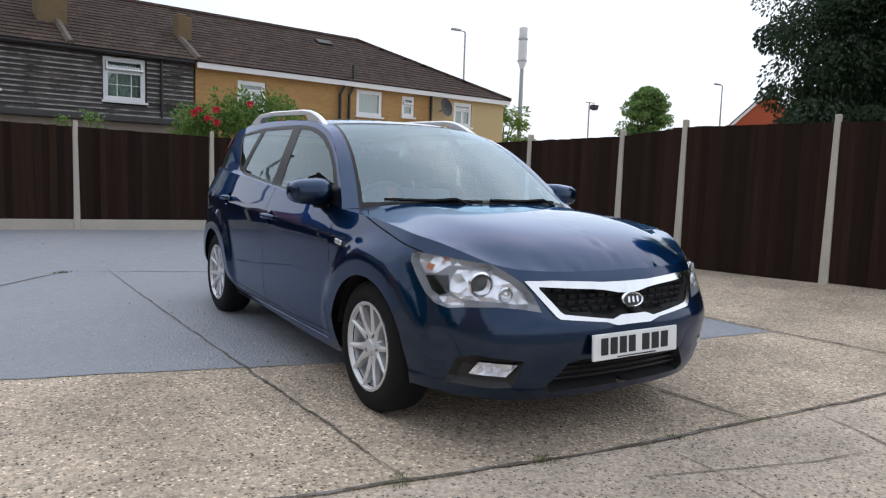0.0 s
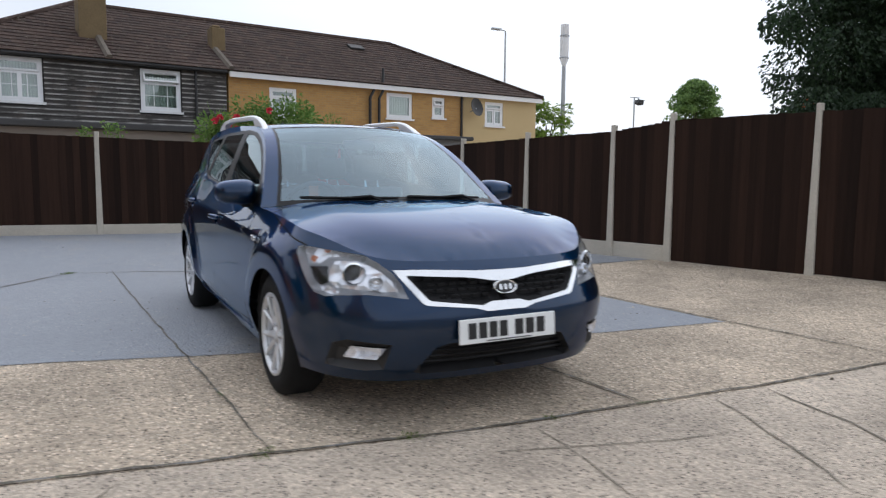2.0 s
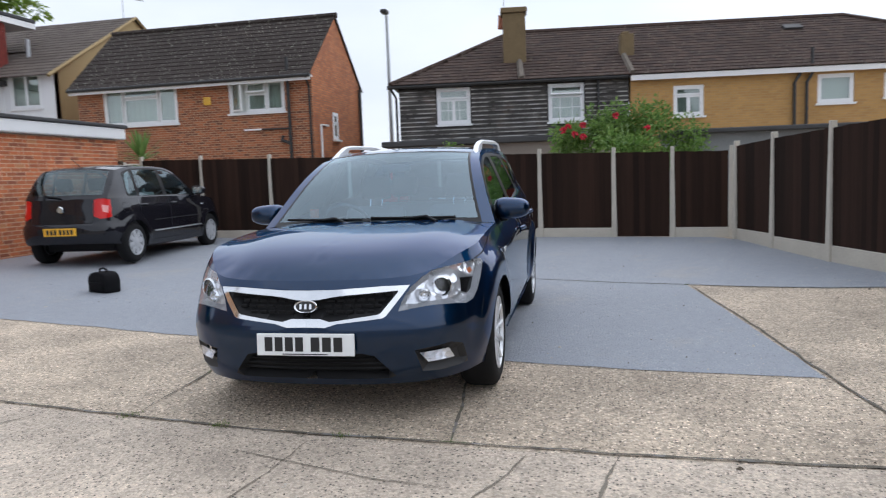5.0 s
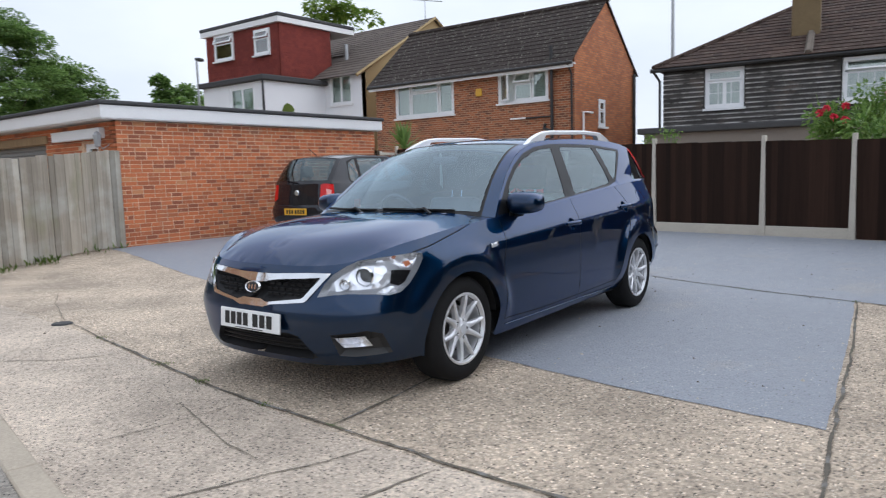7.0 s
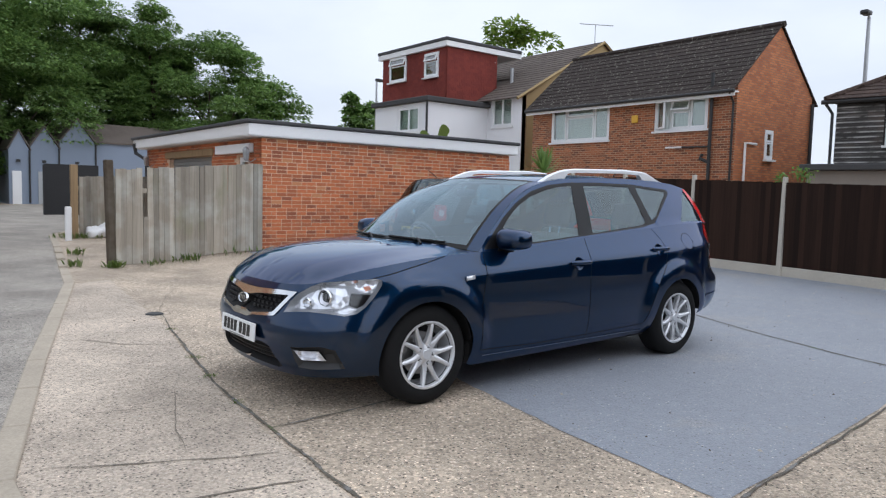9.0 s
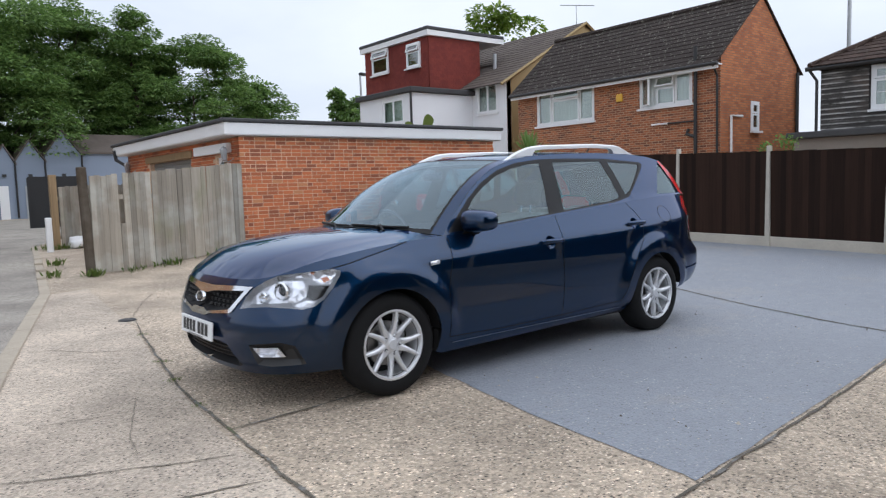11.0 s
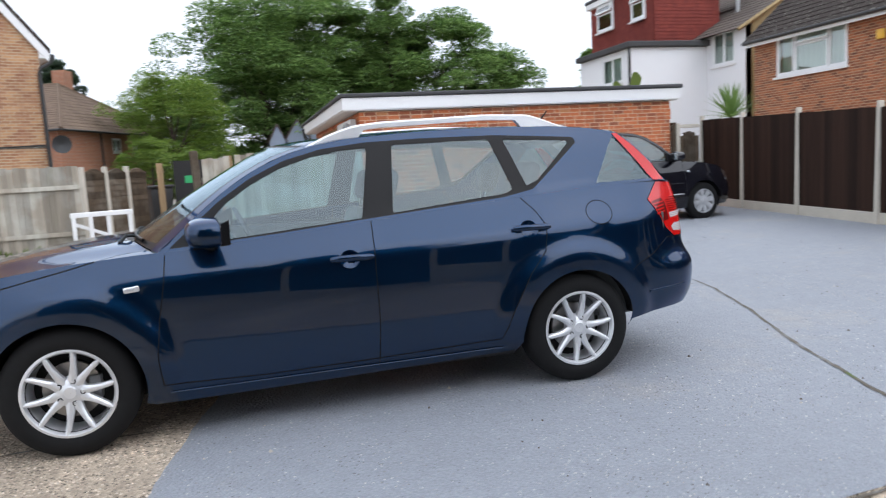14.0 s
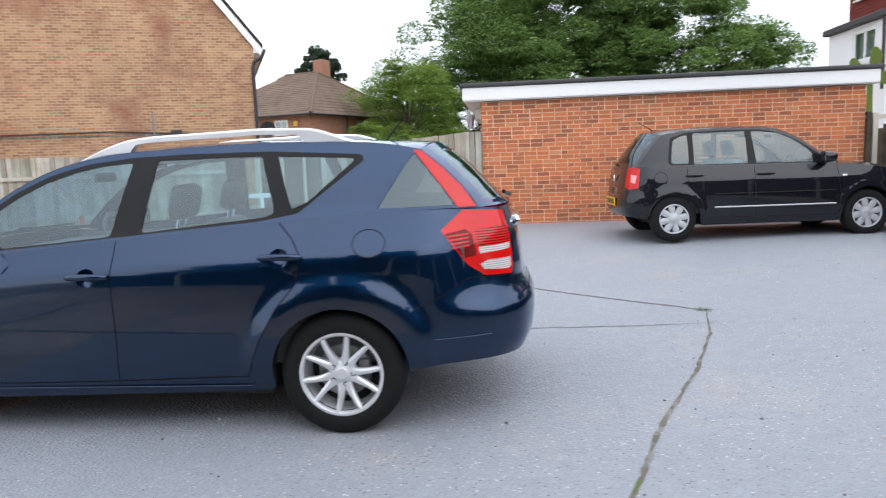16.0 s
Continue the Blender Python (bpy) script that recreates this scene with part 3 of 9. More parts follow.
def strip(points, width, wobble=0.012, seed=0.0, step=0.06):
    """A narrow crooked ribbon on the ground, with its own uneven edges."""
    line = resample(points, step)
    vs, fs = [], []
    for i, (x, y) in enumerate(line):
        a, b = line[max(i - 1, 0)], line[min(i + 1, len(line) - 1)]
        dx, dy = b[0] - a[0], b[1] - a[1]
        length = math.hypot(dx, dy) or 1
        nx, ny = -dy / length, dx / length
        o = wobble * (noise.noise((x * 4 + seed, y * 4, 0)) + 0.6 * noise.noise((x * 17 + seed, y * 17, 3)))
        w = width * (0.55 + 0.75 * abs(noise.noise((x * 9, y * 9, seed + 2))) + 0.35 * noise.noise((x * 30, y * 30, seed)))
        w *= min(1, 0.2 + 6 * min(i, len(line) - 1 - i) / len(line)) if len(line) > 8 else 1
        for s in (-0.5, 0.5):
            px, py = x + nx * (o + s * w), y + ny * (o + s * w)
            vs.append((px, py, gz(px, py) + 0.0075))
    for i in range(len(line) - 1):
        fs.append((2 * i, 2 * i + 2, 2 * i + 3, 2 * i + 1))
    return vs, fs


CRACKS = [([(1.72, -3.2), (1.9, -2.3), (2.1, -1.08), (2.25, -0.2), (2.31, 0.74), (2.37, 1.5), (2.41, 2.6), (2.5, 5.2)], 0.025),
          ([(2.12, -1.08), (1.3, -1.11), (0.43, -1.15), (-0.54, -1.2), (-2.2, -1.27), (-3.9, -1.33)], 0.019),
          ([(2.33, 0.75), (1.85, 0.72), (1.43, 0.67), (0.9, 0.66)], 0.021),
          ([(-2.1, -3.3), (-2.5, -2.85), (-3.1, -2.35), (-3.6, -1.95), (-3.79, -1.75)], 0.036),
          ([(-3.79, -1.75), (-3.62, -1.0), (-3.33, -0.2), (-2.95, 0.65), (-2.60, 1.6), (-2.4, 2.42), (-1.97, 3.7), (-1.8, 4.5)], 0.032),
          ([(-2.4, 2.44), (-0.6, 2.63), (1.14, 2.77), (2.42, 2.9)], 0.022),
          ([(2.14, -1.66), (2.42, -1.85), (2.7, -2.25)], 0.013), ([(1.75, -3.2), (1.3, -4.4), (0.9, -5.2)], 0.010),
          ([(-3.6, -3.3), (-5.6, -3.6)], 0.008), ([(2.40, 1.52), (2.63, 1.46), (2.96, 1.41), (3.2, 1.3), (3.45, 1.43)], 0.017),
          ([(2.42, 1.12), (2.69, 1.03), (3.08, 0.86), (3.42, 0.70)], 0.013), ([(2.36, 0.06), (2.74, 0.02), (3.11, -0.05)], 0.009), ([(2.5, -0.3), (2.62, 0.1), (2.74, 0.48), (2.8, 0.84)], 0.009)]
for i, (pts, w) in enumerate(CRACKS):
    tagged(part("crack", strip(pts, w, seed=i * 7.3), M_JOINT if w > 0.0185 else M_CRACK), "dark earth-filled crack in the concrete", "crack", "cracks in the yard", "structure")

# concrete edging along the lane, one block after another
edge_line = resample([(0.9, -14.2), (2.05, -6.05), (3.1, -1.55), (3.6, 0.8), (3.55, 5.3)], 0.9)
edging = thing("edging", pose(0, 0, 0), "worn flush concrete edging blocks along the lane", "kerb", "", "structure")
for (ax, ay), (bx, by) in zip(edge_line, edge_line[1:]):
    m = Matrix.Translation((ax, ay, gz(ax, ay))) @ Matrix.Rotation(math.atan2(by - ay, bx - ax), 4, "Z")
    part("edging_block", box(0.006, math.hypot(bx - ax, by - ay) - 0.006, -0.065, 0.065, -0.1, 0.018 + 0.006 * random.random(), 0.008, 1, m), M_KERB, edging)


# ---- fences ----
def fence_run(name, posts, gravel, tops, label, slat_material=M_FENCE, group="dark timber fences"):
    """Concrete posts, low concrete boards and upright overlapping slats between them. gravel: board height for each bay (0: none). tops: height at each post."""
    root = thing(name, pose(posts[0][0], posts[0][1], 0), label, "fence", group)
    inv = root.matrix_world.inverted()
    for i, (x, y) in enumerate(posts):
        a = posts[max(i - 1, 0)]
        b = posts[min(i + 1, len(posts) - 1)]
        m = inv @ Matrix.Translation((x, y, 0)) @ Matrix.Rotation(math.atan2(b[1] - a[1], b[0] - a[0]), 4, "Z")
        bm = box(-0.05, 0.05, -0.055, 0.055, -0.2, tops[i], 0.008, 1)
        for v in bm.verts:
            if v.co.z > tops[i] - 0.05:
                v.co.x *= 0.55
                v.co.y *= 0.7
                v.co.z += 0.03
        bm.transform(m)
        part("post", bm, M_POST, root)
    for (ax, ay), (bx, by), g, ta, tb in zip(posts, posts[1:], gravel, tops, tops[1:]):
        length = math.hypot(bx - ax, by - ay)
        z0 = min(gz(ax, ay), gz(bx, by))
        m = inv @ Matrix.Translation((ax, ay, 0)) @ Matrix.Rotation(math.atan2(by - ay, bx - ax), 4, "Z")
        if g:
            part("gravel_board", box(0.04, length - 0.04, -0.025, 0.025, -0.1, z0 + g, 0.005, 1, m), M_POST, root)
        for z in (0.45, 0.95, 1.42):
            part("rail", box(0.05, length - 0.05, -0.06, -0.008, z, z + 0.07, 0, 1, m), slat_material, root)
        count = max(3, int(length / 0.098))
        pitch = (length - 0.09) / count
        key = round(pitch, 3)
        if key not in fence_meshes:
            bm = bmesh.new()
            w = pitch * 1.14
            for p in add_box(bm, 0, w, 0.0, 0.018, 0, 1):
                if p.co.x < w / 2:
                    p.co.y = 0.007 if p.co.y > 0.01 else 0.0
            me = bpy.data.meshes.new("slat")
            bm.to_mesh(me)
            bm.free()
            me.materials.append(slat_material)
            fence_meshes[key] = me
        for j in range(count):
            x0 = 0.045 + j * pitch
            low = z0 + (g or 0.012)
            top = ta + (tb - ta) * (x0 + pitch / 2) / length - 0.055 + random.uniform(-0.005, 0.005)
            ob = new("slat", fence_meshes[key])
            ob.parent = root
            ob.matrix_basis = m @ Matrix.Translation((x0, -0.002 + random.uniform(-0.002, 0.002), low)) @ Matrix.Diagonal((1, 1, top - low, 1))
    return root


fence_meshes = {}
BACK_Y = [3.62, 2.75, 1.83, 0.58, -1.28, -3.15, -5.0, -6.75, -8.4]
fence_run("timber_fence", [(back_x(y), y) for y in BACK_Y], [0.16, 0, 0.16, 0.16, 0.16, 0.16, 0.16, 0.16], [1.66 - 0.032 * y for y in BACK_Y], "dark brown close-board timber fence with concrete posts and a narrow gate")
RIGHT_X = [3.45, 1.78, 0.11, -1.52, -2.34, -3.78, -5.1, -6.2]
fence_run("timber_fence", [(x, right_y(x)) for x in RIGHT_X], [0, 0, 0, 0.2, 0.2, 0.2, 0.2], [1.88, 1.88, 1.87, 1.86, 1.75, 1.71, 1.66, 1.60], "tall dark brown close-board timber fence with slim concrete posts")


def grey_fence(a, b, heights, base, missing, label, name="picket_fence", material=M_GREYWOOD, width=0.105):
    """Weathered boards of uneven height nailed to two rails."""
    root = thing(name, pose(a[0], a[1], 0), label, "fence", "weathered fences")
    length = math.hypot(b[0] - a[0], b[1] - a[1])
    m = Matrix.Rotation(math.atan2(b[1] - a[1], b[0] - a[0]), 4, "Z")
    for z in (0.35, 1.2):
        part("rail", box(0, length, 0.018, 0.06, z, z + 0.08, 0.004, 1, m), material, root)
    count = int(length / width)
    for j in range(count):
        t = (j + 0.5) / count
        x, y = a[0] + (b[0] - a[0]) * t, a[1] + (b[1] - a[1]) * t
        h = heights[0] + (heights[1] - heights[0]) * t + random.uniform(-0.016, 0.012)
        if any(lo < t < hi for lo, hi in missing):
            h *= 0.5
        w = width * random.uniform(0.95, 1.03)
        bm = box(-w / 2, w / 2, -0.011, 0.011, gz(x, y) + base, h, 0.003)
        part("board", bm, material, root).matrix_basis = m @ pose(length * t, random.uniform(-0.006, 0.006), 0, 0, random.uniform(-0.5, 0.5), random.uniform(-1.5, 1.5))
    return root


gf = grey_fence((1.05, -7.85), (-1.70, -8.42), (1.57, 1.80), 0.03, [(0.155, 0.19)], "weathered grey vertical-board timber fence against the garage", width=0.093)
part("post", box(-0.06, 0.06, -0.07, 0.05, 0, 1.72, 0.015, 1, pose(0.05, 0.02, 0, 0, 1.5, 12)), M_BROWNWOOD, gf, "rough brown end post")
part("post", box(-0.045, 0.045, -0.05, 0.05, 0, 1.78, 0.008, 1, pose(-2.72, -0.62, 0, 0, 0, 12)), M_GREYWOOD, gf)
grey_fence((3.3, -10.0), (11.5, -9.6), (1.62, 1.72), 0.02, [], "long weathered grey timber fence below the brick house")
grey_fence((0.55, -13.0), (-1.6, -14.6), (1.5, 1.55), 0.02, [], "low grey timber fence beyond the garage forecourt")
for x, y, h in ((2.29, -13.98, 1.55), (0.66, -12.95, 1.62)):
    p = thing("timber_post", pose(x, y, gz(x, y)), "square tan timber gate post", "post", "gate posts")
    part("post", box(-0.07, 0.07, -0.07, 0.07, -0.1, h, 0.01), M_RAWWOOD, p)
p = thing("marker_post", pose(0.9, -12.3, gz(0.9, -12.3)), "short white painted marker post beside the lane", "post")
part("post", box(-0.06, 0.06, -0.05, 0.05, -0.1, 0.72, 0.015), M_WHITE, p)


def lap_panel(a, b, z0, z1):
    """A brown lap panel with a scalloped top between concrete posts."""
    root = thing("fence_panel", pose(a[0], a[1], gz(*a), 0, 0, math.degrees(math.atan2(b[1] - a[1], b[0] - a[0]))), "weathered brown lap fence panel with a scalloped top", "fence", "scalloped panels")
    L = math.hypot(b[0] - a[0], b[1] - a[1])
    n = 10
    top = lambda x: z1 - 0.16 * (2 * x / L - 1) ** 2 + 0.06 * abs(2 * x / L - 1) ** 6
    for i in range(n):
        z = z0 + i * (z1 - z0 - 0.1) / n
        part("board", prism([(-0.012, z), (0.012, z), (0.004, z + 0.15), (-0.012, z + 0.15)], 0.06, L - 0.02, "x"), M_BROWNWOOD, root)
    line = [(0.05 + (L - 0.06) * i / 12, 0.0, top(0.05 + (L - 0.06) * i / 12)) for i in range(13)]
    part("cap_rail", tube(line, 0.022, 6), M_BROWNWOOD, root)
    vs = [q for x, _, z in line for q in ((x, 0.0, z1 - 0.22), (x, 0.0, z))] + [q for x, _, z in line for q in ((x, -0.012, z1 - 0.22), (x, -0.012, z))]
    part("arched_board", (vs, [(2 * i + k, 2 * i + 2 + k, 2 * i + 3 + k, 2 * i + 1 + k) for k in (0, 26) for i in range(12)]), M_BROWNWOOD, root)
    part("post", box(-0.05, 0.05, -0.05, 0.05, -0.1, z1 + 0.06, 0.01), M_POST, root)


for i in range(3):
    p0, p1 = Vector((3.62, -11.9)), Vector((2.61, -14.0))
    lap_panel(tuple(p0.lerp(p1, i / 3)), tuple(p0.lerp(p1, (i + 1) / 3)), 0.05, 1.45)
wb = thing("wheelie_bin", pose(2.42, -14.6, gz(2.4, -14.6), 0, 0, 20), "black plastic wheelie bin beside the fence panels", "bin")
bm = box(-0.27, 0.27, -0.33, 0.33, 0.02, 0.95, 0.03, 2)
for v in bm.verts:
    v.co.x *= 0.8 + 0.2 * v.co.z
    v.co.y *= 0.8 + 0.2 * v.co.z
part("bin_body", bm, M_DARKPLASTIC, wb, "", 50)
part("lid", box(-0.29, 0.29, -0.36, 0.36, 0.95, 1.02, 0.03, 2), M_DARKPLASTIC, wb, "", 50)
rail = thing("barrier_rail", pose(3.42, -9.75, gz(3.1, -9.75), 0, 0, 195), "white painted timber barrier rail by the fence", "barrier")
for x in (0, 0.28, 0.58, 0.95):
    part("upright", box(x - 0.035, x + 0.035, -0.03, 0.03, -0.1, 0.66, 0.006), M_WHITE, rail)
part("top_rail", box(-0.05, 1.0, -0.035, 0.035, 0.60, 0.69, 0.008), M_WHITE, rail)
part("brace", box(0.0, 1.02, -0.02, 0.02, -0.03, 0.03, 0.004, 1, pose(0.02, 0.04, 0.48, 0, 24, 0)), M_WHITE, rail)

# ---- buildings ----
def wall_with_holes(x0, x1, z0, z1, holes, thick=0.25):
    """An upright wall in the x-z plane, its face at y = 0 and its back at y = thick, with real openings."""
    xs = sorted({x0, x1, *(h[0] for h in holes), *(h[1] for h in holes)})
    zs = sorted({z0, z1, *(h[2] for h in holes), *(h[3] for h in holes)})
    bm = bmesh.new()

    def quad(*p):
        bm.faces.new([bm.verts.new(q) for q in p])

    for a, b in zip(xs, xs[1:]):
        for c, d in zip(zs, zs[1:]):
            mx, mz = (a + b) / 2, (c + d) / 2
            if any(h[0] < mx < h[1] and h[2] < mz < h[3] for h in holes):
                continue
            quad((a, 0, c), (b, 0, c), (b, 0, d), (a, 0, d))
            quad((b, thick, c), (a, thick, c), (a, thick, d), (b, thick, d))
    for a, b, c, d in holes:
        quad((a, 0, c), (a, thick, c), (b, thick, c), (b, 0, c))
        quad((a, 0, d), (b, 0, d), (b, thick, d), (a, thick, d))
        quad((a, 0, c), (a, 0, d), (a, thick, d), (a, thick, c))
        quad((b, 0, c), (b, thick, c), (b, thick, d), (b, 0, d))
    quad((x0, 0, z1), (x1, 0, z1), (x1, thick, z1), (x0, thick, z1))
    quad((x0, 0, z0), (x0, 0, z1), (x0, thick, z1), (x0, thick, z0))
    quad((x1, 0, z0), (x1, thick, z0), (x1, thick, z1), (x1, 0, z1))
    bmesh.ops.remove_doubles(bm, verts=bm.verts[:], dist=1e-4)
    return bm


def window(parent, x0, x1, z0, z1, lights, m=None, sill=True, open_light=None, frame_mat=None, open_side=None):
    """A framed window in an opening. lights: rows of (fractions from left to right) as [x0, x1, z0, z1] of each pane."""
    m = m or Matrix.Identity(4)
    fm = frame_mat or M_UPVC
    w, h = x1 - x0, z1 - z0
    bm = bmesh.new()
    t = 0.07
    for a in ((x0, x0 + t, z0, z1), (x1 - t, x1, z0, z1), (x0 + t, x1 - t, z0, z0 + t), (x0 + t, x1 - t, z1 - t, z1)):
        add_box(bm, a[0], a[1], 0.03, 0.10, a[2], a[3])
    bm.transform(m)
    win = part("window", bm, fm, parent)
    for i, (fa, fb, fc, fd) in enumerate(lights):
        a, b, c, d = x0 + t + (w - 2 * t) * fa, x0 + t + (w - 2 * t) * fb, z0 + t + (h - 2 * t) * fc, z0 + t + (h - 2 * t) * fd
        bm = bmesh.new()
        s = 0.05
        for q in ((a, a + s, c, d), (b - s, b, c, d), (a + s, b - s, c, c + s), (a + s, b - s, d - s, d)):
            add_box(bm, q[0], q[1], 0.022, 0.075, q[2], q[3])
        mm = m
        if open_light == i:
            mm = m @ Matrix.Translation((0, 0.02, d)) @ Matrix.Rotation(radians(-22), 4, "X") @ Matrix.Translation((0, -0.02, -d))
        if open_side == i:
            mm = m @ Matrix.Translation((a, 0.02, 0)) @ Matrix.Rotation(radians(-32), 4, "Z") @ Matrix.Translation((-a, -0.02, 0))
        bm.transform(mm)
        part("casement", bm, fm, win)
        bm = bmesh.new()
        add_box(bm, a + s, b - s, 0.05, 0.056, c + s, d - s)
        bm.transform(mm)
        part("pane", bm, M_PANE, win).visible_shadow = False
    bm = bmesh.new()
    n = 26
    for i in range(n):
        xa, xb = x0 + t + (w - 2 * t) * i / n, x0 + t + (w - 2 * t) * (i + 1) / n
        ya, yb = 0.19 + 0.02 * (i % 2), 0.19 + 0.02 * ((i + 1) % 2)
        bm.faces.new([bm.verts.new(p) for p in ((xa, ya, z0 + 0.02), (xb, yb, z0 + 0.02), (xb, yb, z1 - 0.03), (xa, ya, z1 - 0.03))])
    bm.transform(m)
    part("curtain", bm, M_CURTAIN, win)
    # added panel behind the curtain; its dark colour replaces the room's shade
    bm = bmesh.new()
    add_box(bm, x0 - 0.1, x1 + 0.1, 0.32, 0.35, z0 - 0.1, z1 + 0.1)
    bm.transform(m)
    part("room_wall", bm, M_ROOM_SHADE, win)
    if sill:
        bm = bmesh.new()
        add_box(bm, x0 - 0.05, x1 + 0.05, -0.07, 0.05, z0 - 0.06, z0)
        bm.transform(m)
        part("sill", bm, M_WHITE, win)
    return win


def roof_slope(parent, origin, u, v, length, slope, tile_w, tile_h, material, clip=None, single=0, thick=0.018, name="roof_tile"):
    """Rows of lapped tiles. u runs along the eave, v up the slope. clip(a, b) keeps a tile at a along and b up."""
    origin, u, v = Vector(origin), Vector(u).normalized(), Vector(v).normalized()
    nrm = u.cross(v).normalized()
    if nrm.z < 0:
        nrm = -nrm
    nu, nv = int(round(length / tile_w)), int(math.ceil(slope / tile_h))
    verts, faces, singles = [], [], 0
    shared = None
    for j in range(nv):
        for i in range(nu + 1):
            a = (i - (0.5 if j % 2 else 0.0)) * tile_w
            b = j * tile_h
            if a < -0.01 - tile_w * 0.51 or a > length or (clip and not clip(a + tile_w / 2, b + tile_h / 2)):
                continue
            lift = 0.012 + random.uniform(0, 0.006)
            p = origin + u * a + v * b
            g = max(0.004, -a)
            e = min(tile_w - 0.004, length - a)
            if e - g < 0.02:
                continue
            hh = min(tile_h * 1.15, slope - b + 0.02)
            q = [(g, 0, lift + thick), (e, 0, lift + thick), (e, hh, 0.012), (g, hh, 0.012), (g, 0, lift), (e, 0, lift)]
            fs = ((0, 1, 2, 3), (4, 5, 1, 0), (0, 3, 4), (1, 5, 2))
            if singles < single and e - g > tile_w - 0.01:
                if shared is None:
                    shared = mesh_from([u * s + v * t + nrm * w for s, t, w in q], fs, name)
                    shared.materials.append(material)
                ob = new(name, shared)
                ob.parent = parent
                ob.matrix_basis = Matrix.Translation(p)
                singles += 1
            else:
                base = len(verts)
                verts += [p + u * s + v * t + nrm * w for s, t, w in q]
                faces += [tuple(base + k for k in f) for f in fs]
    part("roof_tiles" if name == "roof_tile" else name + "s", (verts, faces), material, parent, "", None, "stuff")


# the terrace behind the back fence: a black-boarded end house and a row of ochre houses under one hipped roof
RZ = math.degrees(math.atan2(0.992, -0.129))
row_m = Matrix.Translation((-16.75, 0.03, 0)) @ Matrix.Rotation(radians(RZ), 4, "Z")
EAVE, RIDGE, DEPTH = 4.08, 6.28, 4.1
row = thing("terraced_house", row_m, "old end-of-terrace house clad in blackened weatherboard, brown tiled roof", "house", "terrace")
wins = [(-3.2, -2.16, 2.86, 3.98), (0.22, 1.31, 2.80, 3.95)]
part("wall", wall_with_holes(-4.35, 2.64, 0, EAVE, wins), M_BLACKWALL, row)
part("wall", box(-4.35, -4.1, 0.25, 8.2, 0, EAVE), M_BLACKWALL, row)
for a in range(13):
    z = 2.42 + a * 0.132
    spans = [(-4.36, 2.63)]
    for w in wins:
        if w[2] - 0.12 < z < w[3] + 0.03:
            spans = [s for lo, hi in spans for s in (((lo, w[0] - 0.03), (w[1] + 0.03, hi)) if lo < w[0] < hi else ((lo, hi),))]
    for lo, hi in spans:
        x = lo
        while x < hi - 0.05:
            e = min(hi, x + random.uniform(1.6, 3.2))
            if hi - e < 0.4:
                e = hi
            bm = bmesh.new()
            v = add_box(bm, x, e - 0.006, -0.034, -0.003, z, z + 0.15)
            for p in v:
                if p.co.z > z + 0.1 and p.co.y < -0.02:
                    p.co.y = -0.014
            part("weatherboard", bm, M_BLACKBOARD, row).matrix_basis = pose(0, random.uniform(-0.004, 0.0), 0, 0, 0, 0)
            x = e
for w in wins:
    window(row, w[0], w[1], w[2], w[3], [(0, 1, 0, 0.70), (0, 1, 0.72, 1)] if w[0] > 0 else [(0, 0.5, 0, 0.7), (0.5, 1, 0, 0.7), (0, 1, 0.72, 1)], None, True, 1 if w[0] > 0 else None)
    for i in (1, 2):
        x = w[0] + (w[1] - w[0]) * i / 3
        part("glazing_bar", box(x - 0.009, x + 0.009, 0.04, 0.049, w[2] + 0.12, w[3] - 0.42), M_UPVC, row)
    part("glazing_bar", box(w[0] + 0.12, w[1] - 0.12, 0.036, 0.039, w[2] + 0.42, w[2] + 0.436), M_UPVC, row)
part("lean_to_wall", box(-4.6, 2.6, -1.3, -0.04, 0, 2.16), M_RENDER_BROWN, row)
part("lean_to_roof", box(-4.75, 2.62, -1.5, -0.04, 2.17, 2.33, 0.02), M_FELT, row, "flat black felt roof")
part("gutter", tube([(-4.7, -0.18, EAVE - 0.04), (2.6, -0.18, EAVE - 0.04)], 0.06), M_BLACKPIPE, row)
part("downpipe", tube([(-4.62, -0.16, EAVE - 0.05), (-4.45, -0.06, EAVE - 0.35), (-4.45, -0.06, 2.3)], 0.04), M_BLACKPIPE, row)
part("downpipe", tube([(1.72, -0.08, EAVE - 0.05), (1.72, -0.08, 2.3)], 0.04), M_BLACKPIPE, row)
och = thing("terraced_house", row_m @ pose(0.02, 0, 0), "ochre brick terrace with white fascia under a brown tiled roof", "house", "terrace")
owins = [(3.95, 4.85, 2.80, 3.72), (8.15, 9.2, 3.0, 3.86), (10.05, 10.6, 3.1, 3.82)]
part("wall", wall_with_holes(2.68, 11.38, 0, EAVE, owins), M_RENDER_OCHRE, och)
window(och, *owins[0], [(0, 0.5, 0, 0.7), (0.5, 1, 0, 0.7), (0, 1, 0.72, 1)])
window(och, *owins[1], [(0, 1, 0, 1)])
window(och, *owins[2], [(0, 1, 0, 0.6), (0, 1, 0.62, 1)], None, True, 1)
part("fascia", box(2.66, 15.25, -0.20, -0.17, EAVE - 0.17, EAVE - 0.01), M_WHITE, och)
part("soffit", box(2.66, 15.25, -0.168, -0.002, EAVE - 0.06, EAVE - 0.03), M_WHITE, och)
for x in (7.6, 7.95):
    part("downpipe", tube([(x, -0.10, EAVE + (0.55 if x > 7.7 else -0.1)), (x, -0.10, EAVE - 0.2), (x - 0.15, -0.10, EAVE - 0.45), (x - 0.15, -0.10, 1.0)], 0.05), M_BLACKPIPE, och)
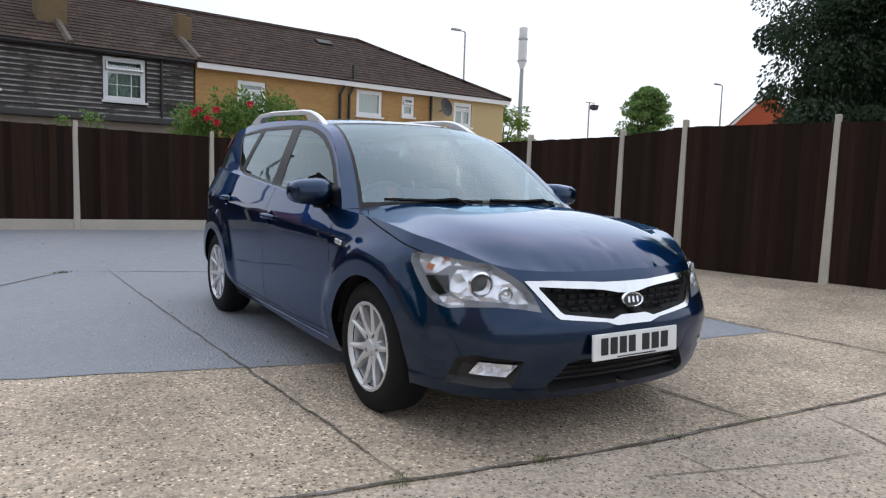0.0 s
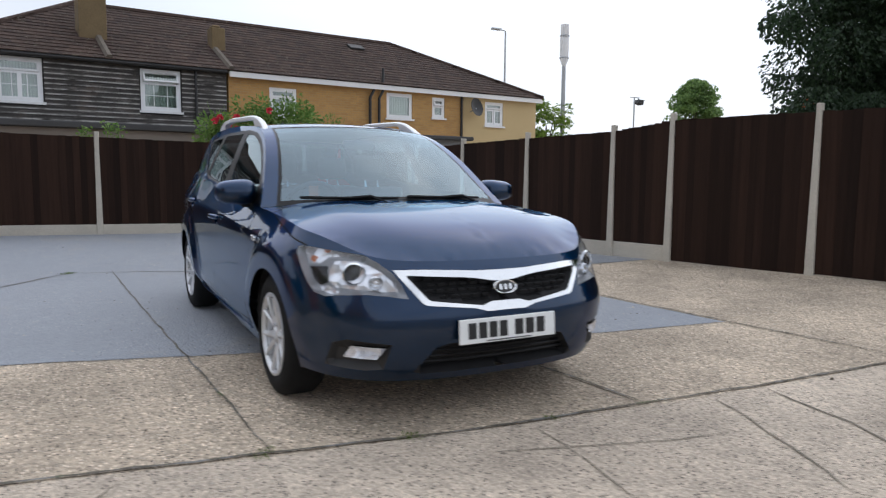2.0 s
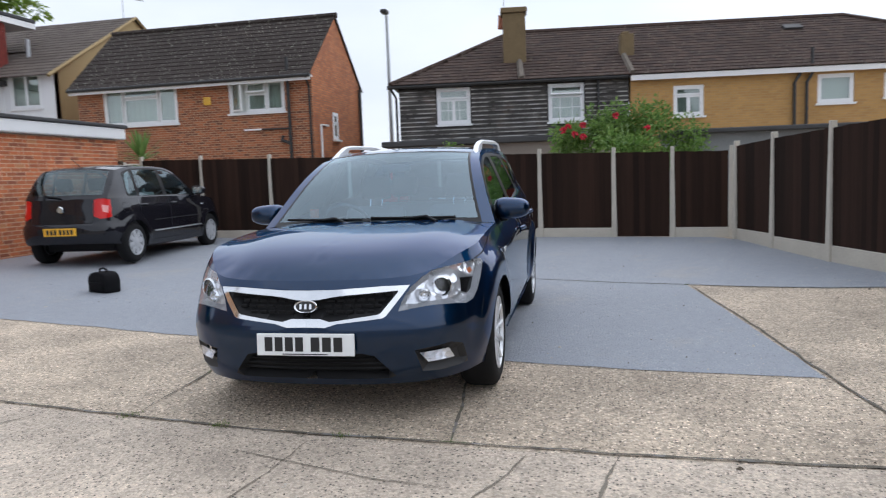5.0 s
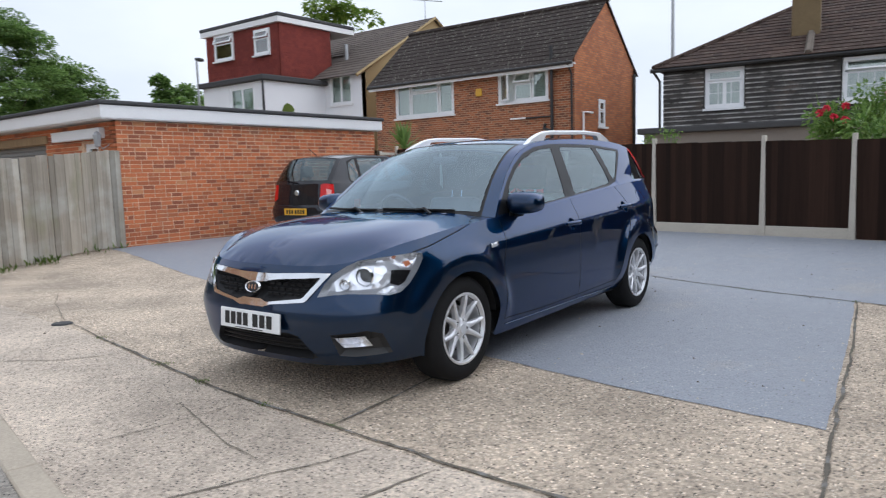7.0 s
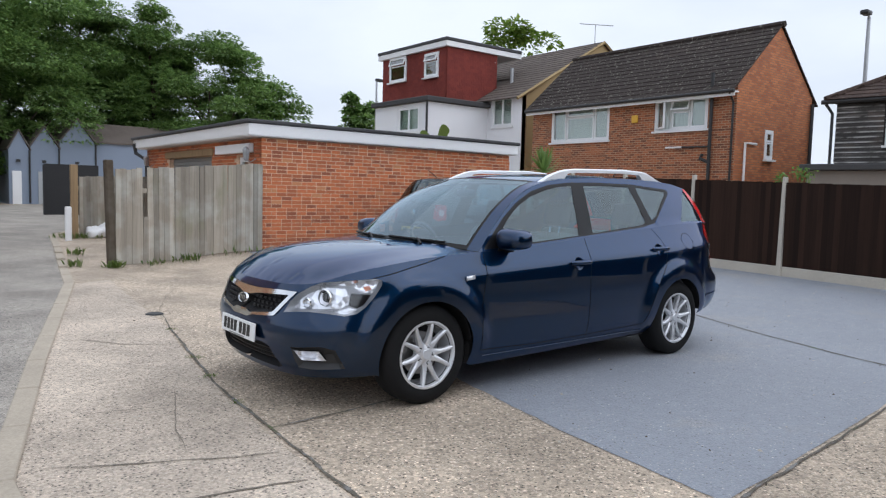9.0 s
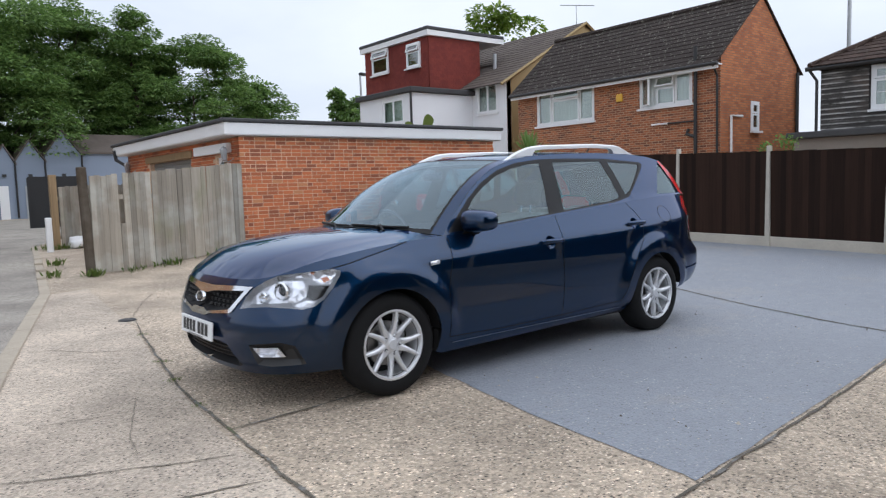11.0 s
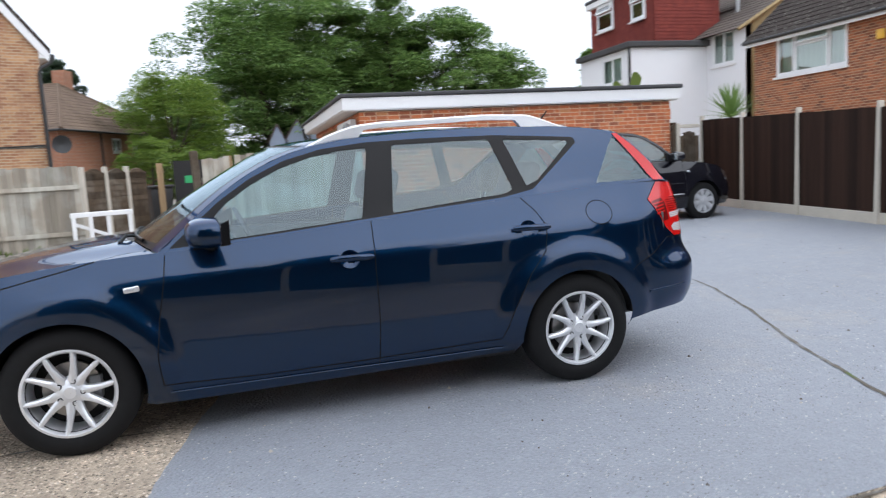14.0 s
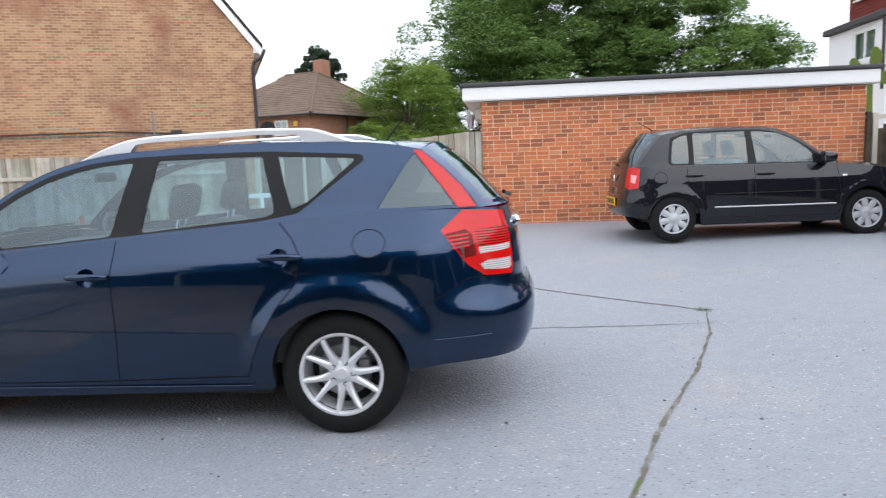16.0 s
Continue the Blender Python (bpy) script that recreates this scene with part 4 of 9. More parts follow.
part("downpipe", tube([(11.32, -0.06, EAVE - 0.1), (11.32, -0.06, 1.0)], 0.04), M_BLACKPIPE, och)
dish = part("satellite_dish", lathe([(0.001, 0.10), (0.14, 0.075), (0.26, 0.03), (0.33, 0.0), (0.335, 0.006), (0.26, 0.045), (0.001, 0.115)], 24, "y", pose(11.75, -0.45, 3.55, -12, 0, 12)), M_DARKPLASTIC, och, "dark grey satellite dish", 40)
part("dish_arm", tube([(11.75, -0.02, 3.4), (11.75, -0.4, 3.5)], 0.02), M_GREYMETAL, dish)
crm = thing("terraced_house", row_m @ pose(0.04, 0, 0), "cream rendered end house of the terrace", "house", "terrace")
cw = [(12.45, 13.35, 2.93, 3.82)]
part("wall", wall_with_holes(11.42, 15.05, 0, EAVE, cw), M_RENDER_CREAM, crm)
part("wall", box(14.8, 15.05, 0.25, 8.2, 0, EAVE), M_RENDER_CREAM, crm)
window(crm, *cw[0], [(0, 0.48, 0, 0.72), (0.52, 1, 0, 0.72), (0, 1, 0.75, 1)])
trf = thing("terrace_roof", row_m, "long brown tiled hip roof over the terrace", "roof", "", "structure")
sl = math.hypot(DEPTH + 0.2, RIDGE - EAVE)
X0, X1, R0, R1 = -4.6, 15.3, -0.75, 10.8
part("deck", ([(X0, -0.22, EAVE), (X1, -0.22, EAVE), (X1, 8.4, EAVE), (X0, 8.4, EAVE), (R0, DEPTH, RIDGE), (R1, DEPTH, RIDGE)], [(0, 1, 5, 4), (2, 3, 4, 5), (3, 0, 4), (1, 2, 5), (3, 2, 1, 0)]), M_TILE_BROWN, trf)
vv = (0, DEPTH + 0.22, RIDGE - EAVE)
roof_slope(trf, (X0, -0.24, EAVE), (1, 0, 0), vv, X1 - X0, sl, 0.26, 0.27, M_TILE_BROWN,
           lambda a, b: X0 + a > X0 + (R0 - X0) * b / sl and X0 + a < X1 + (R1 - X1) * b / sl)
for end, (xe, re) in enumerate(((X0, R0), (X1, R1))):
    run = math.hypot(re - xe, RIDGE - EAVE)
    roof_slope(trf, (xe, -0.24 if end else 8.4, EAVE), (0, 1 if end else -1, 0), (re - xe, 0, RIDGE - EAVE), 8.6, run, 0.26, 0.27, M_TILE_BROWN,
               lambda a, b: 4.3 * b / run < a < 8.6 - 4.3 * b / run)
part("ridge_tiles", tube([(R0, DEPTH, RIDGE + 0.02), (R1, DEPTH, RIDGE + 0.02)], 0.10), M_TILE_BROWN, trf)
for xe, re in ((X0, R0), (X1, R1)):
    part("hip_tiles", tube([(xe, -0.2, EAVE + 0.03), (re, DEPTH, RIDGE + 0.02)], 0.09), M_TILE_BROWN, trf)
for x, y in ((-0.58, 1.25), (2.74, 1.25)):
    part("flashing", tube([(x, -0.2, EAVE + 0.05), (x, y, EAVE + 0.05 + (RIDGE - EAVE) * (y + 0.22) / (DEPTH + 0.22))], 0.10, 6), M_MORTAR_FILLET, trf)
part("roof_window", box(8.35, 8.95, -0.06, 0.05, 0, 0.35, 0.01, 1, Matrix.Translation((0, 2.9, 5.72)) @ Matrix.Rotation(radians(-61.5), 4, "X")), M_DARKPLASTIC, trf)
ch = thing("chimney_stack", row_m @ pose(-0.72, 1.45, 4.62), "tall sooty brick chimney stack with red pots", "chimney", "chimneys")
part("chimney_shaft", box(-0.36, 0.36, -0.3, 0.3, -0.2, 1.75, 0.01), M_CHIMNEY, ch)
part("stack_cap", box(-0.42, 0.42, -0.36, 0.36, 1.75, 1.92, 0.02), M_CHIMNEY, ch)
for x in (-0.18, 0.18):
    part("chimney_pot", lathe([(0.13, 1.9), (0.10, 2.3), (0.12, 2.32), (0.08, 2.3), (0.08, 1.95)], 14, "z", Matrix.Translation((x - 0.2, 0.6, -0.45))), M_CLAYPOT, ch, "", 40)
part("aerial", tube([(-0.3, 0.3, 1.7), (-0.3, 0.3, 2.5), (-0.8, 0.3, 2.45)], 0.012, 5), M_GREYMETAL, ch)
ch = thing("chimney_stack", row_m @ pose(2.86, 1.5, EAVE + (RIDGE - EAVE) * 1.5 / (DEPTH + 0.22)), "short stained brick chimney stub", "chimney", "chimneys")
part("chimney_shaft", box(-0.21, 0.21, -0.22, 0.22, -0.2, 0.72, 0.02), M_CHIMNEY, ch)
part("stack_cap", box(-0.17, 0.08, -0.18, 0.18, 0.72, 0.80, 0.03), M_CHIMNEY, ch)


# the brick house with its gable end
bh_m = Matrix.Translation((-16.1, -7.12, 0)) @ Matrix.Rotation(radians(90), 4, "Z")
bh = thing("house", bh_m, "red-brown brick house with white windows and a dark tiled gable roof", "house")
bw = [(-7.48, -4.72, 3.36, 4.74), (-2.87, -0.93, 3.55, 4.58)]
E2, R2, D2 = 4.66, 6.9, 4.75
BL = -8.45
part("wall", wall_with_holes(BL, 0, 0, E2, [*bw]), M_BRICK_HOUSE, bh)
part("wall", box(BL, 0, D2 - 0.2, D2, 0, E2), M_BRICK_HOUSE, bh)
g = [(0.25, 0), (D2 - 0.2, 0), (D2 - 0.2, E2), (D2 / 2, R2 - 0.05), (0.25, E2 + 0.15)]
gw = (1.74, 2.24, 2.67, 3.59)
bm = prism([(0.012, 0), (D2, 0), (D2, E2 + 0.2), (D2 / 2, R2 - 0.03), (0.012, E2 + 0.2)], -0.22, 0.003, "x")
part("gable_wall", bm, M_BRICK_GABLE, bh)
part("gable_wall", prism(g, BL, BL + 0.2, "x"), M_BRICK_GABLE, bh)
window(bh, *bw[0], [(0, 0.25, 0, 1), (0.27, 0.75, 0, 0.66), (0.27, 0.75, 0.68, 1), (0.77, 1, 0, 1)])
window(bh, *bw[1], [(0, 0.3, 0, 1), (0.32, 0.68, 0, 0.6), (0.32, 0.68, 0.62, 1), (0.7, 1, 0, 1)], None, True, 2, None, 0)
window(bh, 0, 0.5, gw[2], gw[3], [(0, 1, 0, 0.6), (0, 1, 0.62, 1)], Matrix.Translation((0.06, gw[0], 0)) @ Matrix.Rotation(radians(90), 4, "Z"))
part("fascia", box(BL - 0.1, 0.08, -0.30, -0.27, E2 - 0.22, E2 - 0.04), M_WHITE, bh)
part("soffit", box(BL - 0.1, 0.05, -0.268, -0.002, E2 - 0.10, E2 - 0.06), M_WHITE, bh)
part("gutter", tube([(BL - 0.12, -0.35, E2 - 0.08), (0.1, -0.35, E2 - 0.08)], 0.055), M_BLACKPIPE, bh)
for x, top in ((-0.75, E2 + 0.55),):
    part("downpipe", tube([(x, -0.12, top), (x, -0.12, 0.5)], 0.055), M_BLACKPIPE, bh)
part("branch_pipe", tube([(-0.75, -0.12, 2.5), (-1.05, -0.12, 2.62), (-1.05, -0.02, 2.75)], 0.05), M_BLACKPIPE, bh)
part("overflow_pipe", tube([(-2.35, -0.06, 3.0), (-1.75, -0.06, 3.0)], 0.03), M_WHITE, bh)
part("waste_pipe", tube([(-1.75, -0.06, 3.0), (-0.78, -0.06, 2.99)], 0.028), M_BLACKPIPE, bh)
part("downpipe", tube([(-0.07, -0.30, E2 - 0.12), (-0.07, -0.07, E2 - 0.4), (-0.07, -0.07, 0.5)], 0.035), M_BLACKPIPE, bh)
part("waste_pipe", tube([(0.06, 1.15, 3.1), (0.06, 0.5, 3.1), (0.06, 0.5, 1.5)], 0.04), M_WHITE, bh)
part("downpipe", tube([(0.08, D2 - 0.1, E2), (0.08, D2 - 0.1, 0.5)], 0.06), M_BLACKPIPE, bh)
part("alarm_box", box(-3.75, -3.50, -0.07, 0, 3.88, 4.14, 0.03, 2), M_YELLOWBOX, bh, "yellow alarm box", 40)
rf2 = thing("house_roof", bh_m, "dark lichen-spotted tiled gable roof of the brick house", "roof", "", "structure")
oh = 0.32
ez = E2 - 0.05
s2 = math.hypot(D2 / 2 + oh, R2 - ez)
part("deck", ([(BL - 0.15, -oh, ez), (0.05, -oh, ez), (0.05, D2 / 2, R2 + 0.02), (BL - 0.15, D2 / 2, R2 + 0.02), (0.05, D2 + oh, ez), (BL - 0.15, D2 + oh, ez)], [(0, 1, 2, 3), (3, 2, 4, 5)]), M_TILE_DARK, rf2)
roof_slope(rf2, (BL - 0.15, -oh, ez + 0.01), (1, 0, 0), (0, D2 / 2 + oh, R2 - ez), -BL + 0.20, s2, 0.28, 0.25, M_TILE_DARK, None, 300)
part("verge", tube([(0.06, -oh, ez), (0.06, D2 / 2, R2 + 0.03), (0.06, D2 + oh, ez)], 0.018, 6), M_TILE_BROWN, rf2)
part("ridge_tiles", tube([(BL - 0.15, D2 / 2, R2 + 0.04), (0.12, D2 / 2, R2 + 0.04)], 0.10), M_TILE_DARK, rf2)

# the white house with a red tile-hung dormer
wh = thing("house", pose(0.4, 0.4, -0.06), "white rendered house with a red tile-hung dormer and ochre gable wall", "house")
RX = Matrix.Rotation(radians(90), 4, "Z")
fm = Matrix.Translation((-14.3, -19.9, 0)) @ RX
bm = wall_with_holes(-4.0, 0, 0, 5.2, [(-2.2, -0.62, 4.0, 5.08)])
bm.transform(fm)
part("extension_wall", bm, M_RENDER_WHITE, wh)
window(wh, -2.2, -0.62, 4.0, 5.08, [(0, 0.5, 0, 1), (0.5, 1, 0, 1)], fm)
part("extension_wall", box(-18.0, -14.55, -20.15, -19.9, 0, 5.2), M_RENDER_WHITE, wh)
part("extension_roof", box(-18.0, -14.1, -24.0, -19.7, 5.21, 5.42, 0.03), M_FELT, wh)
part("downpipe", tube([(-14.2, -19.85, 5.2), (-14.2, -19.85, 3)], 0.05), M_BLACKPIPE, wh)
mm = Matrix.Translation((-17.6, -17.75, 0)) @ RX
bm = wall_with_holes(-8.5, 0, 0, 5.65, [(-1.85, -0.55, 4.36, 5.62)])
bm.transform(mm)
part("wall", bm, M_RENDER_WHITE, wh)
window(wh, -1.85, -0.55, 4.36, 5.62, [(0, 0.5, 0, 1), (0.5, 1, 0, 1)], mm)
part("gable_wall", prism([(-17.615, 0), (-27.5, 0), (-27.5, 5.7), (-22.6, 8.45), (-17.615, 5.7)], -17.95, -17.75, "y"), M_RENDER_OLIVE, wh)
part("dormer_wall", box(-18.5, -15.7, -25.45, -20.5, 5.45, 7.72), M_TILE_RED, wh, "dark red hung tiles")
roof_slope(wh, (-15.69, -25.45, 5.5), (0, 1, 0), (0, 0, 1), 4.95, 2.2, 0.20, 0.13, M_TILE_RED, lambda a, b: not any(p < a < q and r < b < s for p, q, r, s in ((0.6, 2.05, 1.05, 2.25), (3.4, 4.45, 1.0, 2.1))), 0, 0.012, "hung_tile")
roof_slope(wh, (-15.7, -20.49, 5.5), (-1, 0, 0), (0, 0, 1), 2.9, 2.2, 0.20, 0.13, M_TILE_RED, None, 0, 0.012, "hung_tile")
for a, b, c, d in ((0.65, 2.0, 6.58, 7.72), (3.43, 4.43, 6.52, 7.58)):
    window(wh, a, b, c, d, [(0, 1, 0, 0.66), (0, 1, 0.68, 1)], Matrix.Translation((-15.58, -25.45, 0)) @ RX, True, 1)
part("dormer_roof", box(-20, -15.5, -25.7, -20.3, 7.95, 8.1, 0.03), M_FELT, wh)
part("dormer_fascia", box(-20, -15.53, -25.66, -20.34, 7.73, 7.95), M_WHITE, wh)
part("vent_pipe", tube([(-19.0, -19.9, 6.3), (-19.0, -19.9, 7.15)], 0.08), M_GREYMETAL, wh)
s3 = math.hypot(5.3, 3.0)
part("roof_deck", ([(-17.25, -26.2, 5.45), (-17.25, -17.6, 5.45), (-22.6, -17.6, 8.5), (-22.6, -26.2, 8.5), (-27.9, -17.6, 5.45), (-27.9, -26.2, 5.45)], [(0, 1, 2, 3), (3, 2, 4, 5)]), M_TILE_GREY, wh)
roof_slope(wh, (-17.2, -20.4, 5.45), (0, 1, 0), (-5.35, 0, 3.05), 2.8, s3 + 0.1, 0.30, 0.32, M_TILE_GREY)
roof_slope(wh, (-19.6, -26.2, 6.82), (0, 1, 0), (-5.35, 0, 3.05), 5.8, s3 - 2.7, 0.30, 0.32, M_TILE_GREY)
part("verge_board", tube([(-17.2, -17.62, 5.42), (-22.6, -17.62, 8.5), (-27.9, -17.62, 5.42)], 0.07, 4), M_RENDER_OLIVE, wh)
part("aerial", tube([(-22.6, -18.2, 8.4), (-22.6, -18.2, 9.4), (-22.3, -18.9, 9.5), (-22.9, -17.4, 9.25)], 0.02, 5), M_GREYMETAL, wh)

# the garage: bricks come at the end of the file
GX0, GX1, GY = -8.18, -1.72, -8.5
gar = thing("garage", pose(0, 0, 0), "flat-roofed red brick garage with white fascia and a metal shutter", "garage")
part("wall", box(GX0, GX1 - 0.012, GY - 0.22, GY - 0.005, 0, 2.30), M_MORTAR, gar, "mortar bed of the brick wall")
bm = wall_with_holes(0.016, 7.4, 0, 2.30, [(2.62, 5.55, -0.1, 2.02), (0.65, 1.15, 0.95, 1.95)], 0.2)
bm.transform(Matrix.Translation((GX1 - 0.012, GY, 0)) @ Matrix.Rotation(radians(90), 4, "Z") @ Matrix.Diagonal((-1, 1, 1, 1)))
bmesh.ops.reverse_faces(bm, faces=bm.faces[:])
part("front_wall", bm, M_MORTAR, gar)
part("wall", box(GX0, GX0 + 0.2, -16, GY - 0.23, 0, 2.3), M_BRICK_FAR, gar)
part("wall", box(GX0, GX1 - 0.02, -16.0, -15.8, 0, 2.3), M_BRICK_FAR, gar)
part("fascia", box(GX0 - 0.16, GX1 + 0.02, GY + 0.10, GY + 0.13, 2.33, 2.54), M_WHITE, gar)
part("fascia", box(GX1 + 0.28, GX1 + 0.31, -16.1, GY + 0.13, 2.33, 2.54), M_WHITE, gar)
part("fascia_return", box(GX1 + 0.02, GX1 + 0.279, GY + 0.10, GY + 0.13, 2.33, 2.54), M_WHITE, gar)
part("soffit", box(GX0 - 0.16, GX1 + 0.28, -16.1, GY + 0.10, 2.31, 2.33), M_WHITE, gar)
part("roof", box(GX0 - 0.22, GX1 + 0.36, -16.2, GY + 0.17, 2.545, 2.62, 0.02), M_FELT, gar, "black felt roof edge")
part("lintel", box(GX1 - 0.05, GX1 + 0.03, -14.3, -11.0, 2.02, 2.18, 0.01), M_RAWWOOD, gar, "tan timber lintel")
sh = part("shutter", box(GX1 - 0.16, GX1 - 0.14, -14.15, -11.2, 0, 2.02), M_SHUTTER, gar, "ribbed grey roller shutter")
for i in range(24):
    part("shutter_slat", box(GX1 - 0.14, GX1 - 0.115, -14.15, -11.2, 0.02 + i * 0.083, 0.09 + i * 0.083, 0.006), M_SHUTTER, sh)
part("shutter_box", box(GX1 + 0.003, GX1 + 0.12, -10.6, -8.85, 2.02, 2.2, 0.01), M_WHITE, gar, "white painted beam")
window(gar, 0.62, 1.16, 0.95, 1.98, [(0, 1, 0, 0.55), (0, 1, 0.57, 1)], Matrix.Translation((GX1 - 0.02, -10.27, 0)) @ RX)
for y in (-8.75, -15.3):
    lan = thing("wall_lantern", pose(GX1, y, 1.95), "small grey carriage lantern on the garage wall", "lamp", "wall lanterns")
    part("bracket", tube([(0.0, 0, -0.05), (0.12, 0, -0.12), (0.2, 0, -0.02)], 0.012, 6), M_GREYMETAL, lan)
    part("lantern", lathe([(0.001, 0.16), (0.05, 0.13), (0.075, 0.09), (0.05, -0.1), (0.02, -0.12), (0.001, -0.12)], 6, "z", pose(0.2, 0, 0.02)), M_GREYMETAL, lan)
part("hopper_pipe", tube([(GX1 + 0.34, -15.9, 2.45), (GX1 + 0.3, -15.9, 2.2), (GX1 + 0.1, -15.6, 2.0), (GX1 + 0.1, -15.6, 0.5)], 0.05), M_BLACKPIPE, gar)

# the tall yellow-brick gable house beyond the lane
big = thing("house", pose(5.2, -16.6, 0, 0, 0, 22.5) @ pose(-5.2, 16.6, 0), "tall yellow stock-brick house with a plain gable end and white verge", "house")
BY = -16.6
part("gable_wall", prism([(5.2, 0), (14.6, 0), (14.6, 5.06), (9.9, 11.02), (5.2, 5.06)], BY - 8, BY, "y"), M_BRICK_YELLOW, big)
part("verge_board", prism([(4.97, 4.763), (9.9, 11.03), (14.83, 4.763), (14.83, 4.483), (9.9, 10.70), (4.97, 4.483)], BY + 0.05, BY + 0.085, "y"), M_WHITE, big)
part("roof", prism([(4.93, 4.743), (9.9, 11.06), (14.87, 4.743), (14.87, 4.843), (9.9, 11.16), (4.93, 4.843)], BY - 8.2, BY + 0.12, "y"), M_TILE_DARK, big)
part("eaves_end", prism([(4.97, 4.60), (5.198, 4.60), (5.198, 5.04), (4.97, 4.755)], BY - 0.03, BY + 0.048, "y"), M_WHITE, big)
part("eaves_soffit", box(4.97, 5.196, BY - 8, BY - 0.032, 4.60, 4.63), M_WHITE, big)
part("eaves_fascia", box(4.95, 4.968, BY - 8, BY + 0.048, 4.56, 4.74), M_WHITE, big)
part("gutter", tube([(4.89, BY + 0.11, 4.66), (4.89, BY - 8, 4.66)], 0.05), M_BLACKPIPE, big)
part("downpipe", tube([(4.91, BY + 0.1, 4.62), (4.97, BY + 0.1, 4.48), (5.20, BY + 0.08, 4.34), (5.24, BY + 0.07, 4.2), (5.24, BY + 0.07, 0)], 0.05), M_BLACKPIPE, big)
part("downpipe", tube([(12.35, BY + 0.08, 8), (12.5, BY + 0.08, 0)], 0.06), M_BLACKPIPE, big)
part("brick_band", box(5.2, 12.2, BY, BY + 0.012, 2.28, 2.34), M_JOINT, big)
part("floodlight", box(7.35, 7.65, BY, BY + 0.2, 2.28, 2.42, 0.02), M_DARKPLASTIC, big)
part("satellite_dish", lathe([(0.001, 0.09), (0.13, 0.06), (0.24, 0.0), (0.13, 0.07), (0.001, 0.10)], 20, "y", pose(4.95, BY + 0.25, 2.36, 0, 0, 170)), M_DARKPLASTIC, big, "dark grey satellite dish", 40)
part("wire", tube([(5.3, BY + 0.02, 2.36), (7.0, BY + 0.02, 2.30), (9.2, BY + 0.02, 2.42), (12.2, BY + 0.02, 2.38)], 0.018, 5), M_DARKPLASTIC, big)
part("conduit", tube([(8.1, BY + 0.02, 2.3), (8.1, BY + 0.02, 2.95)], 0.03), M_RENDER_BROWN, big)
part("porch_wall", box(12.75, 16, BY, BY + 1.2, 0, 2.4), M_BRICK_YELLOW, big)
part("porch_roof", prism([(BY - 0.1, 3.0), (BY + 1.5, 2.45), (BY + 1.5, 2.55), (BY - 0.1, 3.1)], 12.6, 16.2, "x"), M_CLAYPOT, big, "red tiled porch roof")

# the small brown-roofed house further along
sm = thing("house", pose(9.15, -36.2, 0, 0, 0, -19.9), "low red brick house with a tan hipped roof and chimney", "house")
SE, SR = 4.2, 7.2
side_m = Matrix.Rotation(radians(-90), 4, "Z")
SL = 12.0
bm = wall_with_holes(0, SL, 0, SE, [(5.2, 6.2, 3.0, 3.85), (7.6, 8.5, 3.0, 3.85)])
bm.transform(side_m)
part("wall", bm, M_BRICK_FAR, sm)
back_m = Matrix.Rotation(radians(180), 4, "Z")
bm = wall_with_holes(-8, -0.26, 0, SE, [(-2.5, -1.5, 3.0, 3.85)])
bm.transform(back_m)
part("wall", bm, M_BRICK_FAR, sm)
part("wall", box(0.25, 8.0, -SL, 0.2 - SL, 0, SE), M_BRICK_FAR, sm)
window(sm, 5.2, 6.2, 3.0, 3.85, [(0, 0.5, 0, 1), (0.5, 1, 0, 1)], side_m)
window(sm, 7.6, 8.5, 3.0, 3.85, [(0, 0.5, 0, 1), (0.5, 1, 0, 1)], side_m)
window(sm, -2.5, -1.5, 3.0, 3.85, [(0, 0.5, 0, 1), (0.5, 1, 0, 1)], back_m)
part("alarm_box", box(0.75, 1.05, 0.003, 0.08, 3.45, 3.75, 0.02), M_YELLOWBOX, sm)
o = 0.45
RA, RB = (3.4, -SL / 2), (6.0, -SL / 2)
roof_v = [(-o, o, SE - 0.1), (8 + o, o, SE - 0.1), (8 + o, -SL - o, SE - 0.1), (-o, -SL - o, SE - 0.1), (*RA, SR), (*RB, SR)]
part("roof", (roof_v, [(0, 1, 5, 4), (1, 2, 5), (2, 3, 4, 5), (3, 0, 4), (3, 2, 1, 0)]), M_TILE_FAR, sm)
hs = math.hypot(RA[0] + o, SR - SE + 0.1)
roof_slope(sm, (-o, -SL - o, SE - 0.08), (0, 1, 0), (RA[0] + o, 0, SR - SE + 0.1), SL + 2 * o, hs, 0.33, 0.34, M_TILE_FAR, lambda a, b: (SL / 2 + o) * b / hs < a < SL + 2 * o - (SL / 2 + o) * b / hs)
hs2 = math.hypot(SL / 2 + o, SR - SE + 0.1)
roof_slope(sm, (-o, o, SE - 0.08), (1, 0, 0), (0, -SL / 2 - o, SR - SE + 0.1), 8.9, hs2, 0.33, 0.34, M_TILE_FAR, lambda a, b: (RA[0] + o) * b / hs2 < a < 8.9 - (8 + o - RB[0]) * b / hs2)
for p, q in (((-o, o), RA), ((-o, -SL - o), RA), (RA, RB)):
    part("hip_tiles", tube([(*p, SE - 0.05 if p != RA else SR + 0.02), (*q, SR + 0.02)], 0.10), M_TILE_FAR, sm)
for line in ([(-o - 0.05, o, SE - 0.12), (-o - 0.05, -SL - o, SE - 0.12)], [(-o, o + 0.05, SE - 0.12), (8 + o, o + 0.05, SE - 0.12)]):
    part("gutter", tube(line, 0.06), M_BLACKPIPE, sm)
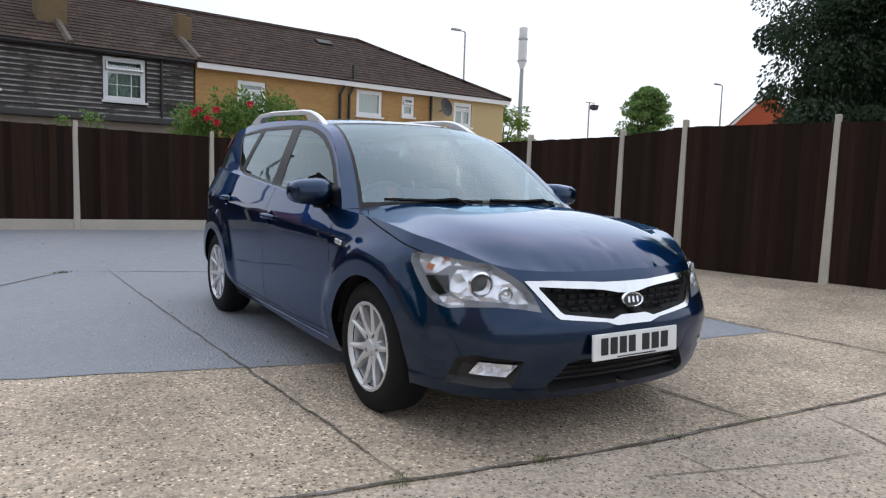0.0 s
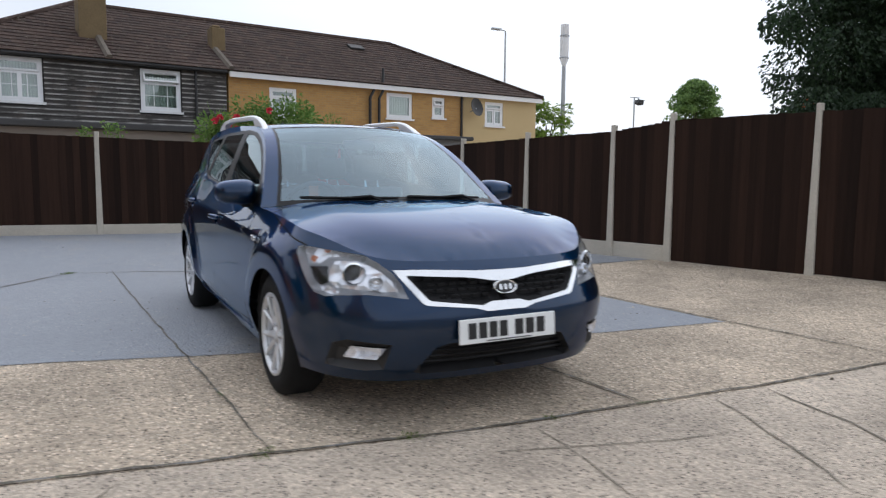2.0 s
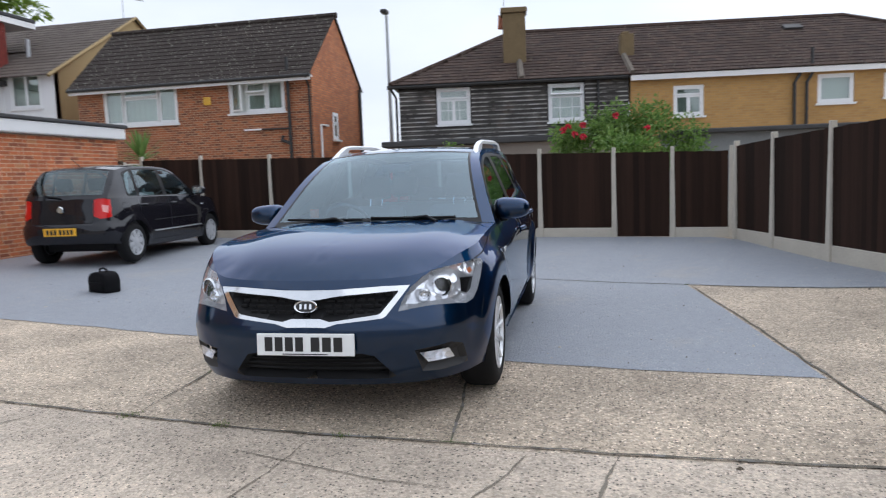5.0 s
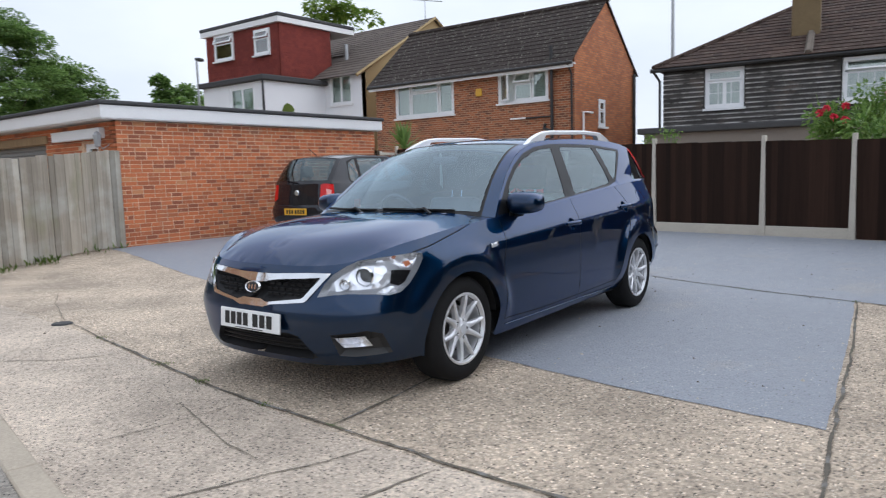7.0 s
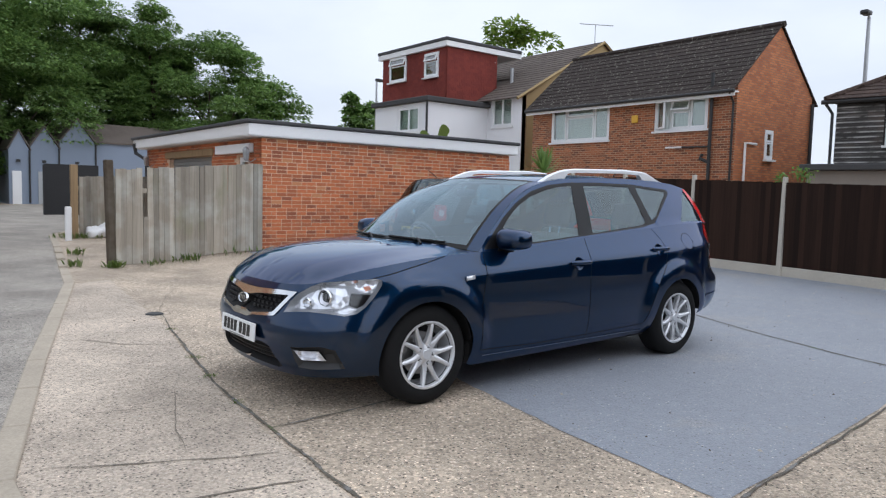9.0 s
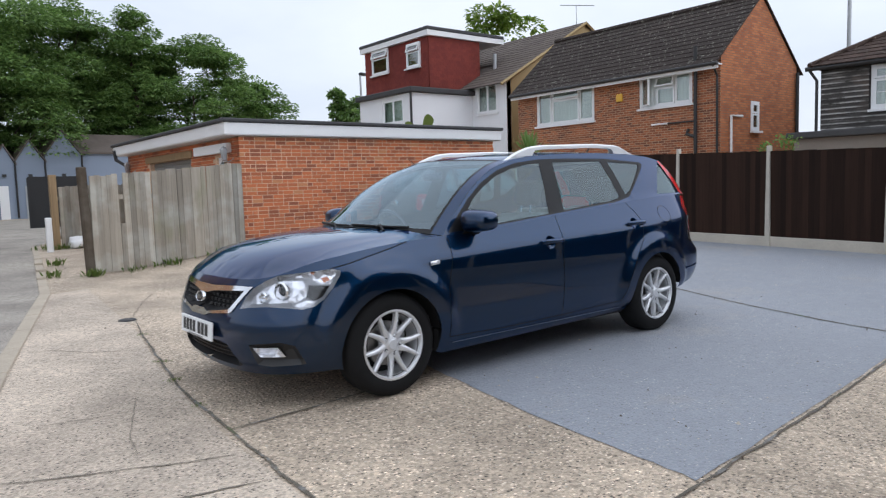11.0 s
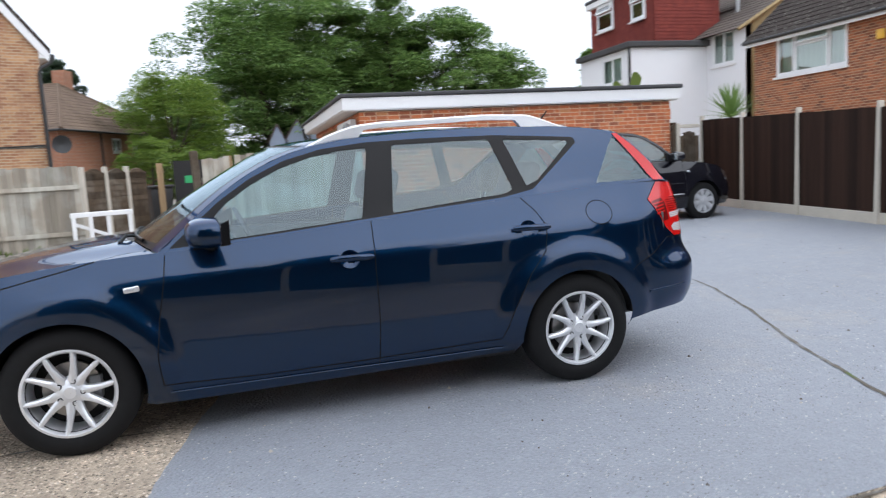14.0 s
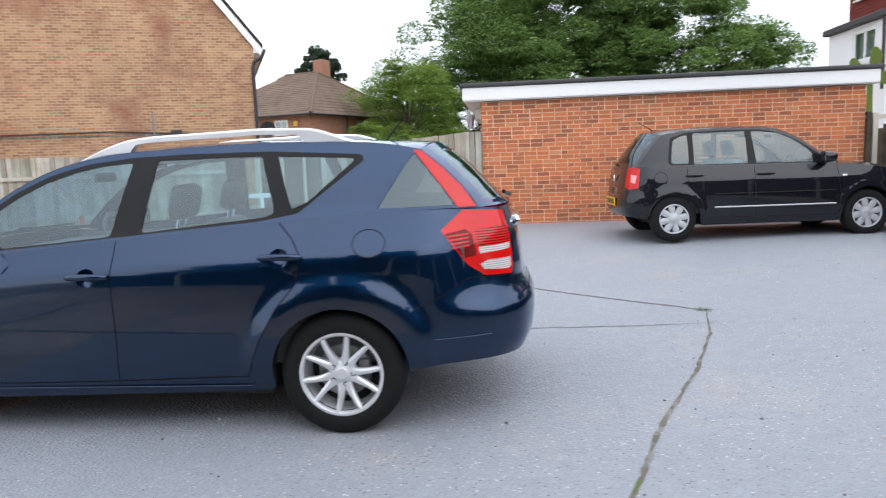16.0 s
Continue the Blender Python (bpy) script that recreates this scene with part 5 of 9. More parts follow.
part("downpipe", tube([(-0.08, -3.9, SE - 0.1), (-0.08, -3.9, 0)], 0.05), M_BLACKPIPE, sm)
part("chimney", box(3.15, 3.9, -7.2, -6.3, 5.0, 8.1, 0.02), M_BRICK_FAR, sm)

# blue-grey sheds with three gables
for i, (xc, w, apex, eave) in enumerate(((-2.12, 1.02, 4.22, 3.2), (-3.40, 1.46, 4.50, 3.35), (-5.12, 1.92, 5.06, 3.7))):
    y = -42.0
    s = thing("workshop", pose(xc, y, 0), "blue-grey rendered workshop with a steep dark gable roof", "workshop", "row of workshops")
    part("wall", prism([(-w / 2, 0), (w / 2, 0), (w / 2, eave), (0, apex), (-w / 2, eave)], -6, 0, "y"), M_RENDER_GREY, s)
    part("roof", prism([(-w / 2 - 0.08, eave - 0.06), (0, apex + 0.02), (w / 2 + 0.08, eave - 0.06), (w / 2 + 0.08, eave + 0.06), (0, apex + 0.14), (-w / 2 - 0.08, eave + 0.06)], -6.2, 0.1, "y"), M_TILE_GREY, s)
    part("downpipe", tube([(-w / 2, 0.06, eave), (-w / 2, 0.06, 0.2)], 0.05), M_BLACKPIPE, s)
    part("door", box(-0.1, 0.35, 0.003, 0.06, 0.1, 2.0), M_GREYMETAL if i else M_WHITE, s)
    part("wall_light", box(-0.05, 0.15, 0.003, 0.12, 2.5, 2.65), M_DARKPLASTIC, s)
lw = thing("workshop", pose(-6.1, -42.2, 0), "long blue-grey workshop wing under a dark pitched roof", "workshop", "row of workshops")
part("wall", box(-5.2, 0, -4, 0, 0, 3.85), M_RENDER_GREY, lw)
part("roof", prism([(0.15, 3.8), (-2.0, 5.0), (-4.15, 3.8), (-4.15, 3.92), (-2.0, 5.13), (0.15, 3.92)], -5.3, 0.9, "x"), M_TILE_GREY, lw)
bl = thing("hoarding", pose(2.25, -24.5, 0.08), "plain black painted timber hoarding with a small green notice", "hoarding")
part("panel", box(-0.85, 0.6, -0.03, 0.03, 0, 1.88), M_BLACKHOARD, bl)
part("scribble", tube([(-0.25, 0.034, 1.15), (-0.4, 0.034, 1.0), (-0.3, 0.034, 0.95), (-0.5, 0.034, 0.8), (-0.42, 0.034, 0.98)], 0.03, 5, 0.3), plain("pink_paint", (0.6, 0.2, 0.4), 0.5), bl)
part("notice", box(-0.2, 0.2, 0.031, 0.04, 1.02, 1.3), plain("green_notice", (0.03, 0.35, 0.12), 0.5), bl)
hd = thing("hoarding", pose(-1.35, -26.4, 0.08), "plain black painted timber hoarding by the workshops", "hoarding")
part("panel", box(-1.44, 0.48, -0.03, 0.03, 0, 2.0), M_BLACKHOARD, hd)
part("post", box(0.42, 0.52, 0.031, 0.12, 0, 1.95), M_BLACKHOARD, hd)
# orange-roofed house far off behind the conifer
oh2 = thing("house", pose(-34.3, 56.2, -0.5, 0, 0, -54), "distant house with a bright orange-red gable and white verge", "house")
part("gable_wall", prism([(-4.7, 0), (4.7, 0), (4.7, 5.2), (0, 9.95), (-4.7, 5.2)], -9, 0, "x"), M_ORANGE_WALL, oh2)
for side in (1, -1):
    part("verge_board", prism([(-5.1 * side, 4.82), (0, 9.98), (0, 9.68), (-5.1 * side, 4.52)], 0.01, 0.2, "x"), M_WHITE, oh2)
    part("roof", prism([(-5.1 * side, 4.86), (0, 10.02), (0, 10.12), (-5.1 * side, 4.96)], -9.2, 0.25, "x"), M_TILE_DARK, oh2)
# grey flat-roofed shed just behind the back fence
sd = thing("shed", row_m @ pose(4.2, -5.5, 0), "low grey shed with a flat felt roof behind the fence", "shed")
part("wall", box(-1.6, 2.2, -1.2, 1.2, 0, 1.95), M_LEAD, sd)
part("roof", box(-1.8, 2.4, -1.4, 1.4, 1.95, 2.05, 0.02), M_FELT, sd)

# arched gate in the gap between the garage and the fence
gt = thing("garden_gate", pose(-8.86, -8.46, gz(-8.6, -8.46)), "arched brown timber garden gate between garage and fence", "gate")
part("post", box(0.60, 0.68, -0.05, 0.05, 0, 1.72, 0.008), M_BROWNWOOD, gt)
part("post", box(0.50, 0.585, -0.045, 0.045, 0, 1.70, 0.008), M_POST, gt, "pale concrete post")
part("lintel", box(0.03, 0.68, -0.03, 0.03, 1.60, 1.67, 0.006), M_POST, gt)
for i in range(5):
    x = 0.03 + i * 0.094
    part("board", box(x, x + 0.09, -0.012, 0.012, 0.03, 1.53 - 0.14 * ((x + 0.045 - 0.265) / 0.23) ** 2, 0.004), M_BROWNWOOD, gt)
part("rail", box(0.03, 0.49, -0.05, -0.013, 0.35, 0.45), M_BROWNWOOD, gt)
part("rail", box(0.03, 0.49, -0.05, -0.013, 1.2, 1.3), M_BROWNWOOD, gt)

# ---- vehicles ----
def catmull(points, per=14):
    pts = [Vector(p) for p in points]
    pts = [2 * pts[0] - pts[1]] + pts + [2 * pts[-1] - pts[-2]]
    out = []
    for a, b, c, d in zip(pts, pts[1:], pts[2:], pts[3:]):
        for i in range(per):
            t = i / per
            out.append(0.5 * (2 * b + (c - a) * t + (2 * a - 5 * b + 4 * c - d) * t * t + (3 * b - a - 3 * c + d) * t ** 3))
    out.append(pts[-2])
    return out


def curve_table(points, r=0.02):
    return lambda v: soft_interp(points, v, r)


class Shell:
    """The skin of a car from its half plan outline and three upright profiles. s runs from the nose round to the tail."""

    def __init__(self, spec):
        self.spec = spec
        line = catmull([(x, y) for x, y in spec["outline"]])
        mirrored = [Vector((p.x, -p.y)) for p in line]
        self.line, self.s, self.n = line, [0.0], []
        for a, b in zip(line, line[1:]):
            self.s.append(self.s[-1] + (b - a).length)
        for i in range(len(line)):
            a = line[i - 1] if i else mirrored[1]
            b = line[i + 1] if i + 1 < len(line) else mirrored[-2]
            d = (b - a).normalized()
            self.n.append(Vector((d.y, -d.x)))
        c = sum(line, Vector((0, 0))) / len(line)
        if self.n[len(line) // 2].y < 0:
            self.n = [-v for v in self.n]
        self.end = self.s[-1]

    def plan(self, s):
        s = clamp(s, 0, self.end)
        i = min(max(int(np.searchsorted(self.s, s)) - 1, 0), len(self.s) - 2)
        t = (s - self.s[i]) / (self.s[i + 1] - self.s[i])
        return self.line[i].lerp(self.line[i + 1], t), self.n[i].lerp(self.n[i + 1], t).normalized()

    def at_x(self, x):
        """s of the place on the side with that x."""
        best = min(range(len(self.line)), key=lambda i: abs(self.line[i].x - x))
        for i in (best - 1, best):
            if 0 <= i < len(self.line) - 1:
                a, b = self.line[i].x, self.line[i + 1].x
                if (a - x) * (b - x) <= 0 and a != b:
                    return self.s[i] + (self.s[i + 1] - self.s[i]) * (x - a) / (b - a)
        return self.s[best]

    def at_y(self, y, rear=False):
        """s of the place on the front, or the tail, with that y."""
        half = len(self.line) // 2
        span = range(half, len(self.line)) if rear else range(half)
        best = min(span, key=lambda i: abs(self.line[i].y - y))
        for i in (best - 1, best):
            if 0 <= i < len(self.line) - 1:
                a, b = self.line[i].y, self.line[i + 1].y
                if (a - y) * (b - y) <= 0 and a != b:
                    return self.s[i] + (self.s[i + 1] - self.s[i]) * (y - a) / (b - a)
        return self.s[best]

    def sz(self, key, v, z):
        return ({"x": self.at_x, "y": self.at_y, "r": lambda q: self.at_y(q, True)}[key](v), z)

    def inset(self, s, z, p):
        sp = self.spec
        wf = smooth(sp["front_from"], sp["front_to"], p.x)
        wr = smooth(sp["rear_from"], sp["rear_to"], p.x)
        d = wf * sp["front"](z) + wr * sp["rear"](z) + (1 - wf - wr) * sp["side"](z - sp["crease"](p.x))
        for hx in sp["hubs"]:
            r = math.hypot(p.x - hx, z - sp["hub_z"])
            if z > sp["hub_z"] - 0.1:
                d -= sp["flare"] * (1 - smooth(sp["arch"] + sp.get("flare_from", 0.03), sp["arch"] + sp.get("flare_to", 0.105), r)) * (1 - wf) * (1 - wr) * smooth(sp["hub_z"] - 0.1, sp["hub_z"] + 0.12, z)
        return d

    def at(self, s, z, off=0.0):
        p, n = self.plan(s)
        q = p - n * (self.inset(s, z, p) + off)
        y = 0.0 if (s <= 1e-6 or s >= self.end - 1e-6) else max(q.y, 0.0)
        return Vector((q.x, y, z))

    def top(self, s):
        p, _ = self.plan(s)
        return self.spec["top"](p.x) + self.spec["nose_drop"](s)

    def bottom(self, s):
        p, _ = self.plan(s)
        return self.spec["bottom"](p.x)

    def side_y(self, x, z):
        """Half width of the glasshouse at x and z."""
        s = self.at_x(x)
        b = self.at(s, self.top(s))
        h = max(0.0, z - b.z)
        return b.y - 0.012 * smooth(0, 0.03, h) - self.spec["lean"] * h - 0.16 * h * h


def skin(root, name, pts, tris, to3d, material, label="", both=True, angle=50, flip=False, owner=None):
    """A part from flat triangles carried onto the body, and its mirror on the other side."""
    used = sorted({i for t in tris for i in t})
    index = {i: k for k, i in enumerate(used)}
    vs = [to3d(*pts[i]) for i in used]
    fs = [tuple(index[i] for i in t) for t in tris]
    if flip:
        fs = [f[::-1] for f in fs]
    obs = [part(name, (vs, fs), material, owner or root, label, angle)]
    if both:
        obs.append(part(name, ([Vector((v.x, -v.y, v.z)) for v in vs], [f[::-1] for f in fs]), material, owner or root, label, angle))
    return obs


def near_edge(p, poly, tol=2e-3):
    for (ax, ay), (bx, by) in zip(poly, poly[1:] + poly[:1]):
        dx, dy = bx - ax, by - ay
        t = clamp(((p[0] - ax) * dx + (p[1] - ay) * dy) / (dx * dx + dy * dy + 1e-12))
        if math.hypot(p[0] - ax - dx * t, p[1] - ay - dy * t) < tol:
            return True
    return False


def ribbon(path, w):
    """A closed narrow outline along a path, for shut lines."""
    left, right = [], []
    for i, p in enumerate(path):
        a, b = path[max(i - 1, 0)], path[min(i + 1, len(path) - 1)]
        dx, dy = b[0] - a[0], b[1] - a[1]
        k = math.hypot(dx, dy) or 1
        left.append((p[0] - dy / k * w / 2, p[1] + dx / k * w / 2))
        right.append((p[0] + dy / k * w / 2, p[1] - dx / k * w / 2))
    return left + right[::-1]


def ellipse(cx, cy, rx, ry, n=20):
    return [(cx + rx * math.cos(2 * math.pi * i / n), cy + ry * math.sin(2 * math.pi * i / n)) for i in range(n)]


def rounded(poly, r=0.012):
    """Cuts the corners of an outline so that they read as rounded."""
    out = []
    n = len(poly)
    for i in range(n):
        p, a, b = Vector(poly[i]), Vector(poly[i - 1]), Vector(poly[(i + 1) % n])
        ra, rb = min(r, (a - p).length * 0.4), min(r, (b - p).length * 0.4)
        q0, q1 = p + (a - p).normalized() * ra, p + (b - p).normalized() * rb
        for t in (0, 0.33, 0.67, 1):
            q = (1 - t) ** 2 * q0 + 2 * t * (1 - t) * p + t * t * q1
            out.append((q.x, q.y))
    return out


def wheel(root, m, spec, name="wheel"):
    R, W, RR = spec["tyre_r"], spec["tyre_w"], spec["rim_r"]
    h = W / 2
    metal = spec.get("rim_mat", M_ALLOY)
    w = part(name, lathe([(RR - 0.02, h - 0.02), (RR + 0.004, h - 0.004), (RR + 0.02, h + 0.004), (RR + 0.05, h + 0.008), (R - 0.03, h - 0.002), (R - 0.012, h - 0.014), (R - 0.003, h - 0.032), (R, h - 0.06), (R, -h + 0.06), (R - 0.003, -h + 0.032), (R - 0.03, -h), (RR, -h + 0.01)], 56), M_TYRE, root, "black tyre on " + spec["rim_label"], 35)
    w.matrix_basis = m
    part("rim", lathe([(RR + 0.004, h - 0.006), (RR + 0.006, h + 0.002), (RR - 0.006, h + 0.004), (RR - 0.014, h - 0.006), (RR - 0.02, h - 0.05), (RR - 0.03, -h + 0.03)], 48), metal, w, "", 35)
    part("brake_disc", lathe([(0.001, h - 0.085), (0.135, h - 0.085), (0.135, h - 0.105), (0.001, h - 0.105)], 32), M_DISC, w, "", 35)
    # added near-black disc: the shade behind the spokes put into colour
    part("drum", lathe([(0.001, h - 0.13), (RR - 0.022, h - 0.13), (RR - 0.022, h - 0.14), (0.001, h - 0.14)], 32), M_GAP, w)
    count = spec["spokes"]
    for i in range(count):
        a = 2 * math.pi * (i + 0.25) / count
        bm = bmesh.new()
        rows = []
        side = spec.get("spoke_bend", 0.0) * (1 if i % 2 else -1)
        for r, hw, y, t in spec["spoke_rows"]:
            q = side * math.sin(math.pi * clamp((r - 0.03) / (RR - 0.03)))
            rows.append([bm.verts.new(c) for c in ((r, h + y - t, q - hw), (r, h + y - 0.007, q - hw), (r, h + y, q - hw * 0.35), (r, h + y, q + hw * 0.35), (r, h + y - 0.007, q + hw), (r, h + y - t, q + hw))])
        for p, q in zip(rows, rows[1:]):
            for j in range(6):
                bm.faces.new((p[j], p[(j + 1) % 6], q[(j + 1) % 6], q[j]))
        bmesh.ops.recalc_face_normals(bm, faces=bm.faces[:])
        bm.transform(Matrix.Rotation(a, 4, "Y"))
        part("spoke", bm, metal, w, "", 30)
    part("hub", lathe([(0.001, h - 0.010), (0.028, h - 0.010), (0.031, h - 0.015), (0.035, h - 0.017), (0.060, h - 0.021), (0.072, h - 0.034), (0.075, h - 0.06)], 28), metal, w, "", 40)
    part("brake_caliper", box(-0.13, -0.075, h - 0.125, h - 0.065, -0.06, 0.06, 0.012, 2), M_BEZEL, w, "", 40)
    if not spec["nuts"]:
        part("cover_centre", lathe([(0.001, h + 0.002), (0.045, h + 0.001), (0.052, h - 0.004), (0.088, h - 0.006), (0.094, h - 0.014), (0.094, h - 0.03)], 32), metal, w, "", 40)
    if spec["nuts"]:
        for i in range(5):
            a = 2 * math.pi * (i + 0.5) / 5
            nut = part("wheel_nut", lathe([(0.001, h - 0.010), (0.007, h - 0.010), (0.0085, h - 0.024)], 8, "y", pose(0.056 * math.cos(a), 0, 0.056 * math.sin(a))), metal, w)
            # flat near-black disc on the hub, the recess's shade given by colour
            part("nut_well", lathe([(0.001, h - 0.0185), (0.0135, h - 0.0185), (0.0135, h - 0.04)], 14, "y", pose(0.056 * math.cos(a), 0, 0.056 * math.sin(a))), M_GAP, nut)
    return w


def seat(root, x, y, width, lean=14, name="seat", z=0.42):
    s = part(name, box(-0.26, 0.26, -width / 2, width / 2, 0, 0.16, 0.05, 3, pose(x + 0.2, y, z, 0, -6, 0)), M_SEAT, root, "beige-grey fabric seat", 50)
    part("backrest", box(-0.07, 0.07, -width / 2, width / 2, 0.0, 0.56, 0.05, 3, pose(x - 0.06, y, z + 0.06, 0, -lean, 0)), M_SEAT, s, "", 50)
    for yy in ((0,) if width < 0.7 else (-width * 0.3, width * 0.3)):
        part("headrest", box(-0.05, 0.05, -0.13, 0.13, 0.62, 0.82, 0.045, 3, pose(x - 0.06, y + yy, z + 0.06, 0, -lean, 0)), M_HEADREST, s, "dark headrest", 50)
        for d in (-0.05, 0.05):
            part("headrest_stem", tube([(0, d, 0.52), (0, d, 0.66)], 0.007, 6), M_CHROME, s).matrix_basis = pose(x - 0.06, y + yy, z + 0.06, 0, -lean, 0)
    return s


def build_car(name, m, spec, label):
    root = thing(name, m, label, "car")
    sh = Shell(spec)
    paint = spec["paint"]
    # lower body
    top, bottom = [], []
    n = 150
    for i in range(n + 1):
        s = sh.end * i / n
        top.append((s, sh.top(s)))
        x = sh.plan(s)[0].x
        z = sh.bottom(s)
        skip = False
        for hx in spec["hubs"]:
            half = math.sqrt(max(spec["arch"] ** 2 - (z - spec["hub_z"]) ** 2, 0))
            if abs(x - hx) < half and 0.2 < s < sh.end - 0.2:
                skip = True
        if not skip:
            bottom.append((s, z))
    for hx in spec["hubs"]:
        arc = []
        za = interp(spec["bottom_raw"], hx)
        a0 = math.asin(clamp((za - spec["hub_z"]) / spec["arch"], -1, 1))
        for i in range(33):
            a = a0 + (math.pi - 2 * a0) * i / 32
            arc.append((sh.at_x(hx + spec["arch"] * math.cos(a)), spec["hub_z"] + spec["arch"] * math.sin(a) * spec["arch_lift"]))
        k = next(i for i, p in enumerate(bottom) if p[0] > arc[0][0])
        bottom = [p for p in bottom[:k] if p[0] < arc[0][0] - 0.01] + arc + [p for p in bottom[k:] if p[0] > arc[-1][0] + 0.01]
    outline = bottom + resample([bottom[-1], top[-1]], 0.04)[1:-1] + top[::-1] + resample([top[0], bottom[0]], 0.04)[1:-1]
    regions = spec["regions"](sh)
    fine = [resample(poly, 0.03, True) for _, poly, _ in regions]
    zones = spec["zones"](sh) if "zones" in spec else []
    pts, tris = triangulate(outline, fine + [resample(z[1], 0.02, True) for z in zones], spec.get("step", 0.045))
    groups = {}
    for t, c in tris:
        key = "body"
        for (rname, poly, _), f in zip(regions, fine):
            if inside(c, poly):
                key = rname
                break
        groups.setdefault(key, []).append(t)
    to3d = lambda s, z: sh.at(s, z)
    made = {}
    for key, ts in groups.items():
        rule = next((r for nm, _, r in regions if nm == key), None)
        rname = key.rstrip("_")
        if rule is None or rule["kind"] == "paint":
            made[key] = skin(root, rname, pts, ts, to3d, paint, "")
        elif rule["kind"] == "flat":
            made[key] = skin(root, rname, pts, ts, lambda s, z: sh.at(s, z, rule.get("off", 0.0)), rule["mat"], rule.get("label", ""), rule.get("both", True))
        elif rule["kind"] == "recess":
            polys = [f for (nm, _, _), f in zip(regions, fine) if nm == key]
            depth = rule["depth"]
            made[key] = skin(root, rname, pts, ts, lambda s, z: sh.at(s, z, 0.0 if any(near_edge((s, z), f) for f in polys) and s > 0.004 else depth), rule["mat"], rule.get("label", ""), True, 30)
        elif rule["kind"] == "lamp":
            polys = [f for (nm, _, _), f in zip(regions, fine) if nm == key]
            depth = rule["depth"]
            lens = skin(root, rname, pts, ts, lambda s, z: sh.at(s, z, -0.002), M_LENS, rule.get("label", ""), True, 50)
            for o in lens:
                o.visible_shadow = False
            made[key] = lens
            split = {}
            centre = {t: c for t, c in tris}
            for tri in ts:
                zone = next((z for z in zones if z[0] == key and inside(centre[tri], z[1])), (key, None, "reflector", rule["mat"]))
                split.setdefault(zone[2], (zone[3], []))[1].append(tri)
            for zname, (zmat, zts) in split.items():
                bowls = skin(root, zname, pts, zts, lambda s, z: sh.at(s, z, 0.002 if any(near_edge((s, z), f) for f in polys) else depth), zmat, "", True, 60)
                for o, l in zip(bowls, lens):
                    o.parent = l
    # bonnet
    s_end = sh.at_x(spec["cowl_x"])
    edge = [(s_end * i / 60) for i in range(61)]
    ring = [sh.at(s, sh.top(s)) for s in edge]
    cowl = spec["cowl"]
    rear = [(x, y) for x, y in resample([(ring[-1].x, ring[-1].y)] + [(p[0], p[1]) for p in cowl], 0.06)][1:]
    dom = [(p.x, p.y) for p in ring] + rear + resample([rear[-1], (ring[0].x, ring[0].y)], 0.05)[1:-1]
    prof = spec["bonnet"]
    ring_xy = sorted((p.x, p.y, p.z) for p in ring)
    rx = [p[0] for p in ring_xy]

    def bonnet_z(x, y):
        i = int(clamp(np.searchsorted(rx, x), 1, len(rx) - 1))
        (ax, ay, az), (bx, by, bz) = ring_xy[i - 1], ring_xy[i]
        t = clamp((x - ax) / (bx - ax)) if bx != ax else 0
        ye, ze = ay + (by - ay) * t, az + (bz - az) * t
        zc = prof(x)
        r = clamp(abs(y) / max(ye, 1e-3))
        z = zc + (ze - zc) * r ** 2.6
        fold = interp(spec["fold"], x)
        z += spec.get("fold_h", 0.010) * smooth(fold + 0.05, fold - 0.03, abs(y)) * smooth(rx[-1], rx[-1] - 0.25, x) * smooth(1.0, 0.6, r)
        return z

    gap_path = spec["bonnet_gap"]
    gap = ribbon(resample(gap_path, 0.05), 0.007)
    pts2, tris2 = triangulate(dom, [gap], 0.04)
    groups2 = {"bonnet": [], "wing": [], "gap": []}
    for t, c in tris2:
        if inside(c, gap):
            groups2["gap"].append(t)
        else:
            lim = interp(sorted((p[0], p[1]) for p in gap_path), c[0])
            groups2["bonnet" if c[1] < lim and c[0] < gap_path[0][0] + 3 else "wing"].append(t)
    up = lambda x, y: Vector((x, 0.0 if y < 1e-5 else y, bonnet_z(x, y)))
    exact = {(round(p.x, 5), round(p.y, 5)): p for p in ring}
    up2 = lambda x, y: exact.get((round(x, 5), round(y, 5))) or up(x, y)
    used = sorted({i for t in groups2["bonnet"] for i in t})
    index = {i: k for k, i in enumerate(used)}
    bm = bmesh.new()
    for sgn in (1, -1):
        vs = [bm.verts.new((v.x, sgn * v.y, v.z)) for v in (up2(*pts2[i]) for i in used)]
        for t in groups2["bonnet"]:
            f = [vs[index[i]] for i in t]
            bm.faces.new(f if sgn > 0 else f[::-1])
    bmesh.ops.remove_doubles(bm, verts=bm.verts[:], dist=1e-4)
    inner_v = [v for v in bm.verts if not v.is_boundary]
    for _ in range(10):
        bmesh.ops.smooth_vert(bm, verts=inner_v, factor=0.5, use_axis_x=False, use_axis_y=False, use_axis_z=True)
    part("bonnet", bm, paint, root, "", 60)
    if groups2["wing"]:
        skin(root, "wing", pts2, groups2["wing"], up2, paint, "", True, 60)
    skin(root, "shut_line", pts2, groups2["gap"], lambda x, y: up2(x, y) - Vector((0, 0, 0.004)), M_GAP)
    # glasshouse sides
    roof_edge, a_line, d_line = spec["roof_edge"], spec["a_line"], spec["d_line"]
    belt = []
    xa, xd = a_line[0][0], d_line[-1][0]
    for i in range(61):
        x = xd + (xa - xd) * i / 60
        belt.append((x, sh.top(sh.at_x(x)) + (0.0005 if 0 < i < 60 else 0)))
    upper = resample(a_line + roof_edge + d_line, 0.05)
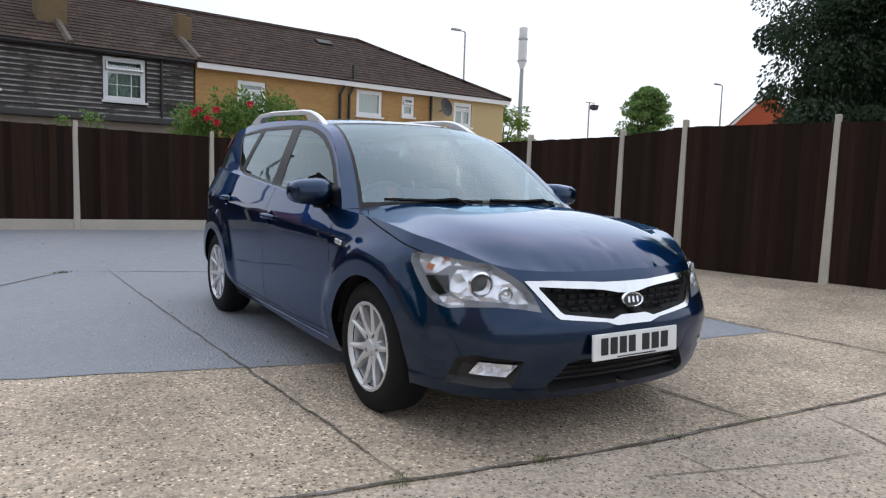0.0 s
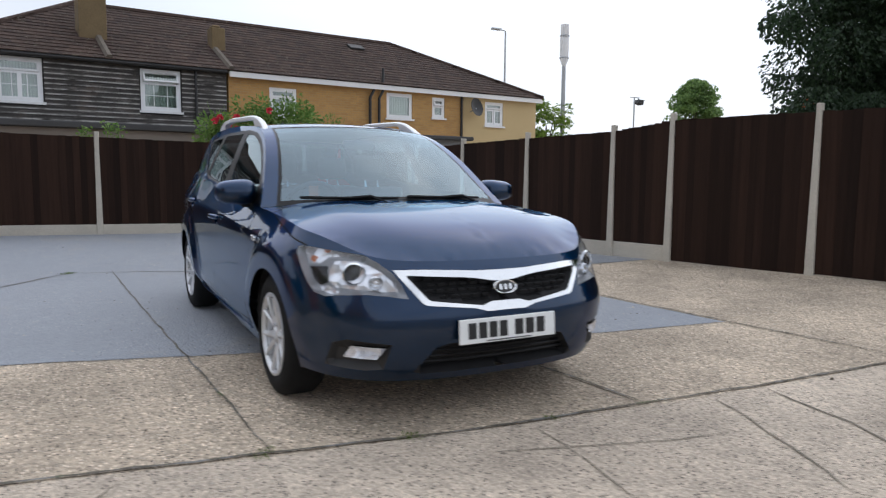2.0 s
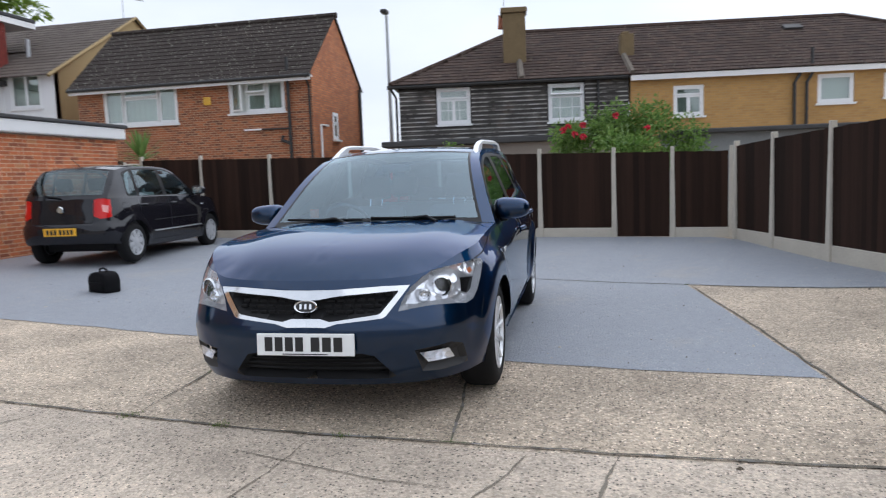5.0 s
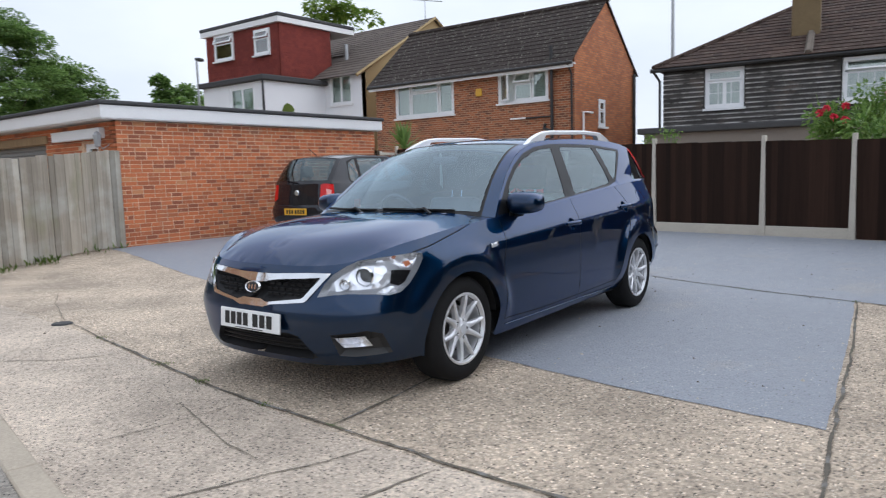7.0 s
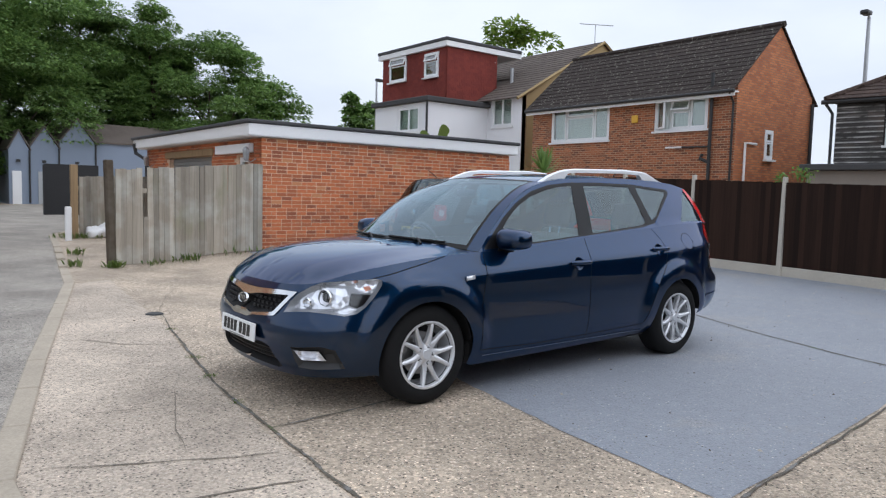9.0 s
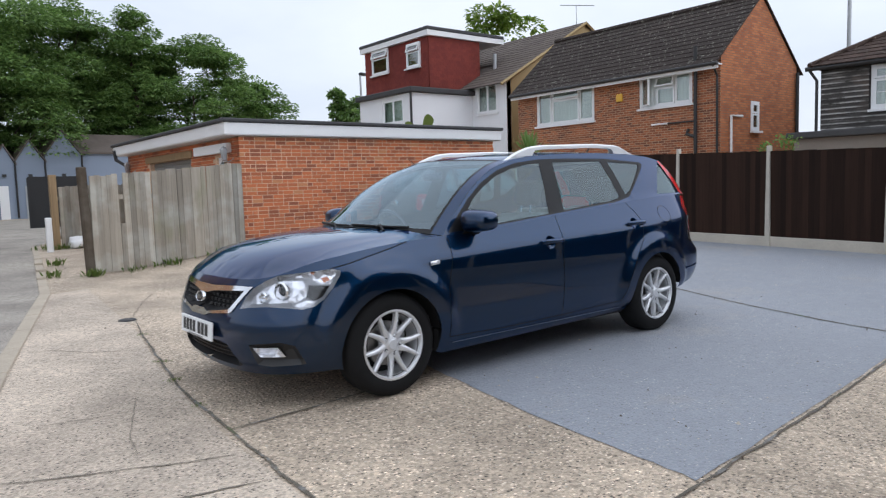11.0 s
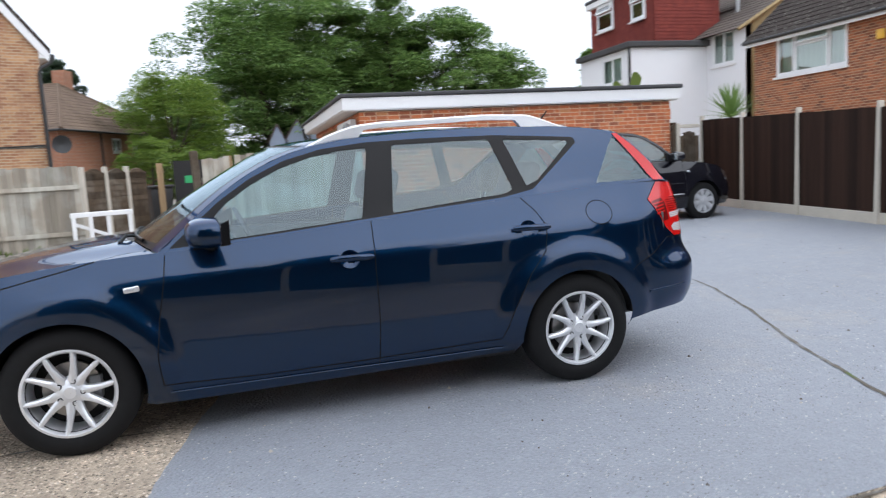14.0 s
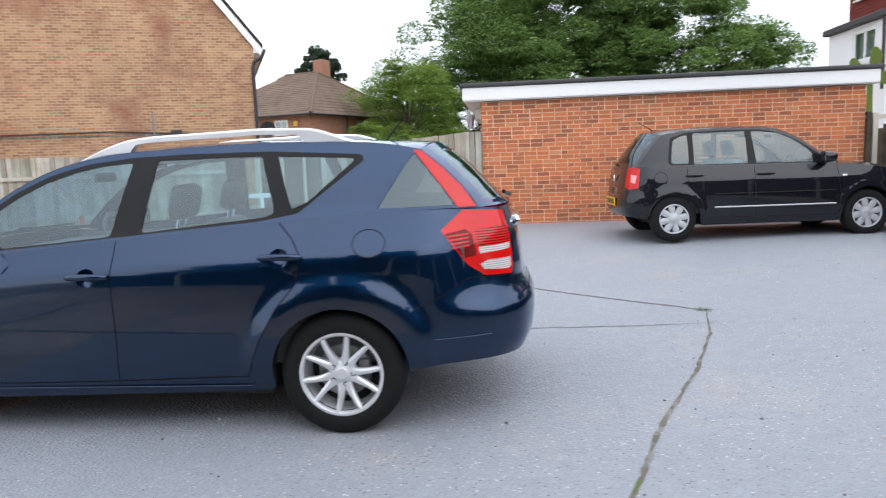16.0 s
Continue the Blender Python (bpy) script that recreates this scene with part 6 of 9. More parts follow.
    side_outline = belt + upper[1:-1]
    greg = spec["glass_regions"]
    gfine = [resample(rounded(poly, rad), 0.03, True) for _, poly, rad in greg]
    pts3, tris3 = triangulate(side_outline, gfine, 0.05)
    side3 = lambda x, z: Vector((x, sh.side_y(x, z), z))
    groups3 = {}
    for t, c in tris3:
        key = "pillar"
        for (gname, _, _), f in zip(greg, gfine):
            if inside(c, f):
                key = gname
                break
        groups3.setdefault(key, []).append(t)
    for key, ts in groups3.items():
        flat = {"pillar": (paint, 0.0, ""), "trim": (M_TRIM, 0.001, "black window surround"), "tail_lamp_upper": (M_REDBRIGHT, -0.004, "bright red upper tail lamp strip")}
        if key in flat:
            mt, off, lb = flat[key]
            skin(root, key, pts3, ts, lambda x, z: side3(x, z) - Vector((0, off, 0)), mt, lb, True, 60, True)
        else:
            for o in skin(root, key.rstrip("_"), pts3, ts, lambda x, z: side3(x, z) - Vector((0, 0.004, 0)), M_DARKGLASS if key.startswith("rear_quarter") else M_CARGLASS, "", True, 60, True):
                o.visible_shadow = False

    # windscreen, roof, rear window: ruled between the centre line and the edges
    def patch(pname, centre, edges, na, nb, material, power=2.0, keep=None, drop=0.0, side=0):
        bm = bmesh.new()
        grid = {}
        ce, ed = catmull(centre, 10), catmull(edges, 10)
        for j in range(nb + 1):
            t = j / nb
            c = ce[int(round(t * (len(ce) - 1)))]
            e = ed[int(round(t * (len(ed) - 1)))]
            for i in range(-na, na + 1):
                a = abs(i) / na
                y = e.y * a * (1 if i > 0 else -1)
                grid[i, j] = bm.verts.new((c.x + (e.x - c.x) * a ** 2, y, c.z + (e.z - c.z) * a ** power - drop))
        for j in range(nb):
            for i in range(-na, na):
                if side * (i + 0.5) >= 0 and (keep is None or keep((abs(i + 0.5)) / na, (j + 0.5) / nb)):
                    bm.faces.new((grid[i, j], grid[i + 1, j], grid[i + 1, j + 1], grid[i, j + 1]))
        bmesh.ops.delete(bm, geom=[v for v in bm.verts if not v.link_faces], context="VERTS")
        return part(pname, bm, material, root, "", 60)

    e3 = lambda line: [(x, sh.side_y(x, z), z) for x, z in line]
    ws_c, ws_e = spec["screen_centre"], e3(a_line)
    g_in = lambda a, b: a < spec.get("glass_to", 0.955) and 0.03 < b < 0.955
    g_seal = lambda a, b: a < spec.get("glass_to", 0.955) + 0.03 and not g_in(a, b)
    patch("windscreen", ws_c, ws_e, 40, 30, M_SCREEN, 2.0, g_in).visible_shadow = False
    patch("windscreen_seal", ws_c, ws_e, 40, 30, M_TRIM, 2.0, g_seal)
    if "glass_to" in spec:
        for side in (1, -1):
            patch("windscreen_pillar", ws_c, ws_e, 40, 30, paint, 2.0, lambda a, b: a >= spec["glass_to"] + 0.03, 0.0, side)
    patch("roof", spec["roof_centre"], e3([a_line[-1]] + roof_edge + [d_line[0]]), 12, 30, paint, 2.6)
    patch("headlining", spec["roof_centre"], e3([a_line[-1]] + roof_edge + [d_line[0]]), 12, 30, M_LINER, 2.6, None, 0.035)
    rw_in = lambda a, b: a < spec["rear_glass"] and 0.06 < b < 0.9
    patch("rear_window", spec["tail_centre"], e3(d_line), 16, 16, M_DARKGLASS, 2.0, rw_in).visible_shadow = False
    patch("tailgate", spec["tail_centre"], e3(d_line), 16, 16, paint, 2.0, lambda a, b: not rw_in(a, b))
    # scuttle between bonnet and windscreen
    sc_e = [sh.at(s_end, sh.top(s_end))] + [Vector((x, y, bonnet_z(x, y))) for x, y in cowl]
    sc_e = catmull(sc_e, 6)
    wse = [Vector(v) for v in (ws_c[0], ws_e[0])]
    bm = bmesh.new()
    k = len(sc_e) - 1
    for sgn in (1, -1):
        low = [bm.verts.new((p.x, sgn * p.y, p.z - 0.012)) for p in sc_e]
        high = []
        for i in range(k + 1):
            a = 1 - i / k
            c, e = wse
            high.append(bm.verts.new((c.x + (e.x - c.x) * a * a, sgn * e.y * a, c.z + (e.z - c.z) * a * a - 0.006)))
        for i in range(k):
            bm.faces.new((low[i], low[i + 1], high[i + 1], high[i]))
    part("scuttle", bm, M_DARKPLASTIC, root)
    # underside, arch liners, inner panels
    L0, L1 = spec["outline"][-1][0], spec["outline"][0][0]
    wd = spec["half"]
    part("underbody", box(spec["hubs"][1] - 0.2, L1 - 0.28, -wd + 0.26, wd - 0.26, 0.19, 0.42, 0.03), M_GAP, root)
    part("rear_floor", box(L0 + 0.2, spec["hubs"][1] - 0.2, -wd + 0.26, wd - 0.26, 0.37, 0.46, 0.03), M_GAP, root)
    for sy in (1, -1):
        part("door_lining", box(spec["tub"][0], spec["tub"][1], sy * (wd - 0.15) - 0.02, sy * (wd - 0.15) + 0.02, 0.35, spec["belt_in"]), M_DASH, root)
        part("sill", box(spec["hubs"][1] + 0.36, spec["hubs"][0] - 0.36, sy * (wd - 0.16) - 0.09, sy * (wd - 0.16) + 0.08, 0.2, 0.36, 0.02), M_GAP, root)
        for hx in spec["hubs"]:
            bm = bmesh.new()
            rings = []
            for yy in (wd - 0.40, wd - 0.035):
                rings.append([bm.verts.new((hx + (spec["arch"] + 0.02) * math.cos(a), sy * yy, spec["hub_z"] + (spec["arch"] + 0.02) * math.sin(a))) for a in (math.pi * (i / 24 * 0.92 + 0.04) for i in range(25))])
            for i in range(24):
                bm.faces.new((rings[0][i], rings[0][i + 1], rings[1][i + 1], rings[1][i]))
            bm.faces.new(rings[0])
            part("arch_liner", bm, M_GAP, root)
    part("cabin_floor", box(spec["tub"][0], spec["tub"][1], -wd + 0.16, wd - 0.16, 0.34, 0.38), M_DASH, root)
    part("bulkhead", box(spec["tub"][0] - 0.02, spec["tub"][0], -wd + 0.2, wd - 0.2, 0.35, spec["belt_in"]), M_DASH, root)
    dx = spec["dash_x"]
    part("dashboard", box(dx - 0.28, dx + 0.22, -wd + 0.18, wd - 0.18, 0.55, spec["belt_in"] - 0.03, 0.06, 3), M_DASH, root, "", 50)
    ang = np.linspace(0, 2 * math.pi, 25)
    part("steering_wheel", tube([(0, 0.18 * math.cos(a), 0.18 * math.sin(a)) for a in ang], 0.014, 8), M_DASH, root, "", 50).matrix_basis = pose(dx - 0.36, -0.36, spec["belt_in"] - 0.02, 0, 25, 0)
    for sy in (-0.36, 0.36):
        seat(root, spec["seat_x"], sy, 0.5)
    seat(root, spec["bench_x"], 0, 1.16, 16, "rear_bench")
    part("interior_mirror", box(-0.015, 0.015, -0.11, 0.11, -0.03, 0.03, 0.014, 2, pose(spec["screen_centre"][-1][0] + 0.02, 0, spec["screen_centre"][-1][2] - 0.12)), M_DASH, root, "", 50)
    # wheels
    for hx in spec["hubs"]:
        for sy in (1, -1):
            y = spec["track"]
            wheel(root, pose(hx, sy * y, spec["hub_z"], 0, 0, 0 if sy > 0 else 180), spec)
    # door mirrors
    mx, my, mz = spec["mirror"]
    for sy in (1, -1):
        bm = bmesh.new()
        bmesh.ops.create_uvsphere(bm, u_segments=28, v_segments=18, radius=1)
        for v in bm.verts:
            x, y, z = v.co
            f = lambda q, e: math.copysign(abs(q) ** e, q)
            x, y, z = f(x, 0.75), f(y, 0.62), f(z, 0.66)
            v.co = (max(x, -0.45) * 0.105 + (0.02 * (y < 0) * 0), y * 0.118, z * 0.072 * (1 - 0.12 * y))
        bm.transform(pose(mx, sy * my, mz, 0, 0, sy * 8) @ Matrix.Diagonal((1, sy, 1, 1)))
        if sy < 0:
            bmesh.ops.reverse_faces(bm, faces=bm.faces[:])
        dm = part("door_mirror", bm, paint, root, "", 60)
        part("mirror_glass", box(-0.052, -0.049, -0.095, 0.095, -0.05, 0.05, 0.001, 1, pose(mx, sy * my, mz, 0, 0, sy * 8)), M_CHROME, dm)
        by = sh.side_y(mx - 0.02, mz - 0.06)
        part("mirror_arm", tube([(mx - 0.01, sy * (by - 0.02), mz - 0.075), (mx - 0.005, sy * (by + 0.05), mz - 0.07), (mx, sy * (my - 0.03), mz - 0.03)], [0.04, 0.034, 0.04], 10, 0.6), M_TRIM, dm, "", 50)
        part("mirror_base", prism([(mx - 0.10, mz - 0.085), (mx + 0.09, mz - 0.09), (mx - 0.05, mz + 0.03), (mx - 0.10, mz + 0.05)], sy * (by - 0.035), sy * (by + 0.012), "y"), M_TRIM, dm)
    # door handles
    for hx, hz in spec["handles"]:
        s = sh.at_x(hx)
        for sy in (1, -1):
            line = []
            for k in range(9):
                t = k / 8
                x = hx - 0.11 + 0.22 * t
                p = sh.at(sh.at_x(x), hz, -0.012 - 0.022 * math.sin(math.pi * min(1, max(0, t)) ** 0.8))
                line.append((p.x, sy * p.y, hz + 0.004 * math.sin(math.pi * t)))
            part("door_handle", tube(line, [0.009] + [0.0135] * 7 + [0.009], 8, 1.25), spec["handle_mat"], root, "", 60)
    return root, sh, bonnet_z


def lane_regions(sh):
    """Lamps, grilles and shut lines of the blue estate, placed on its skin."""
    Y, X, R = (lambda y, z: sh.sz("y", y, z)), (lambda x, z: sh.sz("x", x, z)), (lambda y, z: sh.sz("r", y, z))
    t = lambda p, d: (p[0], sh.top(p[0]) - d)
    head = [Y(0.472, 0.590), Y(0.506, 0.658), Y(0.548, 0.704), Y(0.62, 0.746), Y(0.69, 0.773), X(1.77, 0.796), X(1.69, 0.803), X(1.648, 0.795), X(1.655, 0.765), X(1.70, 0.70), X(1.755, 0.640), X(1.81, 0.602), X(1.88, 0.590), X(1.94, 0.600), Y(0.655, 0.609), Y(0.56, 0.603)]
    frame_out = [(0, 0.523), (sh.at_y(0.10), 0.521), (sh.at_y(0.165), 0.539), Y(0.395, 0.562), Y(0.412, 0.572), Y(0.455, 0.62), Y(0.498, 0.668), Y(0.542, 0.714), Y(0.40, 0.714), Y(0.22, 0.706), (sh.at_y(0.14), 0.701), (0, 0.700)]
    frame_in = [(0, 0.564), (sh.at_y(0.075), 0.564), (sh.at_y(0.125), 0.549), Y(0.372, 0.580), Y(0.388, 0.588), Y(0.43, 0.634), Y(0.478, 0.684), Y(0.476, 0.691), Y(0.21, 0.675), (sh.at_y(0.14), 0.668), (sh.at_y(0.06), 0.654), (0, 0.652)]
    low = [(0, 0.247), Y(0.41, 0.245), Y(0.45, 0.258), Y(0.345, 0.372), (sh.at_y(0.28), 0.385), (0, 0.385)]
    fog = [Y(0.612, 0.322), Y(0.735, 0.328), Y(0.705, 0.383), Y(0.568, 0.375)]
    fog_cup = [Y(0.545, 0.392), Y(0.715, 0.412), X(1.925, 0.39), X(1.868, 0.278), Y(0.66, 0.268), Y(0.585, 0.275)]
    bonnet_side = [X(1.165, 0.921), X(1.30, 0.889), X(1.44, 0.860), X(1.58, 0.829), X(1.70, 0.8045)]
    tail = [X(-1.852, 1.013), X(-1.935, 1.075), X(-1.985, sh.top(sh.at_x(-1.985)) - 0.006), R(0.57, 1.09), R(0.57, 0.99), R(0.585, 0.88), R(0.60, 0.80), R(0.63, 0.768), X(-2.075, 0.778), X(-1.99, 0.832), X(-1.915, 0.925)]
    bars = [[X(-1.885 - 0.3 * (0.985 - z), z), X(-2.0, z + 0.008), X(-2.0, z + 0.016), X(-1.885 - 0.3 * (0.985 - z), z + 0.008)] for z in (0.977, 0.958, 0.939, 0.920)]
    tail_dark = [X(-1.872, 0.995), X(-1.985, 1.012), X(-2.02, 0.985), X(-2.035, 0.878), X(-1.965, 0.872), X(-1.925, 0.922)]
    tail_ribs = [X(-2.03, 1.005), R(0.60, 1.02), R(0.595, 0.930), X(-2.05, 0.922)]
    tail_clear = [X(-2.05, 0.918), R(0.60, 0.926), R(0.605, 0.897), X(-2.055, 0.886)]
    tail_rev = [X(-2.055, 0.835), X(-2.10, 0.852), R(0.62, 0.852), R(0.622, 0.805), R(0.65, 0.795), X(-2.075, 0.806)]
    front_gap = [X(0.905, 0.30), X(0.915, 0.45), X(0.895, 0.62), X(0.86, 0.80), X(0.85, 0.925)]
    b_gap = [X(-0.16, 0.25), X(-0.175, 0.5), X(-0.17, 0.8), X(-0.175, 1.012)]
    sill_gap = [X(0.905, 0.30), X(0.4, 0.285), X(-0.16, 0.292), X(-0.85, 0.31)]
    rear_gap = [X(-0.85, 0.31), X(-0.92, 0.48), X(-1.02, 0.66), X(-1.125, 0.78), X(-1.145, 0.92), X(-1.10, 1.0), X(-1.03, 1.075)]
    bump_r = [X(-1.67, 0.62), X(-1.85, 0.70), X(-1.99, 0.775), R(0.64, 0.760)]
    tg_gap = [R(0.545, 1.09), R(0.545, 0.95), R(0.575, 0.79), R(0.57, 0.66), R(0.0, 0.655)]
    chrome = {"kind": "flat", "mat": M_CHROME, "off": -0.007, "label": "polished chrome grille surround"}
    gap = {"kind": "flat", "mat": M_GAP, "off": 0.0035}
    cup = {"kind": "recess", "mat": M_BLUE, "depth": 0.022}
    out = [("shut_line", ribbon(resample(g, 0.05), 0.006), gap) for g in (front_gap, b_gap, sill_gap, rear_gap, bump_r, tg_gap, bonnet_side)]
    out += [("handle_cup", ellipse(sh.at_x(-0.04), 0.832, 0.052, 0.047), cup), ("handle_cup_", ellipse(sh.at_x(-1.04), 0.906, 0.052, 0.047), cup)]
    out += [("fuel_flap_line", ribbon(ellipse(sh.at_x(-1.49), 0.965, 0.082, 0.066, 28) + [(sh.at_x(-1.49) + 0.082, 0.965)], 0.005), {"kind": "flat", "mat": M_GAP, "off": 0.002})]
    door_f = [X(0.905, 0.302), *[p for p in front_gap[1:]], (sh.at_x(0.85), 1.2), (sh.at_x(-0.175), 1.2), X(-0.16, 0.292), X(0.4, 0.285)]
    door_r = [X(-0.16, 0.292), (sh.at_x(-0.175), 1.2), (sh.at_x(-1.03), 1.2), *rear_gap[::-1][1:]]
    out += [("fog_lamp", fog, {"kind": "lamp", "depth": 0.03, "mat": M_REFLECTOR, "label": "clear front fog lamp"}), ("fog_recess", fog_cup, {"kind": "recess", "mat": M_DARKPLASTIC, "depth": 0.03, "label": "black fog lamp recess"}),
            ("grille", frame_in, {"kind": "recess", "mat": M_GAP, "depth": 0.05, "label": "black mesh grille"}), ("grille_surround", frame_out, chrome),
            ("lower_grille", low, {"kind": "recess", "mat": M_GAP, "depth": 0.07, "label": "black lower air intake"}),
            ("headlamp", head, {"kind": "lamp", "depth": 0.040, "mat": M_BEZEL, "label": "clear swept-back headlamp with chrome bowl and black bezel"}),
            ("reversing_lamp", tail_rev, {"kind": "flat", "mat": M_CLEARRIB, "off": -0.004}), ("indicator", tail_clear, {"kind": "flat", "mat": M_CLEARRIB, "off": -0.004}), ("lens_ribs", tail_ribs, {"kind": "flat", "mat": M_REDRIB, "off": -0.004, "label": "ribbed bright red lens"}),
            *[("brake_lamp_bar" + "_" * i, b, {"kind": "flat", "mat": M_REDBRIGHT, "off": -0.005}) for i, b in enumerate(bars)],
            ("brake_lamp", tail_dark, {"kind": "flat", "mat": M_RED, "off": -0.004, "label": "deep red brake lamp"}),
            ("tail_lamp", tail, {"kind": "flat", "mat": M_REDBRIGHT, "off": -0.004, "label": "bright red tail lamp cluster"}),
            ("front_door", door_f, {"kind": "paint"}), ("rear_door", door_r, {"kind": "paint"})]
    return out


def lamp_zones(sh):
    """Chrome, amber and black pieces behind the headlamp lens."""
    Y, X = (lambda y, z: sh.sz("y", y, z)), (lambda x, z: sh.sz("x", x, z))
    return [("headlamp", [X(1.755, 0.752), X(1.715, 0.760), X(1.705, 0.738), X(1.74, 0.724)], "indicator", M_AMBER),
            ("headlamp", [Y(0.515, 0.618), Y(0.545, 0.662), Y(0.60, 0.700), Y(0.66, 0.724), Y(0.72, 0.742), X(1.865, 0.740), X(1.845, 0.70), X(1.85, 0.655), X(1.90, 0.625), Y(0.66, 0.622), Y(0.58, 0.616)], "chrome_bowl", M_REFLECTOR),
            ("headlamp", [Y(0.71, 0.764), X(1.77, 0.789), X(1.69, 0.796), X(1.655, 0.788), X(1.672, 0.752), X(1.705, 0.715), X(1.77, 0.72), X(1.82, 0.755)], "side_reflector", M_REFLECTOR),
            ("headlamp", [X(1.83, 0.715), X(1.775, 0.712), X(1.71, 0.705), X(1.755, 0.647), X(1.80, 0.628), X(1.85, 0.645)], "black_bezel", M_GLOSSBLACK),
            ("headlamp", [X(1.80, 0.622), X(1.82, 0.604), X(1.88, 0.595), X(1.93, 0.606), X(1.90, 0.618), X(1.85, 0.632)], "lower_reflector", M_REFLECTOR)]


